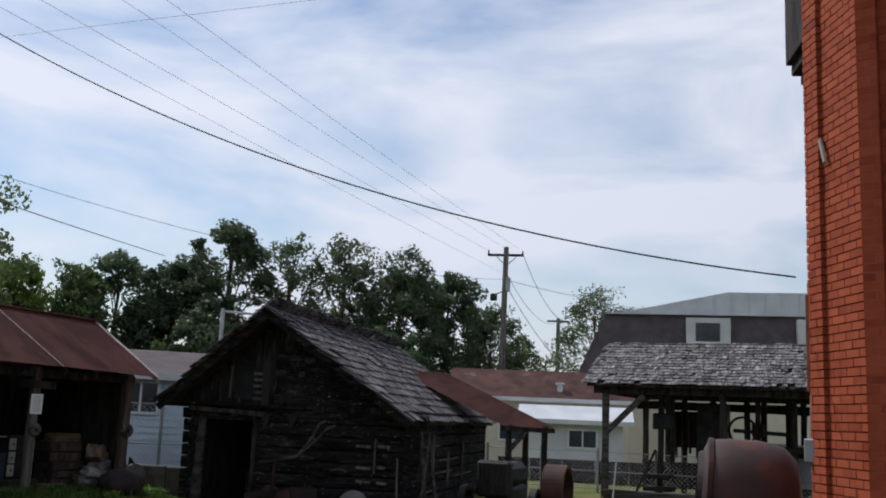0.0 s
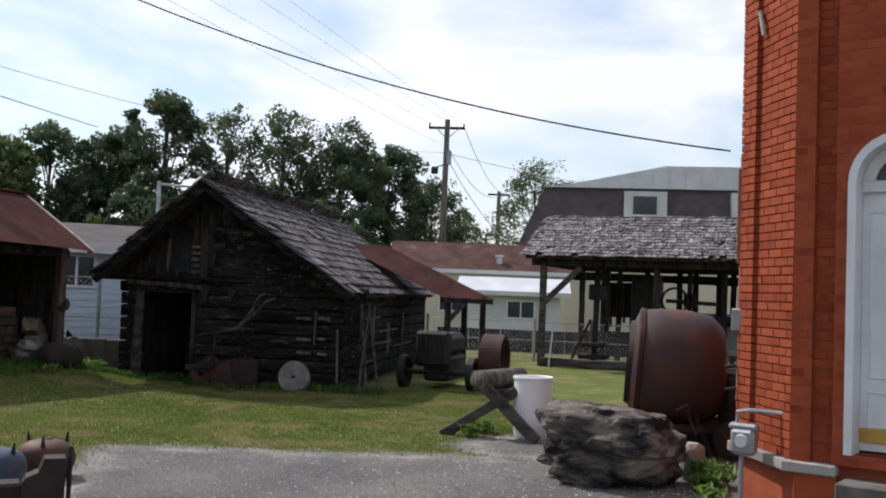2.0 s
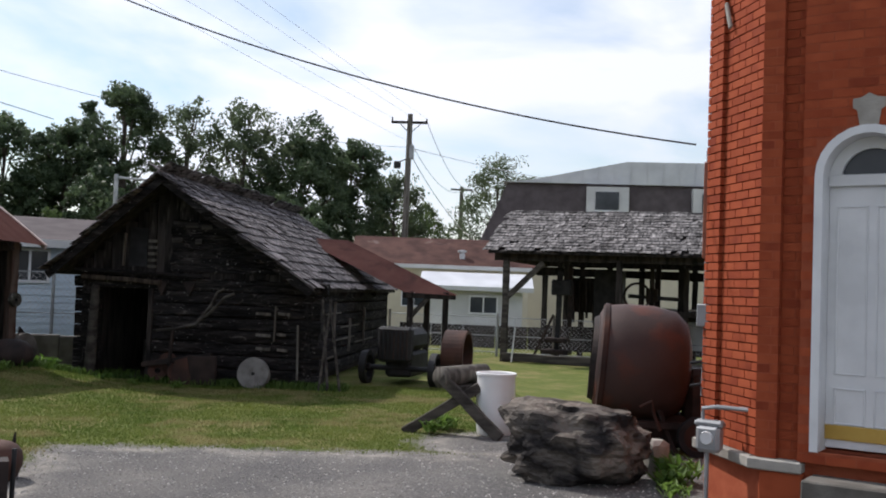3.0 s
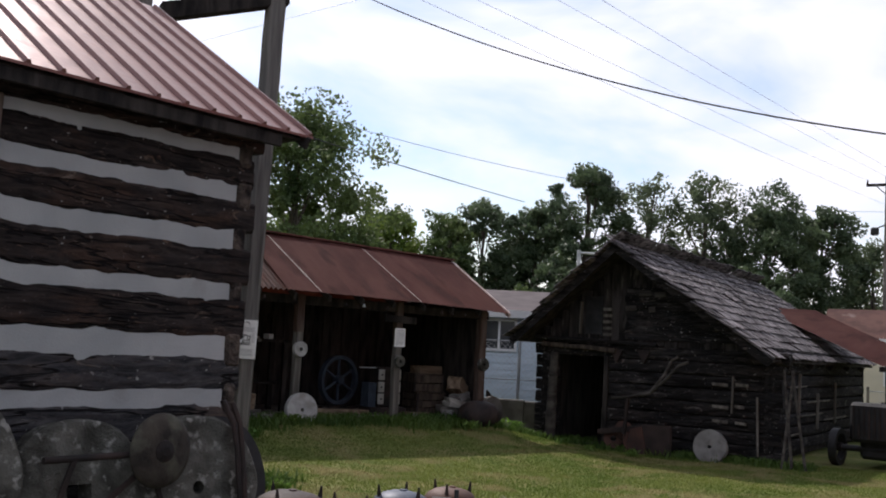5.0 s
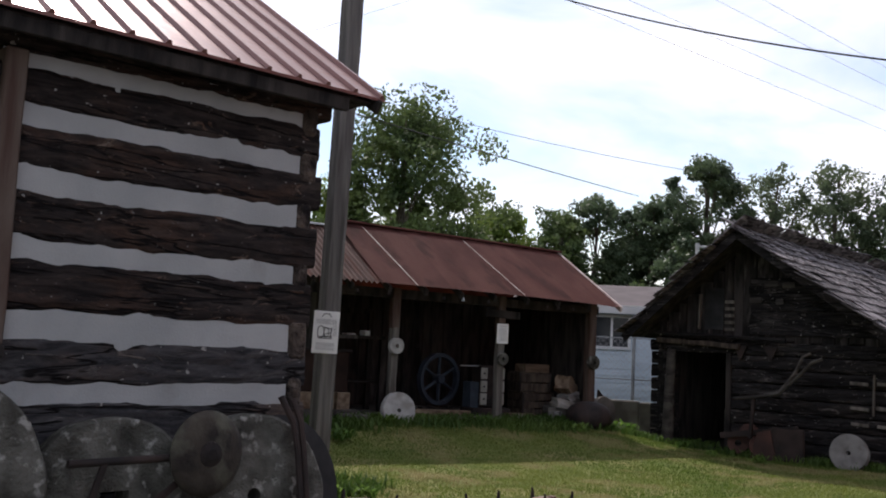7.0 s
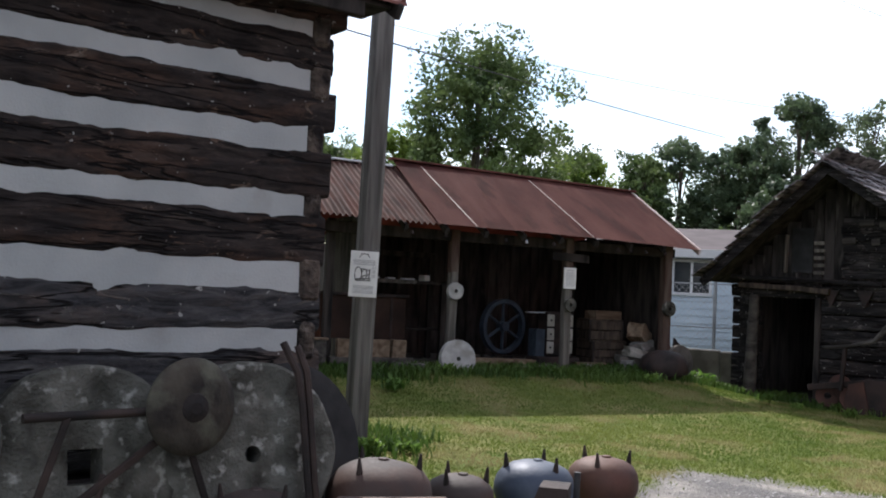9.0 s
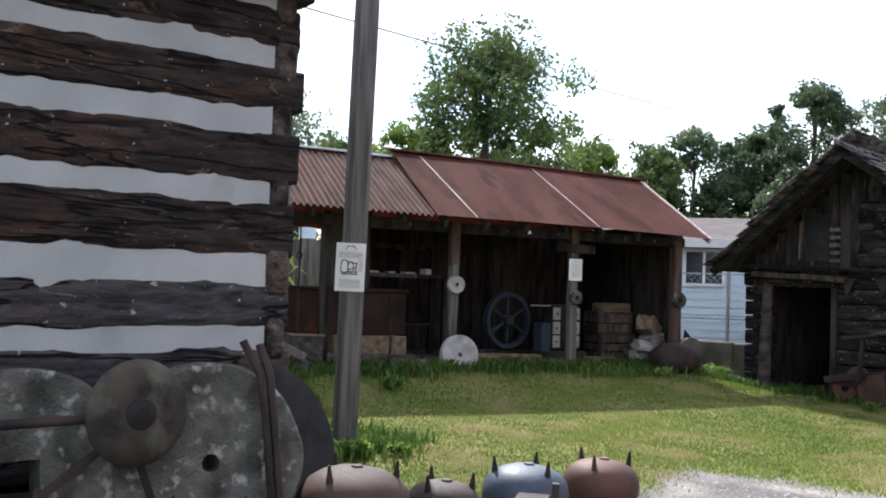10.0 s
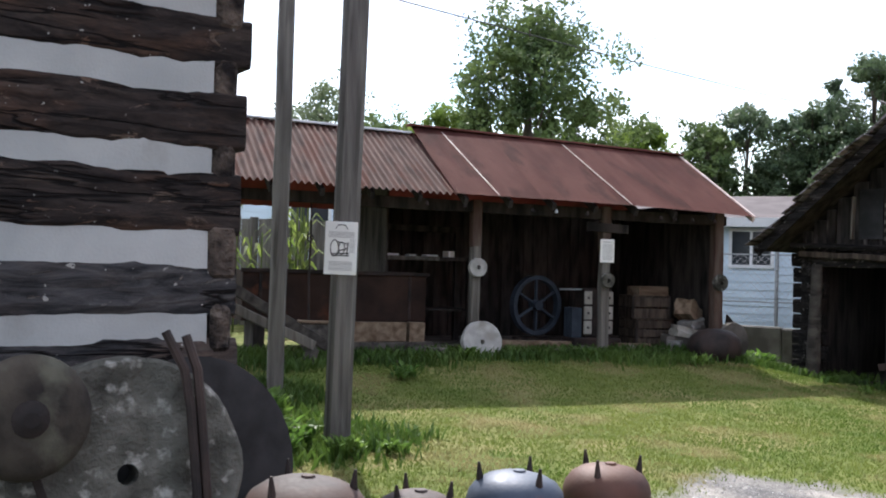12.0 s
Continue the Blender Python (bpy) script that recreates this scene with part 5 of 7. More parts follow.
for i, (r0, q0, r1, q1, z0, z1, wd, ht, mt) in enumerate((
        (-1.65, 0.03, -0.9, 0.03, 0.615, 0.615, 0.09, 0.24, "plank"), (-0.87, 0.02, -0.66, 0.04, 0.615, 0.61, 0.1, 0.24, "plank"),
        (-1.75, 0.04, -0.55, 0.06, 0.42, 0.42, 0.16, 0.15, "beam"), (-2.25, 0.06, -1.78, 0.03, 0.74, 0.73, 0.16, 0.03, "plank"),
        (-2.2, 0.06, -1.8, 0.04, 0.53, 0.53, 0.14, 0.38, "beam"), (0.3, 0.32, 1.5, 0.26, 0.43, 0.41, 0.2, 0.13, "plank"), (2.2, 0.24, 2.75, 0.26, 0.41, 0.40, 0.14, 0.08, "plank"),
        (-3.7, -0.35, -1.95, -0.25, 1.50, 0.46, 0.07, 0.12, "beam"), (-3.7, -0.72, -2.2, -0.62, 1.19, 0.50, 0.07, 0.11, "greywood"),
        (-2.28, -0.62, -2.20, -0.58, 0.25, 0.47, 0.12, 0.1, "beam"), (-3.6, -0.54, -3.58, -0.54, 0.2, 1.55, 0.12, 0.12, "beam"),
        (-1.5, -0.35, -0.95, -0.6, 0.3, 0.27, 0.1, 0.08, "greywood"))):
    a, b = SHED @ Vector((r0, q0, 0)), SHED @ Vector((r1, q1, 0))
    one("timber", beam((a.x, a.y, z0), (b.x, b.y, z1), wd, ht, 0.006, 0.008, 6, seed=i), M[mt], Matrix.Identity(4), "loose weathered timber lying at the shed front", "timber", "loose timbers")
rb = random.Random(3)
for i in range(34):
    r, q = rb.uniform(-2.0, 3.1), rb.uniform(-0.14, 0.2)
    if abs(r) < 0.3:
        r += 0.5
    s = rb.uniform(0.08, 0.2)
    chunk("rubble_stone", at_shed(r, q, None, rb.uniform(0, 180)), (s * 1.5, s, s * 0.7), M["rubble"], "small rubble stone along the shed front", i + 20, "stone", "rubble edging")
chain = bmesh.new()
tube([(0, 0, 2.28), (0.01, 0, 1.9), (0.0, 0, 1.2), (0.02, 0, 0.42)], 0.014, chain)
tube([(0.035 * math.cos(a), 0, 1.75 + 0.045 * math.sin(a)) for a in np.linspace(0, 6.2, 14)], 0.01, chain)
one("hanging_rod", chain, M["rustdark"], at_shed(-2.12, 0.1, 0.0), "thin dark iron rod hanging from the shed eave", "rod")
for i in range(34):
    rb = random.Random(100 + i)
    r, q = rb.uniform(-4.2, -1.2), rb.uniform(3.6, 5.0)
    g = bmesh.new()
    h = rb.uniform(1.5, 2.2)
    tube([(0, 0, 0), (0.02, 0.0, h * 0.5), (0.03, 0.02, h)], 0.012, g, 5)
    for k in range(7):
        a, z = rb.uniform(0, 6.28), h * (0.25 + 0.1 * k)
        ln = rb.uniform(0.3, 0.5)
        d = Vector((math.cos(a), math.sin(a), 0))
        s = Vector((-d.y, d.x, 0)) * 0.03
        p0, p1, p2 = Vector((0.02, 0, z)), d * ln * 0.5 + Vector((0, 0, z + 0.22)), d * ln + Vector((0, 0, z + 0.05))
        v = [g.verts.new(c) for c in (p0 - s * 0.5, p0 + s * 0.5, p1 + s, p1 - s, p2)]
        g.faces.new((v[0], v[1], v[2], v[3]))
        g.faces.new((v[3], v[2], v[4]))
    one("corn_plant", g, M["corn"], at_shed(r, q), "tall green corn plant behind the shed", "plant", "corn behind the shed")

# ---- bell frame and poles ----
P1, P2, P3 = Vector((-5.40, 9.50, 0)), Vector((-7.33, 10.68, 0)), Vector((-6.85, 9.2, 0))
frame_thing = thing("pole_frame", Matrix.Translation(P1), "tall grey weathered timber pole frame beside the cabin", "frame")


def pole(name, p, h, r, parent, lean=(0, 0)):
    g = bmesh.new()
    n = 12
    pts = []
    for i in range(n + 1):
        f = i / n
        pts.append((p.x - P1.x + lean[0] * f, p.y - P1.y + lean[1] * f, ground_z(p.x, p.y) - 0.1 + f * (h + 0.1)))
    tube(pts, r, g, 16)
    turn_ = radians(52)
    for j, v in enumerate(g.verts):
        c = Vector(pts[j // 16])
        d = v.co - c
        a = math.atan2(d.y, d.x) - turn_
        # squared section with worn, rounded arrises
        k_ = r * 0.80 / max(abs(math.cos(a)), abs(math.sin(a)), 0.80)
        v.co.x, v.co.y = c.x + k_ * math.cos(a + turn_), c.y + k_ * math.sin(a + turn_)
    for v in g.verts:
        v.co.x += 0.008 * noise.noise(v.co * 3)
        v.co.y += 0.008 * noise.noise(v.co * 3 + Vector((7, 0, 0)))
    return part(name, g, M["pole"], parent)


pole("post", P1, 5.3, 0.118, frame_thing, (0.10, 0.03))
pole("post", P2, 5.2, 0.1, frame_thing, (0.0, 0.02))
pole("post", P3, 6.4, 0.13, frame_thing)
part("crossbeam", beam((0.17, 0.12, 5.36), (-0.72, -0.86, 4.92), 0.16, 0.19, 0.012), M["darkwood"], frame_thing)
part("cap", beam((-0.12, 0, 5.3), (0.13, 0, 5.38), 0.18, 0.16, 0.012), M["darkwood"], frame_thing)
g = tube([(-0.55 + 0.22 * math.cos(a), -0.55 + 0.22 * math.cos(a), 5.28 + 0.3 * math.sin(a)) for a in np.linspace(-0.4, math.pi + 0.4, 16)], 0.025)
part("bell_yoke", g, M["rustdark"], frame_thing, "curved dark iron yoke")
notice(Matrix.Translation(P1 + Vector((0.088, -0.108, 1.355))) @ pose(0, 0, 0, 1, 1.0, 40), 0.25, 0.41, True, "white printed notice with a line drawing nailed to a pole")

# ---- stones and iron at the cabin wall ----


def at_cabin(x, out, z, *turn):
    return CABIN @ Matrix.Translation((x, -out, z)) @ pose(0, 0, 0, *turn)


one("millstone", washer(0.50, 0.045, 0.17, 48, 0.02, 3), M["stone"], at_cabin(-0.49, 0.30, 0.505, 82, 0, -3), "large mottled grey millstone leaning on the cabin wall", "millstone", "large millstones")
g = washer(0.5, 0.085, 0.16, 40, 0.02, 6, True)
one("millstone", g, M["stone"], at_cabin(-1.39, 0.30, 0.50, 82, 0, 2), "large dark grey millstone with a square eye at the cabin wall", "millstone", "large millstones")
one("millstone", washer(0.56, 0.06, 0.2, 44, 0.02, 9), M["stone"], at_cabin(-2.35, 0.35, 0.66, 80, 0, 4), "big upright millstone standing at the cabin wall", "millstone", "large millstones")
plough = thing("disc_plough", at_cabin(-0.98, 0.62, 0.0, 0, 0, 0), "rusty disc and shaft implement with crossed legs", "implement")
g = lathe([(0.0, 0.03), (0.1, 0.03), (0.2, 0.015), (0.235, -0.008), (0.245, 0.0), (0.24, 0.012), (0.2, 0.032), (0.1, 0.045), (0, 0.045)], 48)
smooth(part("disc", moved(g, Matrix.Translation((0.05, 0.0, 0.815)) @ pose(0, 0, 0, 88, 0, 6)), M["disc"], plough, "large dished disc stained brown and grey"))
part("hub", moved(lathe([(0, 0), (0.075, 0), (0.07, 0.02), (0.03, 0.035), (0, 0.035)], 18), Matrix.Translation((0.05, -0.035, 0.815)) @ pose(0, 0, 0, 88)), M["rustdark"], plough)
part("shaft", rod((-0.75, 0.0, 0.79), (0.06, 0.02, 0.80), 0.022), M["rustdark"], plough)
for a, b in (((-0.55, 0.0, 0.79), (-0.78, 0.05, 0.0)), ((0.05, 0.06, 0.75), (-0.62, 0.02, 0.28)), ((0.08, 0.08, 0.62), (0.3, 0.05, 0.0)), ((-0.35, 0.06, 0.5), (-0.5, -0.1, 0.0))):
    part("leg", beam(a, b, 0.03, 0.035, 0.004), M["rustdark"], plough)
for i, (foot, knee, top) in enumerate(((-0.20, -0.27, -0.365), (-0.16, -0.225, -0.275))):
    g = tube([CABIN @ Vector(c) for c in ((foot, -0.66, 0.0), ((foot + knee) / 2 - 0.01, -0.62, 0.4), (knee, -0.57, 0.8), (knee * 0.75 + top * 0.25, -0.54, 0.97), (top, -0.49, 1.13 - 0.02 * i))], 0.021, None, 8)
    one("iron_rod", g, M["rustdark"], Matrix.Identity(4), "thin rusty iron bar leaning on the millstone", "bar", "iron bars")
one("saw_blade", lathe([(0.02, 0), (0.56, 0), (0.56, 0.008), (0.02, 0.008), (0.02, 0)], 40), M["black"], at_cabin(-0.08, 0.10, 0.42, 84, 0, 10), "big dark round saw blade behind the millstone", "blade")

# ---- iron pots with lugs ----


def pot(m, r, material, label, turn=0):
    t = thing("iron_pot", m, label, "pot", "row of iron pots")
    prof = [(0.0, 0.0), (r * 0.55, 0.0), (r * 0.86, r * 0.35), (r, r * 0.75), (r * 0.995, r * 0.98), (r * 0.94, r * 1.18), (r * 0.80, r * 1.36), (r * 0.58, r * 1.48), (r * 0.3, r * 1.55), (0.0, r * 1.57)]
    smooth(part("shell", lathe(prof, 40, wob=0.008), material, t))
    for k in range(3):
        a = radians(turn + 120 * k)
        p = Vector((r * 0.72 * math.cos(a), r * 0.72 * math.sin(a), r * 1.36))
        part("lug", rod(p, p + Vector((0.01 * math.cos(a), 0.01 * math.sin(a), 0.10)), 0.022, 0.007, 8), M["rustdark"], t)
    part("top_boss", moved(lathe([(0, 0.014), (0.03, 0.012), (0.035, 0), (0, 0)], 14), Matrix.Translation((0.02, 0, r * 1.555))), material, t)
    return t


POTS = [((-3.34, 7.05), 0.31, "pot_brown", "rounded dull brown iron pot with three lugs on the gravel edge", 35), ((-3.2, 7.72), 0.225, "pot_brown", "small brownish grey iron pot with lugs", 30),
        ((-2.93, 8.22), 0.265, "pot_blue", "blue-grey iron pot with three lugs", 100), ((-2.72, 8.86), 0.25, "pot_orange", "orange rusted iron pot with lugs", 40), ((-3.62, 6.3), 0.26, "pot_brown", "dark brown iron pot with lugs by the cabin", 10)]
for (x, y), r, mt, lab, tn in POTS:
    pot(Matrix.Translation((x, y, ground_z(x, y) - (0.03 if r > 0.3 else 0.055))), r, M[mt], lab, tn)
# hewn trough ends in front of the pots
bench2 = thing("timber_cradle", Matrix.Translation((-2.62, 5.86, 0)) @ pose(0, 0, 0, 0, 0, 20), "rusty brown stepped cradle with an upright iron pin", "cradle")
part("rail", beam((-0.1, 0, 0.46), (0.42, 0.05, 0.5), 0.14, 0.10, 0.02, 0.01, 5), M["rust"], bench2)
for x in (-0.02, 0.3):
    part("support", box(x, x + 0.09, -0.05, 0.08, 0.0, 0.45, 0.01), M["rustdark"], bench2)
part("step_block", box(0.52, 0.7, -0.09, 0.09, 0.0, 0.52, 0.015), M["rustdark"], bench2)
part("curved_block", prism([(0.7, 0.0), (0.94, 0.0), (0.94, 0.66), (0.82, 0.66), (0.79, 0.58), (0.72, 0.55), (0.7, 0.52)], -0.08, 0.08), M["rustdark"], bench2)
part("pin", rod((0.965, 0, 0.0), (0.97, 0, 0.72), 0.014), M["black"], bench2)

# ---- boulder, barrel, sawbuck, mixer ----
g = bmesh.new()
bmesh.ops.create_icosphere(g, subdivisions=5, radius=0.5)
for v in g.verts:
    d = v.co.normalized()
    e = 0.5 + 0.13 * noise.noise(d * 1.3 + Vector((3, 1, 0))) + 0.07 * noise.noise(d * 3.1 + Vector((0, 4, 0)))
    ridge = 1 - abs(noise.noise(Vector((d.x * 2.2, d.y * 2.2, d.z * 9)) + Vector((5, 2, 0))))
    strata = 0.042 * (ridge - 0.75) + 0.014 * noise.noise(Vector((d.x * 5, d.y * 5, d.z * 22)))
    cell = noise.cell(Vector((d.x * 3.5, d.y * 3.5, d.z * 6))) * 0.022
    v.co = d * (e + strata + cell + 0.016 * noise.noise(d * 17))
    v.co.z = max(-0.38, min(0.37 - 0.10 * v.co.x + 0.03 * noise.noise(d * 5), v.co.z))
    if v.co.x < 0:
        v.co.x *= 1.0 + 0.55 * max(0, -v.co.z)
moved(g, Matrix.Diagonal((1.36, 0.95, 0.93, 1)) @ Matrix.Translation((0, 0, 0.37)))
(one("boulder", g, M["rock"], Matrix.Translation((2.42, 9.35, 0)) @ pose(0, 0, 0, 0, 3, -14), "large rough layered grey and tan boulder on the gravel", "boulder"))
drum = thing("plastic_drum", Matrix.Translation((2.08, 12.1, 0)), "white plastic drum standing on the gravel", "drum")
smooth(part("body", lathe([(0, 0), (0.205, 0), (0.22, 0.02), (0.232, 0.2), (0.236, 0.5), (0.232, 0.7), (0.235, 0.745), (0.225, 0.745), (0.222, 0.7), (0.20, 0.08), (0, 0.07)], 40), M["plastic"], drum))
part("rim", lathe([(0.232, 0.715), (0.246, 0.72), (0.246, 0.75), (0.232, 0.755), (0.222, 0.745), (0.232, 0.715)], 40), M["plastic"], drum)
buck = thing("sawbuck", Matrix.Translation((1.6, 12.1, 0)) @ pose(0, 0, 0, 0, 0, -12), "grey timber sawbuck of crossed beams holding a log", "sawbuck")
part("leg", beam((-0.62, -0.12, 0.0), (0.28, -0.02, 0.58), 0.07, 0.12, 0.008, 0.01, 5), M["beam"], buck)
part("leg", beam((0.56, -0.35, 0.02), (-0.18, -0.1, 0.68), 0.07, 0.13, 0.008, 0.01, 5), M["beam"], buck)
smooth(part("log", rod((-0.2, -0.1, 0.68), (0.3, 0.5, 0.72), 0.13, 0.11, 16), M["greywood"], buck))
part("block", beam((0.0, 0.0, 0.5), (0.3, 0.55, 0.52), 0.16, 0.16, 0.012), M["beam"], buck)
mixer = thing("cement_mixer", Matrix.Translation((3.62, 11.3, 0)) @ pose(0, 0, 0, 0, 0, -14), "big rusty brown mixing drum on iron legs", "mixer")
axis = pose(0, 0, 0.98, 0, 94, 0)
g = lathe([(0.0, -0.50), (0.52, -0.50), (0.60, -0.46), (0.63, -0.40), (0.66, -0.2), (0.67, 0.1), (0.63, 0.36), (0.50, 0.5), (0.30, 0.56), (0.28, 0.5), (0.0, 0.45)], 48)
smooth(part("drum", moved(g, axis), M["mixer"], mixer))
part("rim_band", moved(lathe([(0.605, -0.47), (0.645, -0.45), (0.645, -0.40), (0.625, -0.38), (0.605, -0.47)], 48), axis), M["rust"], mixer)
part("end_ring", moved(lathe([(0.42, -0.56), (0.47, -0.56), (0.5, -0.5), (0.44, -0.49), (0.42, -0.56)], 40), axis), M["rustdark"], mixer)
for y in (-0.42, 0.42):
    part("leg", beam((-0.35, y, 0.0), (-0.15, y, 0.5), 0.06, 0.06), M["rustdark"], mixer)
    part("leg", beam((0.4, y, 0.0), (0.2, y, 0.5), 0.06, 0.06), M["rustdark"], mixer)
part("gear_housing", box(-0.28, 0.55, -0.3, 0.32, 0.06, 0.42, 0.06), M["rustdark"], mixer)
part("chassis", beam((-0.55, 0.1, 0.26), (0.75, 0.1, 0.24), 0.5, 0.12, 0.01), M["rustdark"], mixer)
for x in (-0.42, 0.62):
    mw = part("road_wheel", moved(lathe([(0.15, -0.05), (0.21, -0.05), (0.225, 0), (0.21, 0.05), (0.15, 0.05), (0.15, -0.05)], 28), Matrix.Translation((x, -0.5, 0.225)) @ pose(0, 0, 0, 90)), M["black"], mixer)
    part("wheel_disc", moved(lathe([(0, -0.02), (0.152, -0.02), (0.152, 0.02), (0, 0.02)], 20), Matrix.Translation((x, -0.5, 0.225)) @ pose(0, 0, 0, 90)), M["rust"], mw)
part("motor_cover", box(0.5, 0.95, -0.3, 0.25, 0.3, 0.95, 0.08), M["rustdark"], mixer)
part("axle_beam", beam((-0.5, -0.45, 0.33), (0.55, -0.45, 0.33), 0.08, 0.08), M["rustdark"], mixer)
g = tube([(-0.02, -0.72, 0.55), (0.1, -0.75, 0.62), (0.12, -0.72, 0.5), (0.2, -0.7, 0.3)], 0.02)
part("crank", g, M["rust"], mixer)
chunk("paving_block", Matrix.Translation((3.25, 9.5, 0)) @ pose(0, 0, 0, 0, 0, 25), (0.3, 0.24, 0.5), M["ledge"], "pale tan stone block beside the boulder", 31, "stone")

# ---- things on the tower wall ----
meter = thing("gas_meter", TOWER @ Matrix.Translation(sd * 0.30 + Vector((-0.2, -0.1, 0))), "pale grey gas meter on a pipe at the tower corner", "gas meter")
part("body", box(-0.1, 0.1, -0.07, 0.07, 0.5, 0.72, 0.03), M["grey"], meter)
part("top", box(-0.12, 0.12, -0.05, 0.05, 0.70, 0.76, 0.02), M["grey"], meter)
part("dial", moved(lathe([(0, 0.02), (0.05, 0.02), (0.055, 0), (0, 0)], 18), Matrix.Translation((0, -0.07, 0.62)) @ pose(0, 0, 0, 90)), M["offwhite"], meter)
part("riser", rod((-0.02, 0, 0.0), (-0.02, 0, 0.5), 0.02), M["grey"], meter)
part("inlet", tube([(-0.06, 0, 0.74), (-0.06, 0, 0.85), (0.05, 0, 0.87), (0.4, 0.0, 0.87)], 0.018), M["grey"], meter)
conduit = thing("service_conduit", TOWER @ Matrix.Translation(sd * 0.93 + Vector((0.0, -0.03, 0))), "brown service conduit and meter box on the tower side", "conduit")
part("pipe", tube([(0, 0, 0.9), (0, 0, 1.6), (0.01, 0, 2.3), (0, 0, 3.05)], 0.022), M["grey"], conduit)
part("cover", box(-0.03, 0.03, -0.03, 0.03, 2.1, 2.95, 0.006), M["copper"], conduit)
part("meter_box", box(-0.06, 0.06, -0.05, 0.05, 1.5, 1.7, 0.01), M["grey"], conduit)
for z in (1.0, 1.2):
    part("bracket", rod((0, 0, z), (-0.1, -0.05, z - 0.02), 0.015), M["black"], conduit)
one("wall_anchor", moved(beam((0, 0, 0), (0.09, 0, 0.24), 0.03, 0.04), pose(0, 0, 0, 0, 0, 0)), M["ledge"], TOWER @ Matrix.Translation(sd * 0.52 + Vector((-0.03, -0.02, 4.05))) @ pose(0, 0, 0, 0, 0, 135), "pale slanting stone anchor on the tower side", "anchor")

# ---- shingled open shelter ----
SHEL = Matrix.Translation((3.84, 24.4, 0)) @ pose(0, 0, 0, 0, 0, -24)
shelter = thing("shingled_shelter", SHEL, "open timber shelter with a grey wood-shingle roof over old machinery", "shelter")
SL = 7.2
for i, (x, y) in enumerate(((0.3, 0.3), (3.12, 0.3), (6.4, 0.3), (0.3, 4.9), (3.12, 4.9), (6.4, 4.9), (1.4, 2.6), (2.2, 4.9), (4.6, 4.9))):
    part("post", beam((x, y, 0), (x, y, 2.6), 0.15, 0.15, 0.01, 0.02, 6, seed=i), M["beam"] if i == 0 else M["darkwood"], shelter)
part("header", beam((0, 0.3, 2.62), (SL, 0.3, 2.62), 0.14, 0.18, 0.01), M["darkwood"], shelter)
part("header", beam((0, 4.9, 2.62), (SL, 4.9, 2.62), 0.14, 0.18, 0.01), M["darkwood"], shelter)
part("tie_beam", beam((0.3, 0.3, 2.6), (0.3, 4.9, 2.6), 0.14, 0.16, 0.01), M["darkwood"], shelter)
part("brace", beam((0.34, 0.28, 1.6), (1.25, 0.28, 2.5), 0.08, 0.14, 0.01), M["beam"], shelter, "pale slanting brace")
part("rail", beam((0.3, 4.9, 0.75), (SL, 4.9, 0.75), 0.06, 0.1), M["darkwood"], shelter)
part("lean_pole", beam((0.55, 0.1, 0), (0.62, 0.2, 1.1), 0.04, 0.03), M["offwhite"], shelter, "thin white stake")
part("sill", beam((0.3, 0.25, 0.12), (6.4, 0.25, 0.10), 0.2, 0.2, 0.012, 0.02, 8), M["beam"], shelter)
for y0, z0, y1, z1 in ((-0.02, 2.74, 2.6, 3.9), (5.22, 2.74, 2.6, 3.9)):
    g = bmesh.new()
    for a, b in ((0, 0.03),):
        v = [g.verts.new(c) for c in ((-0.1, y0, z0), (SL, y0, z0), (SL, y1, z1), (-0.1, y1, z1), (-0.1, y0, z0 - 0.05), (SL, y0, z0 - 0.05), (SL, y1, z1 - 0.05), (-0.1, y1, z1 - 0.05))]
        for f in ((0, 1, 2, 3), (7, 6, 5, 4), (0, 4, 5, 1), (1, 5, 6, 2), (2, 6, 7, 3), (3, 7, 4, 0)):
            g.faces.new([v[i] for i in f])
    part("roof_deck", g, M["darkwood"], shelter)
shingle_field(shelter, (-0.15, -0.06, 2.755), (5.6, -0.06, 2.755), (0, 2.62, 1.16), 14, 0.16, 0.42, 0.202, M["shingle"], 300, 7)
part("ridge_board", beam((-0.15, 2.62, 3.95), (SL, 2.62, 3.95), 0.1, 0.04), M["shingle"], shelter)
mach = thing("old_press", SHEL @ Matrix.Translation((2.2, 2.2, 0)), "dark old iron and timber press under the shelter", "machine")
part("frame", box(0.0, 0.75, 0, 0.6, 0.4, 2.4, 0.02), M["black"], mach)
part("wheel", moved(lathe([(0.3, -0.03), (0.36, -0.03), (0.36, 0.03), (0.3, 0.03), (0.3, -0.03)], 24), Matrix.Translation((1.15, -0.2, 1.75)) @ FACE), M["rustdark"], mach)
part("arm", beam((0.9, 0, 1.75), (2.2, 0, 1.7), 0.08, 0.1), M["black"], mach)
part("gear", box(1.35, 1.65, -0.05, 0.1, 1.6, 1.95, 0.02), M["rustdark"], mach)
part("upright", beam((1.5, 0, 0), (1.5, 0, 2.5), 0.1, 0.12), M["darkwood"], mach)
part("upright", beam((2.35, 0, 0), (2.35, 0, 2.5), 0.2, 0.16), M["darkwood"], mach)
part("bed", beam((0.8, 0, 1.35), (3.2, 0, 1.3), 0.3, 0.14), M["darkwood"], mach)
panel = thing("white_board", SHEL @ Matrix.Translation((4.5, 3.4, 0)), "dull white sheet panel standing under the shelter", "board")
part("sheet", box(-0.9, 1.2, 0, 0.03, 0.35, 1.45, 0.004), M["offwhite"], panel)
for x in (-0.85, 1.1):
    part("stake", box(x, x + 0.06, 0.031, 0.09, 0, 1.45), M["darkwood"], panel)
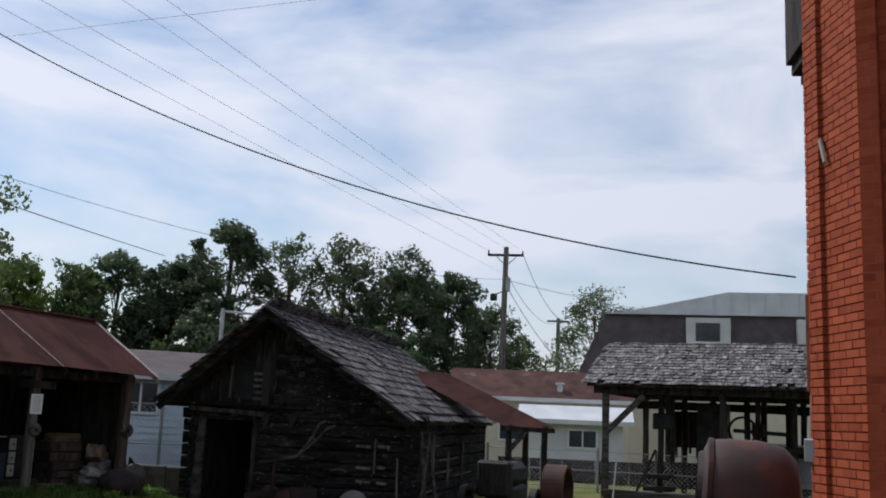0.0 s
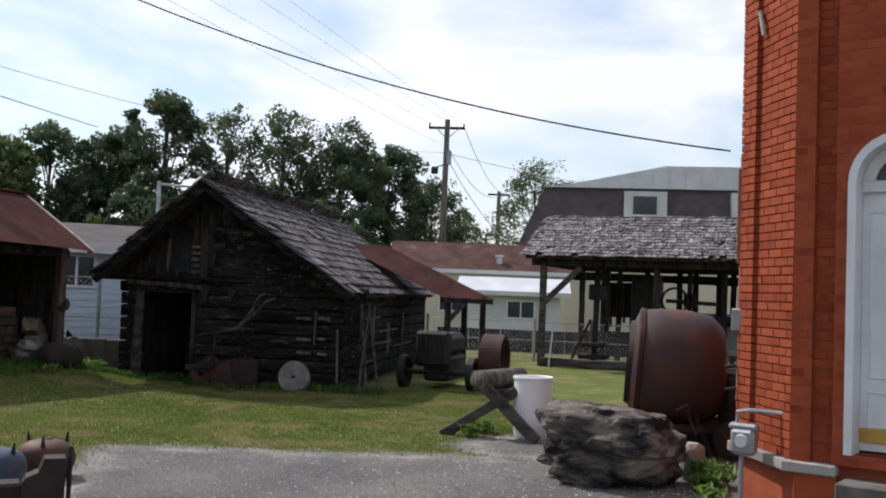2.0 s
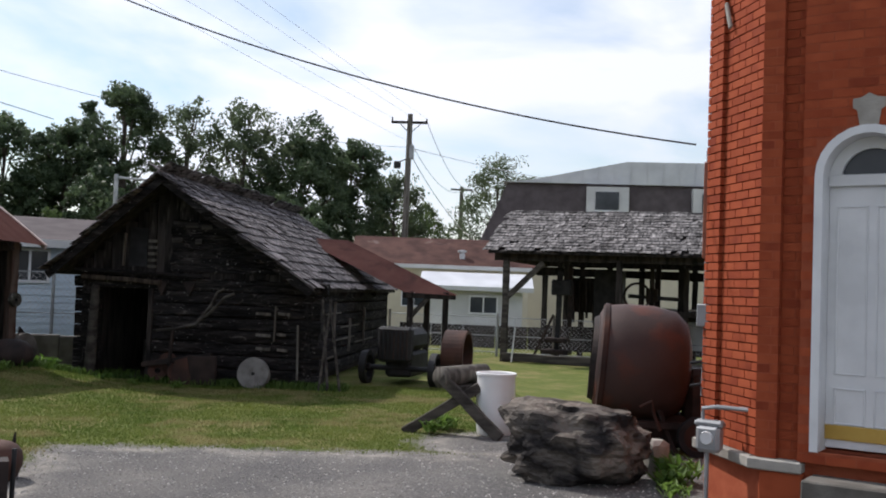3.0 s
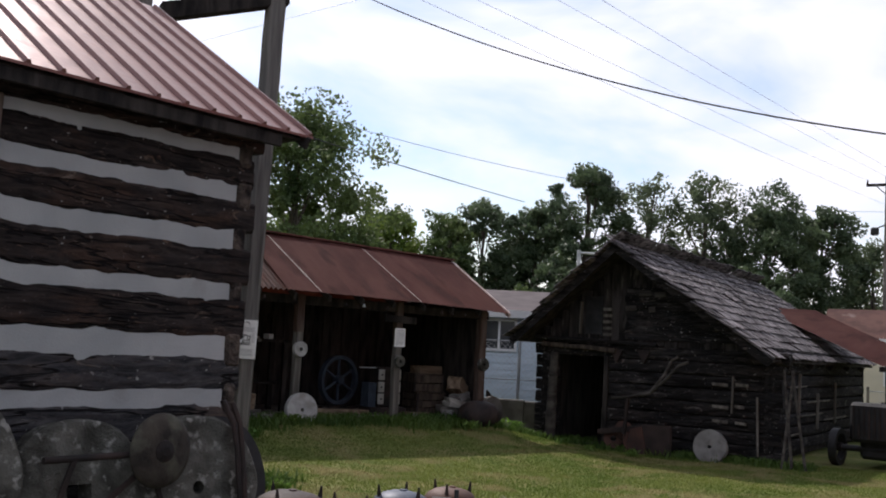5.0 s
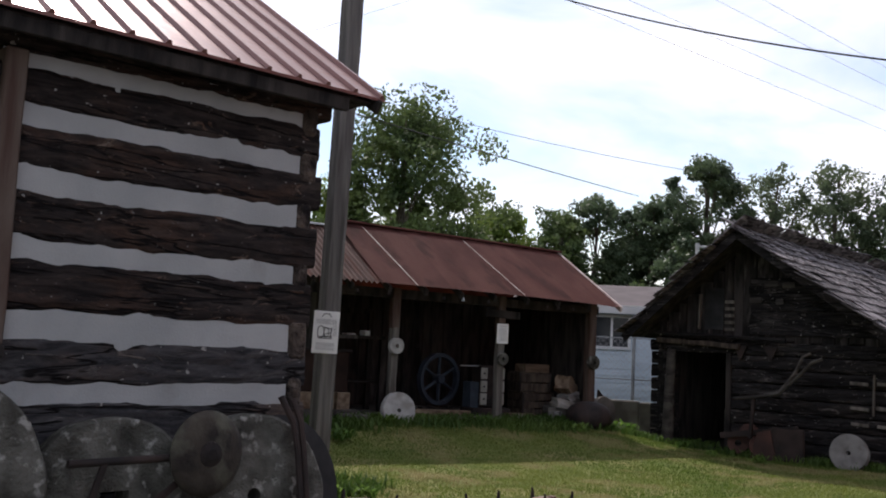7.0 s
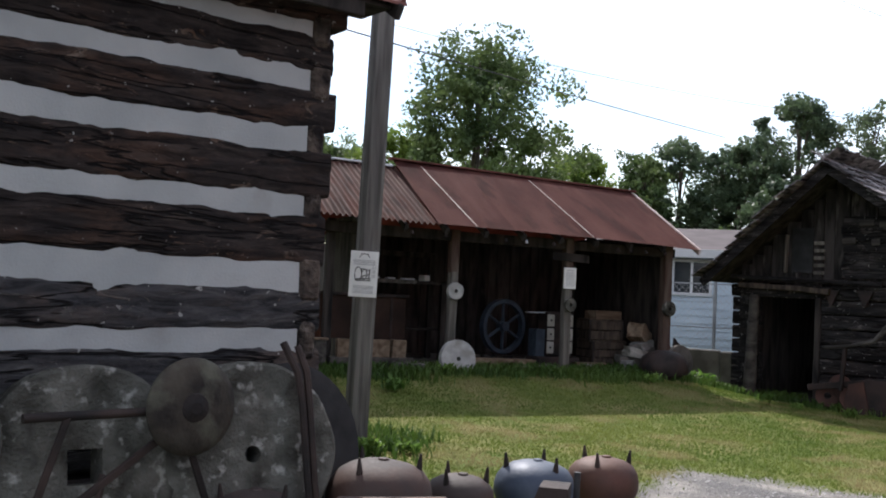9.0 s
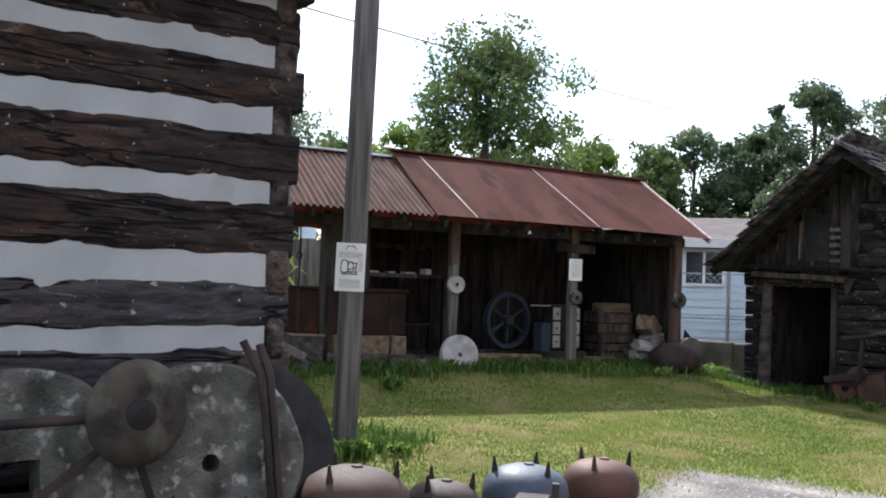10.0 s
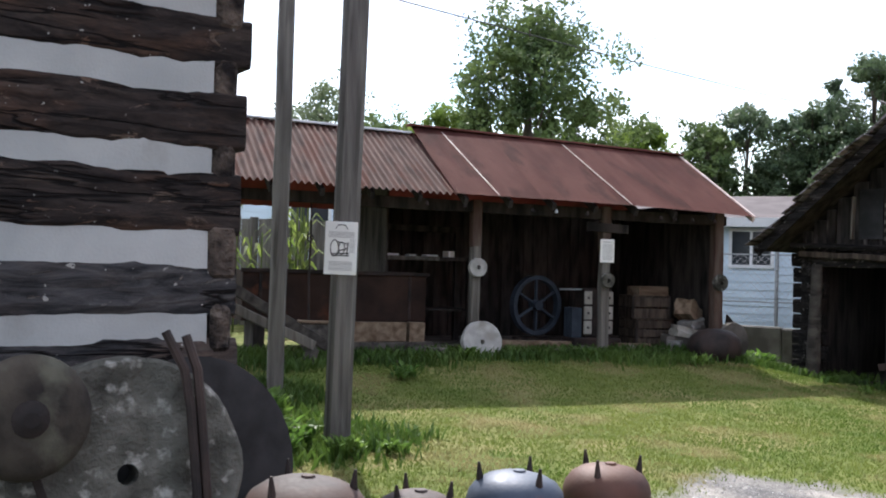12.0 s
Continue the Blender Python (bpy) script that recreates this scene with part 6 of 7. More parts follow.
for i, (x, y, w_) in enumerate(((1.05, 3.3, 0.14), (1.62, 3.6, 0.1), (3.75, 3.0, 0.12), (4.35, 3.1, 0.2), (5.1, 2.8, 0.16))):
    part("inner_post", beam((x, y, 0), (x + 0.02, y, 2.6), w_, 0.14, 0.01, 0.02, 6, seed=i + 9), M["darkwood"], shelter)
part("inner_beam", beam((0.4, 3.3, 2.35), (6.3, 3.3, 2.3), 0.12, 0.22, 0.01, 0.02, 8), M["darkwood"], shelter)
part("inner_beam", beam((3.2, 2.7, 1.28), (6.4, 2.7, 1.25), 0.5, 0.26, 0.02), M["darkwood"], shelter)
# filler: dark board and bars added to dim the bright wall behind
rack = thing("dark_filler_rack", SHEL @ Matrix.Translation((1.2, 3.2, 0)), "dark filler rack of hanging bars, added to darken the shelter's back", "rack")
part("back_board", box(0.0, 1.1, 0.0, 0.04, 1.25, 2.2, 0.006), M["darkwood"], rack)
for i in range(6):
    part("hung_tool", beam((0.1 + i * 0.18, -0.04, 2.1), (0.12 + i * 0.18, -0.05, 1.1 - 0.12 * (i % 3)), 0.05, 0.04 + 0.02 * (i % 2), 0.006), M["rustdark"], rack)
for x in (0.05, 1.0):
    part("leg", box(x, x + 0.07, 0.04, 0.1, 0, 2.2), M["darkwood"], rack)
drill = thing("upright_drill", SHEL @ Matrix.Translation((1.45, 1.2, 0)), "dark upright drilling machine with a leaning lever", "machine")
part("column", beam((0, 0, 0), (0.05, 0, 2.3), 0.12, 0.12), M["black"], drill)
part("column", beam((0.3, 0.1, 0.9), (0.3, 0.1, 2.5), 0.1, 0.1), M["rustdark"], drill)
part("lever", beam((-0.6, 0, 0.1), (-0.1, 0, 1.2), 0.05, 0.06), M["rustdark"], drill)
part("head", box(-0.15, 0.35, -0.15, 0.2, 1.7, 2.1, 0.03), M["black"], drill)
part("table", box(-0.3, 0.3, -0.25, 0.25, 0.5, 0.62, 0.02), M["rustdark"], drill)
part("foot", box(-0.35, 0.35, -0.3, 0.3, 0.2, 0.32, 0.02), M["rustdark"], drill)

# ---- small red-roofed lean-to behind the barn, and the tractor ----
lean = thing("lean_to", BARN @ Matrix.Translation((0, 0, 0)), "small lean-to with rusted red tin roof behind the barn", "lean-to")
g = bmesh.new()
binv = BARN.inverted()
v = [g.verts.new(binv @ Vector(c)) for c in ((2.62, 21.0, 1.62), (0.25, 24.1, 2.85), (-0.9, 22.6, 2.8), (1.4, 19.9, 1.66))]
g.faces.new(v)
bmesh.ops.solidify(g, geom=g.faces[:], thickness=0.03)
part("roof", g, M["rustroof"], lean)
for c in ((2.35, 20.9, 0), (1.55, 20.15, 0), (2.0, 21.4, 0)):
    p_ = binv @ Vector(c)
    part("post", beam(p_, p_ + Vector((0, 0, 1.68)), 0.12, 0.12, 0.01), M["darkwood"], lean)
part("header", beam(binv @ Vector((1.4, 20.0, 1.6)), binv @ Vector((2.55, 21.05, 1.58)), 0.1, 0.1), M["darkwood"], lean)
part("brace", beam(binv @ Vector((1.5, 20.1, 1.1)), binv @ Vector((1.95, 20.5, 1.58)), 0.06, 0.09), M["beam"], lean)
tractor = thing("old_tractor", Matrix.Translation((1.15, 17.7, 0)) @ pose(0, 0, 0, 0, 0, -20), "rusted old steel-wheeled tractor beside the barn", "tractor")
part("radiator", box(-0.32, 0.3, -0.1, 0.15, 0.42, 1.05, 0.05), M["black"], tractor)
for i in range(7):
    part("grille_bar", box(-0.26 + i * 0.08, -0.23 + i * 0.08, -0.12, -0.1, 0.48, 0.98), M["rustdark"], tractor)
part("hood", box(-0.25, 0.23, 0.15, 1.4, 0.6, 1.0, 0.1), M["black"], tractor)
part("engine", box(-0.24, 0.24, 0.16, 1.35, 0.14, 0.59, 0.05), M["black"], tractor)
part("axle", rod((-0.6, 0.2, 0.3), (0.75, 0.2, 0.3), 0.05), M["black"], tractor)
for x in (-0.6, 0.68):
    wh = part("front_wheel", moved(lathe([(0.22, -0.06), (0.3, -0.06), (0.3, 0.06), (0.22, 0.06), (0.22, -0.06)], 28), Matrix.Translation((x, 0.2, 0.3)) @ pose(0, 0, 0, 0, 90)), M["black"], tractor)
    part("hub", moved(lathe([(0, -0.08), (0.07, -0.08), (0.07, 0.08), (0, 0.08)], 14), Matrix.Translation((x, 0.2, 0.3)) @ pose(0, 0, 0, 0, 90)), M["rustdark"], wh)
big = part("rear_wheel", moved(lathe([(0.40, -0.2), (0.46, -0.2), (0.46, 0.2), (0.40, 0.2), (0.40, -0.2)], 36), Matrix.Translation((0.95, 0.75, 0.55)) @ pose(0, 0, 0, 0, 90)), M["rust"], tractor, "wide rusty steel wheel")
for i in range(8):
    a = math.pi * i / 4
    part("spoke", rod((0.95, 0.75, 0.55), (0.95, 0.75 + 0.42 * math.cos(a), 0.55 + 0.42 * math.sin(a)), 0.02, seg=6), M["rustdark"], big)
part("stay", beam((0.95, 0.75, 0.0), (0.95, 0.75, 0.12), 0.3, 0.3), M["rustdark"], tractor)

# ---- things at the barn front ----
def at_barn(x, out, z, *turn):
    return BARN @ Matrix.Translation((x, -out, z)) @ pose(0, 0, 0, *turn)


one("millstone", washer(0.27, 0.03, 0.12, 36, 0.012, 2), M["stonegrey"], at_barn(0.03, 0.32, 0.215, 80, 0, 4), "grey round millstone leaning on the barn wall", "millstone", "small millstones")
handles = thing("walking_plough", at_barn(-0.9, 0.3, 0.0), "old walking plough with curved wooden handles at the barn", "plough")
for dx, dy, dz in ((0.0, 0.0, 0.0), (0.28, 0.34, -0.07)):
    part("handle", tube([(-0.74, -0.16, 0.89), (-0.4, -0.16 - dy * 0.1, 0.93), (-0.06 + dx * 0.15, -0.16 - dy * 0.4, 1.03 + dz * 0.3), (0.17 + dx * 0.5, -0.16 - dy * 0.8, 1.32 + dz * 0.7), (0.28 + dx * 0.9, -0.16 - dy, 1.56 + dz), (0.40 + dx, -0.16 - dy, 1.62 + dz)], 0.024), M["beam"], handles)
part("upright", beam((-0.5, -0.16, 0.3), (-0.45, -0.16, 0.93), 0.06, 0.05), M["rustdark"], handles)
part("beam", beam((-1.0, -0.08, 0.3), (0.2, -0.08, 0.5), 0.07, 0.09), M["rustdark"], handles)
part("share", prism([(-0.5, 0.0), (-0.1, 0.0), (-0.2, 0.45), (-0.4, 0.4)], -0.14, -0.02), M["rust"], handles)
part("frame_plate", box(-0.2, 0.3, -0.12, -0.05, 0.0, 0.5, 0.02), M["rustdark"], handles)
for i, (x, z) in enumerate(((-1.5, 0.35), (-1.65, 0.2), (-1.3, 0.2))):
    one("gear", lathe([(0.05, -0.02), (0.16, -0.02), (0.16, 0.02), (0.05, 0.02), (0.05, -0.02)], 18), M["rust"], at_barn(x, 0.25 + 0.05 * i, z, 80, 0, i * 20), "rusty iron gear leaning at the barn door", "gear", "rusty gears")
ladder = thing("leaning_poles", at_barn(1.2, 0.25, 0.0), "weathered poles leaning on the barn corner", "poles")
for x0, x1 in ((0.1, -0.1), (0.3, 0.02), (-0.05, 0.05)):
    part("pole", rod((x0, -0.15, 0), (x1, 0.1, 1.5), 0.025, 0.02, 7), M["beam"], ladder)

# ---- fences and far buildings ----
def fence(a, b, n, h, label):
    a, b = Vector(a), Vector(b)
    t = thing("wire_fence", Matrix.Translation(a), label, "fence")
    for i in range(n + 1):
        p = (b - a) * (i / n)
        part("post", rod(p, p + Vector((0, 0, h + 0.05)), 0.035, seg=8), M["grey"] if i % 3 else M["greywood"], t)
    for f in (0.95, 0.5, 0.1):
        part("rail", rod(Vector((0, 0, h * f)), b - a + Vector((0, 0, h * f)), 0.012, seg=6), M["grey"], t)
    g = bmesh.new()
    ln = (b - a).length
    d = (b - a).normalized()
    s = 0.12
    for i in range(int(ln / s)):
        for k in (1, -1):
            p0 = d * (i * s) + Vector((0, 0, 0.05 if k > 0 else h * 0.95))
            p1 = d * min(ln, i * s + h * 0.9) + Vector((0, 0, h * 0.95 if k > 0 else 0.05))
            rod(p0, p1, 0.003, seg=3, bm=g)
    part("wire_mesh", g, M["wire"], t)
    return t


fence((1.5, 27.5, 0), (11.5, 23.8, 0), 7, 1.1, "grey wire mesh fence on posts behind the yard")
fence((-9.2, 20.6, 0.0), (-4.2, 22.0, 0.0), 3, 1.9, "tall wire fence beside the blue house")
rail_t = thing("low_wall", Matrix.Translation((2.0, 31, 0)) @ pose(0, 0, 0, 0, 0, -14), "low dark weathered board wall at the far edge of the lawn", "wall")
for i in range(14):
    part("board", box(i, i + 0.98, -0.03, 0.03, 0, 0.68, 0.006), M["darkwood"], rail_t)
boards = thing("board_fence", SHED @ Matrix.Translation((0, 5.6, 0)), "tall weathered grey board fence behind the corn", "fence")
for i in range(38):
    part("board", box(-4.8 + i * 0.15, -4.655 + i * 0.15, 0.012 * (i % 2), 0.02 + 0.012 * (i % 2), 0.0, 2.2 + 0.02 * math.sin(i * 2.7)), M["greywood"], boards)
for z in (0.6, 1.9):
    part("rail", box(-4.8, 0.9, 0.034, 0.08, z, z + 0.09), M["greywood"], boards)
curb = thing("retaining_wall", Matrix.Translation((-7.2, 19.6, 0)) @ pose(0, 0, 0, 0, 0, 8), "low brown concrete retaining wall between shed and barn", "wall")
for i in range(4):
    part("block", box(i, i + 0.99, -0.1, 0.1, 0, 0.62 - 0.02 * i, 0.02), M["concrete"], curb)


def house(name, m, wd, dp, h, roof_h, wallm, roofm, wins, label, over=0.3, clap=False):
    t = thing(name, m, label, "house")
    wall = part("wall", box(0, wd, 0, dp, 0, h), wallm, t)
    if clap:
        b = prism([(0, 0), (0.0, 0.15), (0.004, 0.15), (0.02, 0)], 0, wd)
        moved(b, pose(0, 0, 0, 0, 0, -90))
        me = link_mesh("siding_board", b, wallm, wall)
        me.location = (0, -0.001, 0.1)
        for i in range(1, int((h - 0.1) / 0.15)):
            share("siding_board", me.data, wall, Matrix.Translation((0, -0.001, 0.1 + i * 0.15)))
    g = prism([(-over, h), (dp + over, h), (dp / 2, h + roof_h)], 0, wd + 2 * over)
    rf = part("roof", moved(g, pose(0, 0, 0, 0, 0, 90) @ Matrix.Translation((0, -wd - over, 0)) ), roofm, t)
    part("fascia", box(-over, wd + over, -over - 0.03, -over, h - 0.12, h + 0.05), M["offwhite"], t)
    for (x0, x1, z0, z1) in wins:
        wn_ = part("window", box(x0, x1, -0.03, 0.02, z0, z1), M["glass"], t)
        f = bmesh.new()
        for a, b, c, d in ((x0 - 0.06, x1 + 0.06, z1, z1 + 0.06), (x0 - 0.06, x1 + 0.06, z0 - 0.06, z0), (x0 - 0.06, x0, z0, z1), (x1, x1 + 0.06, z0, z1), ((x0 + x1) / 2 - 0.025, (x0 + x1) / 2 + 0.025, z0, z1)):
            box(a, b, -0.06, 0.0, c, d, bm=f)
        part("frame", f, M["white"], wn_)
    return t


house("blue_house", Matrix.Translation((-13.5, 19.9, 0)) @ pose(0, 0, 0, 0, 0, 18), 9.5, 6, 2.45, 0.7, M["siding"], M["mansard"], [(6.95, 7.65, 1.62, 2.25), (4.0, 4.9, 1.5, 2.3), (1.0, 1.9, 1.5, 2.3)], "pale blue clapboard house with white-framed windows", clap=True)
house("white_house", SHED @ Matrix.Translation((-5.0, 9.2, 0)), 5.7, 4, 3.3, 0.9, M["siding"], M["mansard"], [(4.5, 5.3, 1.9, 2.75), (1.2, 2.1, 1.5, 2.6)], "pale clapboard house beyond the board fence", clap=True)
house("brown_roofed_house", Matrix.Translation((0.8, 43.5, 0)) @ pose(0, 0, 0, 0, 0, -6), 7.5, 5, 2.75, 1.35, M["tan"], M["brownroof"], [(2, 3, 1, 2)], "low tan house with a brown shingle roof", 0.4)
house("white_roofed_house", Matrix.Translation((3.5, 38.0, 0)) @ pose(0, 0, 0, 0, 0, -8), 3.6, 3, 1.85, 0.6, M["offwhite"], M["palemetal"], [(1.6, 2.6, 0.9, 1.5)], "low white house with a pale metal roof", 0.4)
part_vent = one("roof_vent", lathe([(0, 0), (0.12, 0), (0.12, 0.5), (0.2, 0.52), (0.2, 0.6), (0, 0.62)], 12), M["palemetal"], Matrix.Translation((5.4, 43.5, 2.9)), "pale metal roof vent pipe", "vent")
# mansard building
MB = Matrix.Translation((7.3, 49.6, 0)) @ pose(0, 0, 0, 0, 0, -13)
mb = thing("mansard_building", MB, "tan building with dark mansard roof, dormers, pale metal top", "building")
part("wall", box(0.3, 20, 0.3, 14, 0, 4.3), M["tan"], mb)
g = bmesh.new()
lo = [g.verts.new(c) for c in ((-0.3, -0.3, 4.2), (21, -0.3, 4.2), (21, 14, 4.2), (-0.3, 14, 4.2))]
hi = [g.verts.new(c) for c in ((1.0, 0.5, 7.35), (20, 0.5, 7.35), (20, 13, 7.35), (1.0, 13, 7.35))]
g.faces.new(lo[::-1])
g.faces.new(hi)
for i in range(4):
    g.faces.new((lo[i], lo[(i + 1) % 4], hi[(i + 1) % 4], hi[i]))
part("mansard", g, M["mansard"], mb)
g = prism([(0.8, 7.35), (2.2, 7.5), (7.0, 8.5), (20, 8.5), (20.3, 7.35)], 0.3, 12)
tr_ = part("top_roof", g, M["palemetal"], mb)
for i in range(22):
    part("roof_seam", beam((1.6 + i * 0.8, 0.27, 7.4), (1.6 + i * 0.8, 0.27, min(8.45, 7.5 + max(0, 1.6 + i * 0.8 - 2.2) * 0.208)), 0.04, 0.05, 0), M["palemetal"], tr_)
for x in (5.0, 10.2, 15.4):
    d_ = part("dormer", box(x, x + 2.1, -0.25, 1.5, 4.6, 7.15), M["offwhite"], mb)
    part("pane", box(x + 0.45, x + 1.6, -0.30, -0.26, 5.0, 6.9), M["glass"], d_)
    part("frame", box(x + 0.4, x + 1.65, -0.33, -0.30, 5.9, 5.98), M["white"], d_)

# ---- utility poles and wires ----
up = thing("utility_pole", Matrix.Translation((3.15, 49.9, 0)), "wooden utility pole with a crossarm and transformer", "utility pole")
part("mast", rod((0, 0, 0), (0.1, 0, 10.6), 0.19, 0.13, 14), M["greywood"], up)
part("crossarm", beam((-0.85, 0, 10.15), (1.0, 0, 10.2), 0.1, 0.13), M["darkwood"], up)
for x in (-0.8, 0.95, 0.1):
    part("insulator", rod((x, 0, 10.2), (x, 0, 10.42), 0.05, 0.03, 8), M["rustdark"], up)
for x in (-0.45, 0.65):
    part("arm_brace", beam((0.1, -0.08, 9.6), (x, -0.08, 10.12), 0.03, 0.05, 0), M["grey"], up)
part("cabinet", box(0.1, 0.35, -0.15, 0.15, 8.3, 9.0, 0.02), M["grey"], up)
part("lamp_head", box(-0.65, -0.3, -0.2, 0.2, 7.8, 8.15, 0.05), M["black"], up)
part("lamp_arm", rod((0, 0, 8.3), (-0.45, 0, 8.1), 0.03), M["black"], up)
up2 = thing("utility_pole", Matrix.Translation((9.5, 79.5, 0)), "distant wooden utility pole with a crossarm", "utility pole")
part("mast", rod((0, 0, 0), (0, 0, 10.1), 0.2, 0.15, 10), M["greywood"], up2)
part("crossarm", beam((-0.9, 0, 9.9), (0.9, 0, 9.9), 0.1, 0.14), M["darkwood"], up2)
mast = thing("steel_mast", Matrix.Translation((-7.3, 33, 0)), "grey steel post with an arm among the trees", "mast")
part("post", rod((0, 0, 0), (0, 0, 5.1), 0.07, seg=8), M["grey"], mast)
part("arm", rod((0, 0, 5.0), (2.2, 0, 4.9), 0.04, seg=8), M["grey"], mast)


def hang(name, a, b, sag, r, material, label, n=40):
    a, b = Vector(a), Vector(b)
    pts = [a.lerp(b, i / n) - Vector((0, 0, sag * 4 * (i / n) * (1 - i / n))) for i in range(n + 1)]
    ob = one(name, tube(pts, r, None, 6), material, Matrix.Identity(4), label, "cable", "overhead wires")
    return smooth(ob)


hang("service_cable", (3.305, 8.765, 3.14), (-7.87, 12.29, 7.67), 0.75, 0.0085, M["cable"], "black twisted service cable running to the tower")
hang("overhead_wire", (4.1, 49.9, 10.4), (-15.7, -5.3, 11.5), 0.25, 0.0055, M["wire"], "thin overhead power wire")
hang("overhead_wire", (3.25, 49.9, 10.5), (-16.7, -5.6, 11.2), 0.25, 0.0055, M["wire"], "thin overhead power wire")
hang("overhead_wire", (2.3, 49.9, 10.4), (-19.0, -6.6, 10.8), 0.25, 0.0055, M["wire"], "thin overhead power wire")
hang("overhead_wire", (3.15, 49.8, 9.2), (-20.5, -7.3, 10.9), 0.25, 0.0055, M["wire"], "thin overhead power wire")
hang("overhead_wire", (-18.3, 26.5, 9.7), (3.2, 49.9, 8.9), 1.1, 0.009, M["cable"], "dark overhead wire before the trees")
hang("overhead_wire", (3.2, 49.9, 8.9), (26.0, 64.0, 8.6), 0.6, 0.016, M["wire"], "thin overhead wire over the roofs")
hang("overhead_wire", (-13.0, 6.0, 6.1), (-12.4, 43.4, 8.4), 0.1, 0.016, M["cable"], "dark wire running over the shed to the trees")
hang("overhead_wire", (3.2, 49.9, 9.4), (9.5, 79.5, 9.8), 1.0, 0.02, M["wire"], "thin overhead wire between poles")
hang("overhead_wire", (4.1, 49.9, 10.3), (10.3, 79.5, 10.0), 1.0, 0.02, M["wire"], "thin overhead wire between poles")
hang("overhead_wire", (3.3, 49.9, 8.6), (9.4, 60.0, 4.0), 0.8, 0.02, M["wire"], "thin drop wire to the houses")
hang("overhead_wire", (-22.0, 18.5, 6.6), (14.0, 25.9, 16.2), 0.0, 0.005, M["wire"], "thin wire high over the yard")

# ---- trees ----


def tree(name, at, height, spread_, material, label, seed, base=0.22, leaves=4200, leaf=0.22, blobs=54, gap=0.0, lean=0.0):
    """A trunk with limbs that reach into clumps; the crown is many small leaves round the clumps, uneven and open."""
    r = random.Random(seed)
    rs_ = np.random.RandomState(seed)
    t = thing(name, Matrix.Translation((at[0], at[1], 0)), label, "tree")
    wood = bmesh.new()
    top = Vector((lean, 0, height * 0.86))
    tube([(0, 0, -0.2), (lean * 0.2, 0.05, height * 0.3), (lean * 0.6, -0.1, height * 0.6), top], height * 0.012, wood, 8)
    for v in wood.verts:
        k = 1 + 1.3 * (1 - min(1, max(0, v.co.z / height)))
        v.co.x, v.co.y = v.co.x * k if abs(v.co.x) < 0.4 else v.co.x, v.co.y * k if abs(v.co.y) < 0.4 else v.co.y
    centres = []
    for i in range(blobs):
        f = (i + 0.5) / blobs
        z = height * (base + (0.97 - base) * f)
        rad = spread_ * 1.18 * min(1.0, 0.72 + 0.9 * f) * math.sqrt(max(0.03, 1 - f ** 2.6)) * r.uniform(0.45, 1.0)
        a = i * 2.4 + r.uniform(-0.5, 0.5)
        c = Vector((lean * f + rad * math.cos(a), rad * math.sin(a), z + r.uniform(-0.3, 0.3)))
        centres.append((c, spread_ * r.uniform(0.24, 0.5)))
        if i % 2 == 0:
            h0 = Vector((lean * f * 0.7, 0, z * 0.72))
            tube([h0, h0.lerp(c, 0.5) + Vector((0, 0, 0.2)), c], height * 0.0035, wood, 5)
    part("trunk", wood, M["bark"], t)
    twigs = 7
    per = int(leaves * 5.2) // (blobs * twigs)
    P = []
    for c, s in centres:
        for _ in range(twigs):
            o = rs_.normal(size=3)
            o /= np.linalg.norm(o)
            o[2] = o[2] * 0.8 + 0.25
            cc = np.array(c) + o * s * rs_.uniform(0.3, 0.85)
            d = rs_.normal(size=(per, 3))
            d /= np.linalg.norm(d, axis=1)[:, None]
            P.append(cc + d * np.array((1, 1, 0.8)) * s * rs_.uniform(0.36, 0.6) * rs_.uniform(0.1, 1.0, size=(per, 1)) ** 0.5)
    P = np.concatenate(P)
    if gap:
        keep = rs_.uniform(size=len(P)) > gap
        P = P[keep]
    n = len(P)
    u = rs_.normal(size=(n, 3))
    u /= np.linalg.norm(u, axis=1)[:, None]
    w_ = rs_.normal(size=(n, 3))
    w_ -= (w_ * u).sum(1)[:, None] * u
    w_ /= np.linalg.norm(w_, axis=1)[:, None]
    s = (leaf * 0.78 * rs_.uniform(0.5, 1.3, size=n))[:, None]
    V = np.stack([P - u * s * 0.6, P + w_ * s * 0.36, P + u * s * 0.6, P - w_ * s * 0.36], 1).reshape(-1, 3)
    F_ = np.arange(4 * n).reshape(-1, 4)
    me_ = bpy.data.meshes.new("crown")
    me_.from_pydata(V.tolist(), [], F_.tolist())
    me_.materials.append(material)
    cr = new("crown", me_)
    cr.parent = t
    return t


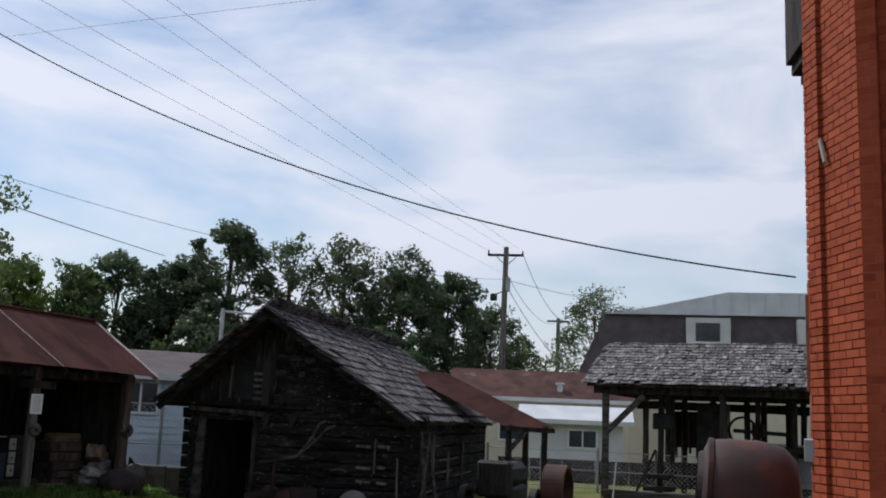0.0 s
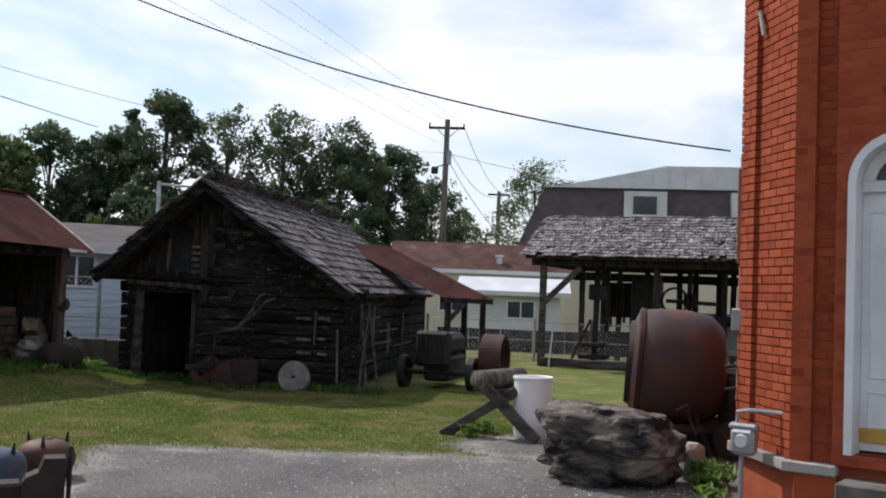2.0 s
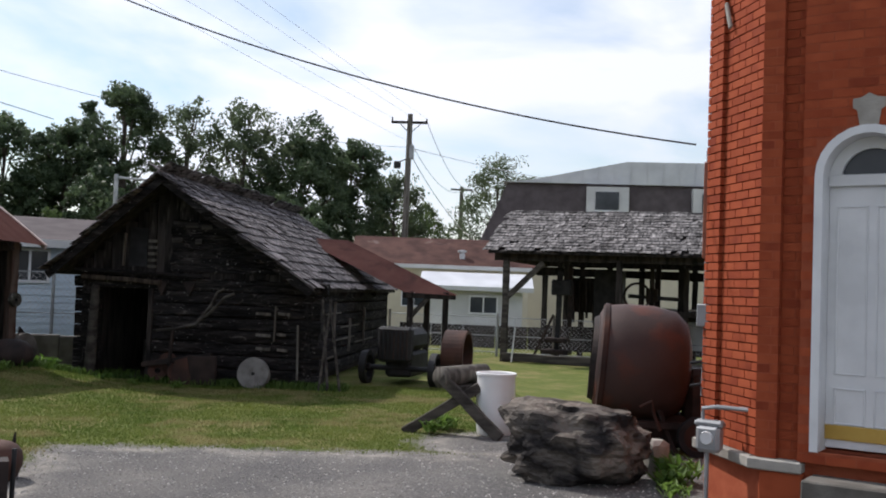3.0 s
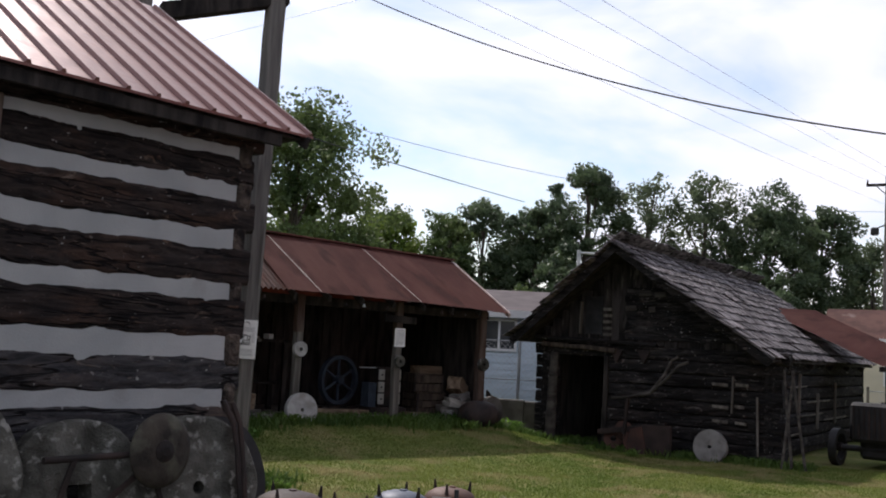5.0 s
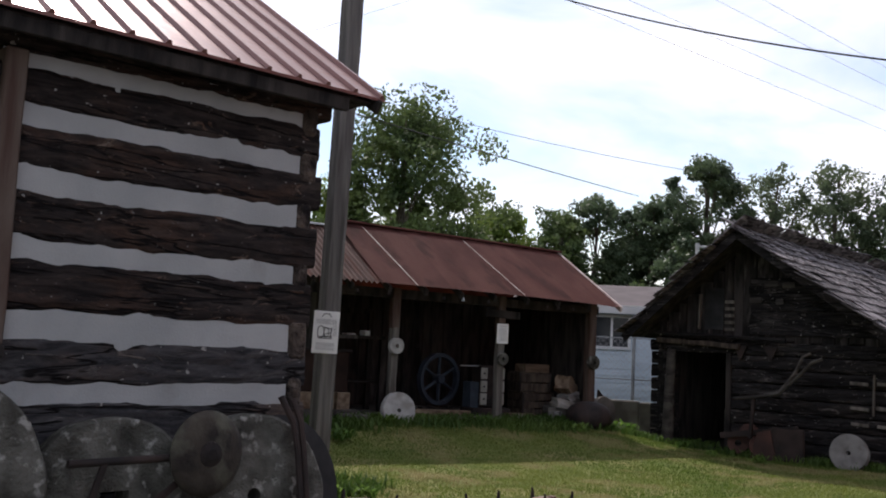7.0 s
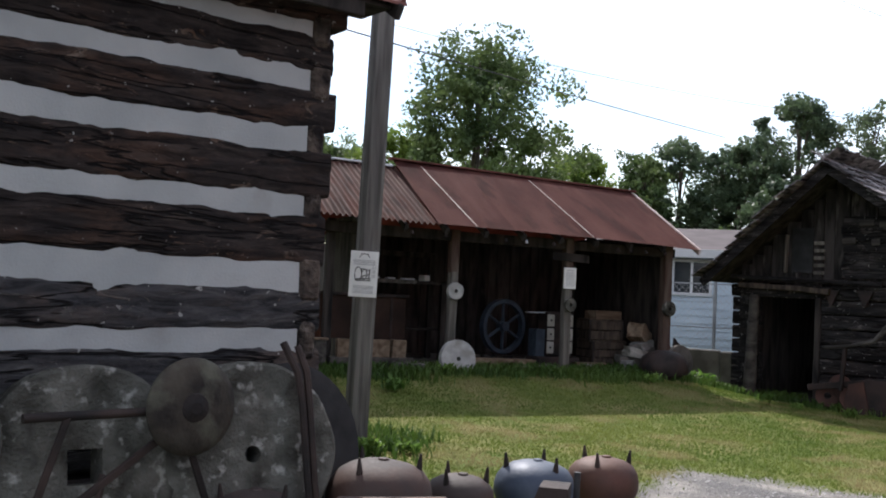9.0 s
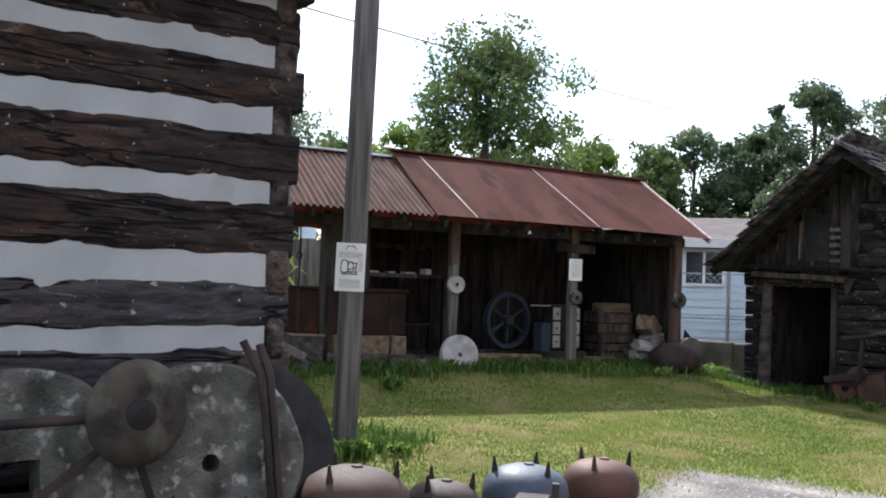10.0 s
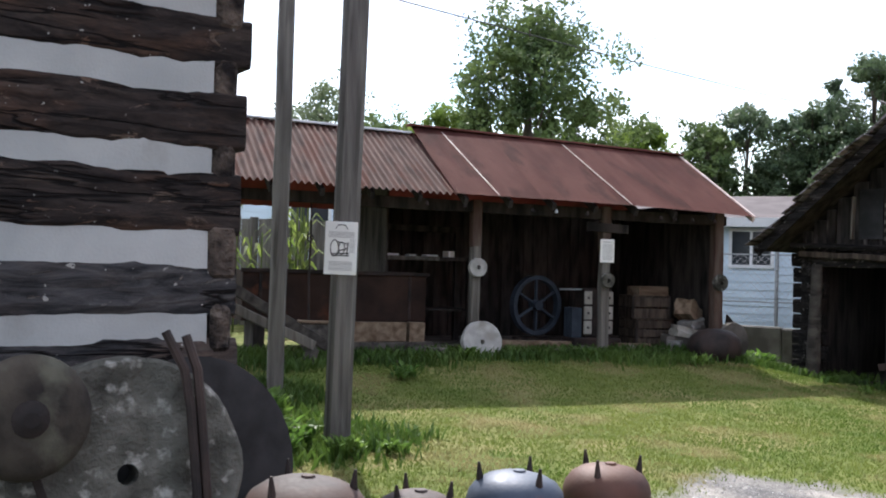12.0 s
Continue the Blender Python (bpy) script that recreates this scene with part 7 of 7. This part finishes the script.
LEAFY = "leafy green broadleaf tree behind the yard"
for i, (at, h, sp, mt, lab, nl, gp) in enumerate((
    ((-19.6, 35.2), 10.7, 3.45, "leaf", "tall round-headed leafy green tree behind the shed", 7500, 0.0),
    ((-19.0, 43.5), 7.9, 2.0, "leaf_light", "yellow-green young tree behind the shed", 3200, 0.0),
    ((-17.0, 46.0), 8.0, 1.8, "leaf", LEAFY, 3000, 0.0),
    ((-16.2, 49.0), 9.0, 2.4, "leaf_dark", LEAFY, 4200, 0.0),
    ((-13.6, 50.0), 9.3, 2.1, "leaf_dark", LEAFY, 4000, 0.0),
    ((-11.0, 50.5), 11.4, 2.4, "leaf_dark", "tall dark green tree behind the barn", 5200, 0.0),
    ((-8.0, 51.0), 10.6, 2.3, "leaf_pale", "sparse pale half-bare tree behind the barn", 2600, 0.35),
    ((-5.2, 51.7), 10.5, 2.5, "leaf_pale", "thin-leaved pale green tree behind the barn", 3600, 0.15),
    ((-2.2, 52.0), 9.9, 2.7, "leaf_dark", "broad dark green tree behind the barn", 5600, 0.0),
    ((0.4, 54.0), 9.6, 2.4, "leaf_dark", LEAFY, 4600, 0.0),
    ((2.9, 56.0), 8.0, 2.0, "leaf_pale", "thin green tree by the utility pole", 2400, 0.2),
    ((11.6, 74.0), 11.2, 3.6, "leaf_pale", "distant thin-leaved green tree", 3600, 0.15),
    ((14.5, 76.0), 10.2, 3.2, "leaf_pale", "distant thin-leaved green tree", 3000, 0.2),
    ((5.6, 70.0), 7.2, 2.2, "leaf", "distant small green tree", 2200, 0.0),
    ((-35.0, 40.0), 10.4, 3.0, "leaf_pale", "pale green tree beyond the shed", 3200, 0.1),
    ((-31.0, 40.5), 8.6, 2.6, "leaf", LEAFY, 3200, 0.0),
    ((-27.4, 40.5), 9.0, 1.9, "leaf_light", "yellow-green tree beyond the shed", 2800, 0.0),
    ((-24.0, 43.0), 7.6, 2.4, "leaf_light", LEAFY, 3000, 0.0),
    ((-21.5, 47.0), 8.0, 2.4, "leaf", LEAFY, 3000, 0.0))):
    tree("tree", at, h, sp, M[mt], lab, i + 1, leaves=nl, gap=gp, base=0.10 if i else 0.16)
for i in range(12):
    x = -25 + i * 2.05
    tree("tree", (x, 46.5 + 2.5 * math.sin(i * 1.7)), 5.2 + 1.2 * math.sin(i * 2.9), 1.9, M["leaf_dark"] if i % 3 else M["leaf"], "low dark green bushy tree in the hedge line", 50 + i, leaves=2200, base=0.06, blobs=24)
# ---- weeds ----


def weed(x, y, h, n, seed, label="clump of green broad-leaved weeds"):
    r = random.Random(seed)
    g = bmesh.new()
    for i in range(int(n * 1.6)):
        a, l = r.uniform(0, 6.28), h * r.uniform(0.3, 0.75)
        d = Vector((math.cos(a), math.sin(a), 0))
        s = Vector((-d.y, d.x, 0)) * l * r.uniform(0.12, 0.25)
        o = Vector((r.uniform(-h, h) * 0.6, r.uniform(-h, h) * 0.6, r.uniform(0, 0.55) * h))
        p = [o, o + d * l * 0.35 + s + Vector((0, 0, l * 0.5)), o + d * l * 0.75 + Vector((0, 0, l * r.uniform(0.4, 0.9))), o + d * l * 0.35 - s + Vector((0, 0, l * 0.5))]
        g.faces.new([g.verts.new(c) for c in p])
    one("weed_clump", g, M["weed"], Matrix.Translation((x, y, ground_z(x, y))), label, "weeds", "weeds")


for i, (x, y, h, n) in enumerate(((-5.12, 9.3, 0.16, 150), (-4.9, 9.6, 0.12, 90), (-5.6, 9.2, 0.22, 190), (-6.0, 9.4, 0.22, 150), (-5.45, 8.85, 0.2, 170), (-5.9, 8.95, 0.24, 150), (-5.15, 8.5, 0.18, 120), (-6.7, 9.9, 0.28, 120), (-4.9, 17.9, 0.25, 70), (-4.3, 18.1, 0.2, 50), (-5.3, 18.6, 0.3, 60), (-3.6, 16.6, 0.15, 50), (-2.4, 16.3, 0.14, 50), (-6.9, 12.2, 0.2, 60), (1.35, 12.0, 0.22, 80), (1.5, 12.4, 0.2, 70), (3.2, 8.9, 0.2, 70), (3.35, 9.2, 0.28, 80), (3.1, 8.5, 0.16, 50), (-3.1, 16.4, 0.12, 40), (-7.1, 13.7, 0.16, 50), (-6.2, 15.0, 0.15, 50), (-5.0, 15.9, 0.16, 50), (-3.9, 7.6, 0.16, 50), (-5.5, 20.6, 0.4, 80))):
    weed(x, y, h, n, i)

# ---- bricks of the tower ----
BW, BH, J = 0.205, 0.062, 0.011


def brick_mesh(wd):
    g = box(0, wd, 0, 0.09, 0, BH)
    me = bpy.data.meshes.new("brick")
    g.to_mesh(me)
    g.free()
    me.materials.append(M["brick"])
    return me


whole, halfb = brick_mesh(BW), brick_mesh(BW / 2 - J / 2)
rest_bricks = bmesh.new()
left_over = [300]
rbk = random.Random(2)


def lay(x0, x1, z0, z1, m, near):
    """Courses of brick in the plane y = 0 of pose m, clear of the door's arch."""
    j = 0
    z = z0
    while z + BH <= z1 + 0.001:
        x = x0 - (BW / 2 + J / 2 if j % 2 else 0)
        while x < x1 - 0.02:
            a, b = max(x, x0), min(x + BW, x1)
            cx, cz = (a + b) / 2, z + BH / 2
            if near is not None:
                hole = abs(cx - DOOR_X) < half + 0.02 and cz < SPRING or math.hypot(cx - DOOR_X, max(0, cz - SPRING)) < half + 0.06 and cz >= SPRING
                if cz < SILL:
                    hole = False
            else:
                hole = False
            if b - a > 0.012 and not hole:
                pm = m @ Matrix.Translation((a, rbk.uniform(-0.002, 0.002), z)) @ Matrix.Diagonal(((b - a) / BW, 1, 1, 1))
                if near and near[0] < z < near[1] and left_over[0] > 0:
                    share("brick", whole, tower, pm)
                    left_over[0] -= 1
                else:
                    k = len(rest_bricks.verts)
                    rest_bricks.from_mesh(whole)
                    rest_bricks.verts.ensure_lookup_table()
                    for v in rest_bricks.verts[k:]:
                        v.co = pm @ v.co
            x += BW + J
        z += BH + J
        j += 1


PIL = -0.035
lay(0.0, 0.16, 0.535, 5.6, Matrix.Translation((0, PIL, 0)), (0.5, 3.5))
lay(0.16, 0.32, 0.535, 5.6, Matrix.Translation((0, 0.04, 0)), (0.5, 3.5))
lay(0.32, 1.26, 0.535, 5.6, Matrix.Translation((0, PIL + 0.0, 0)), (0.5, 3.6))
lay(1.26, 1.44, 0.535, 5.6, Matrix.Translation((0, 0.04, 0)), (0, 0))
lay(1.44, 3.4, 0.535, 5.6, Matrix.Translation((0, PIL, 0)), (0, 0))
lay(0.0, 0.64, 0.535, 5.8, pose(0, 0, 0, 0, 0, 135) @ Matrix.Translation((0, -0.0872, 0)), None)
lay(0.64, 0.90, 0.535, 5.8, pose(0, 0, 0, 0, 0, 135) @ Matrix.Translation((0, -0.05, 0)), None)
fb = part("brick_field", rest_bricks, M["brick"], tower)
fb["kind"] = "stuff"
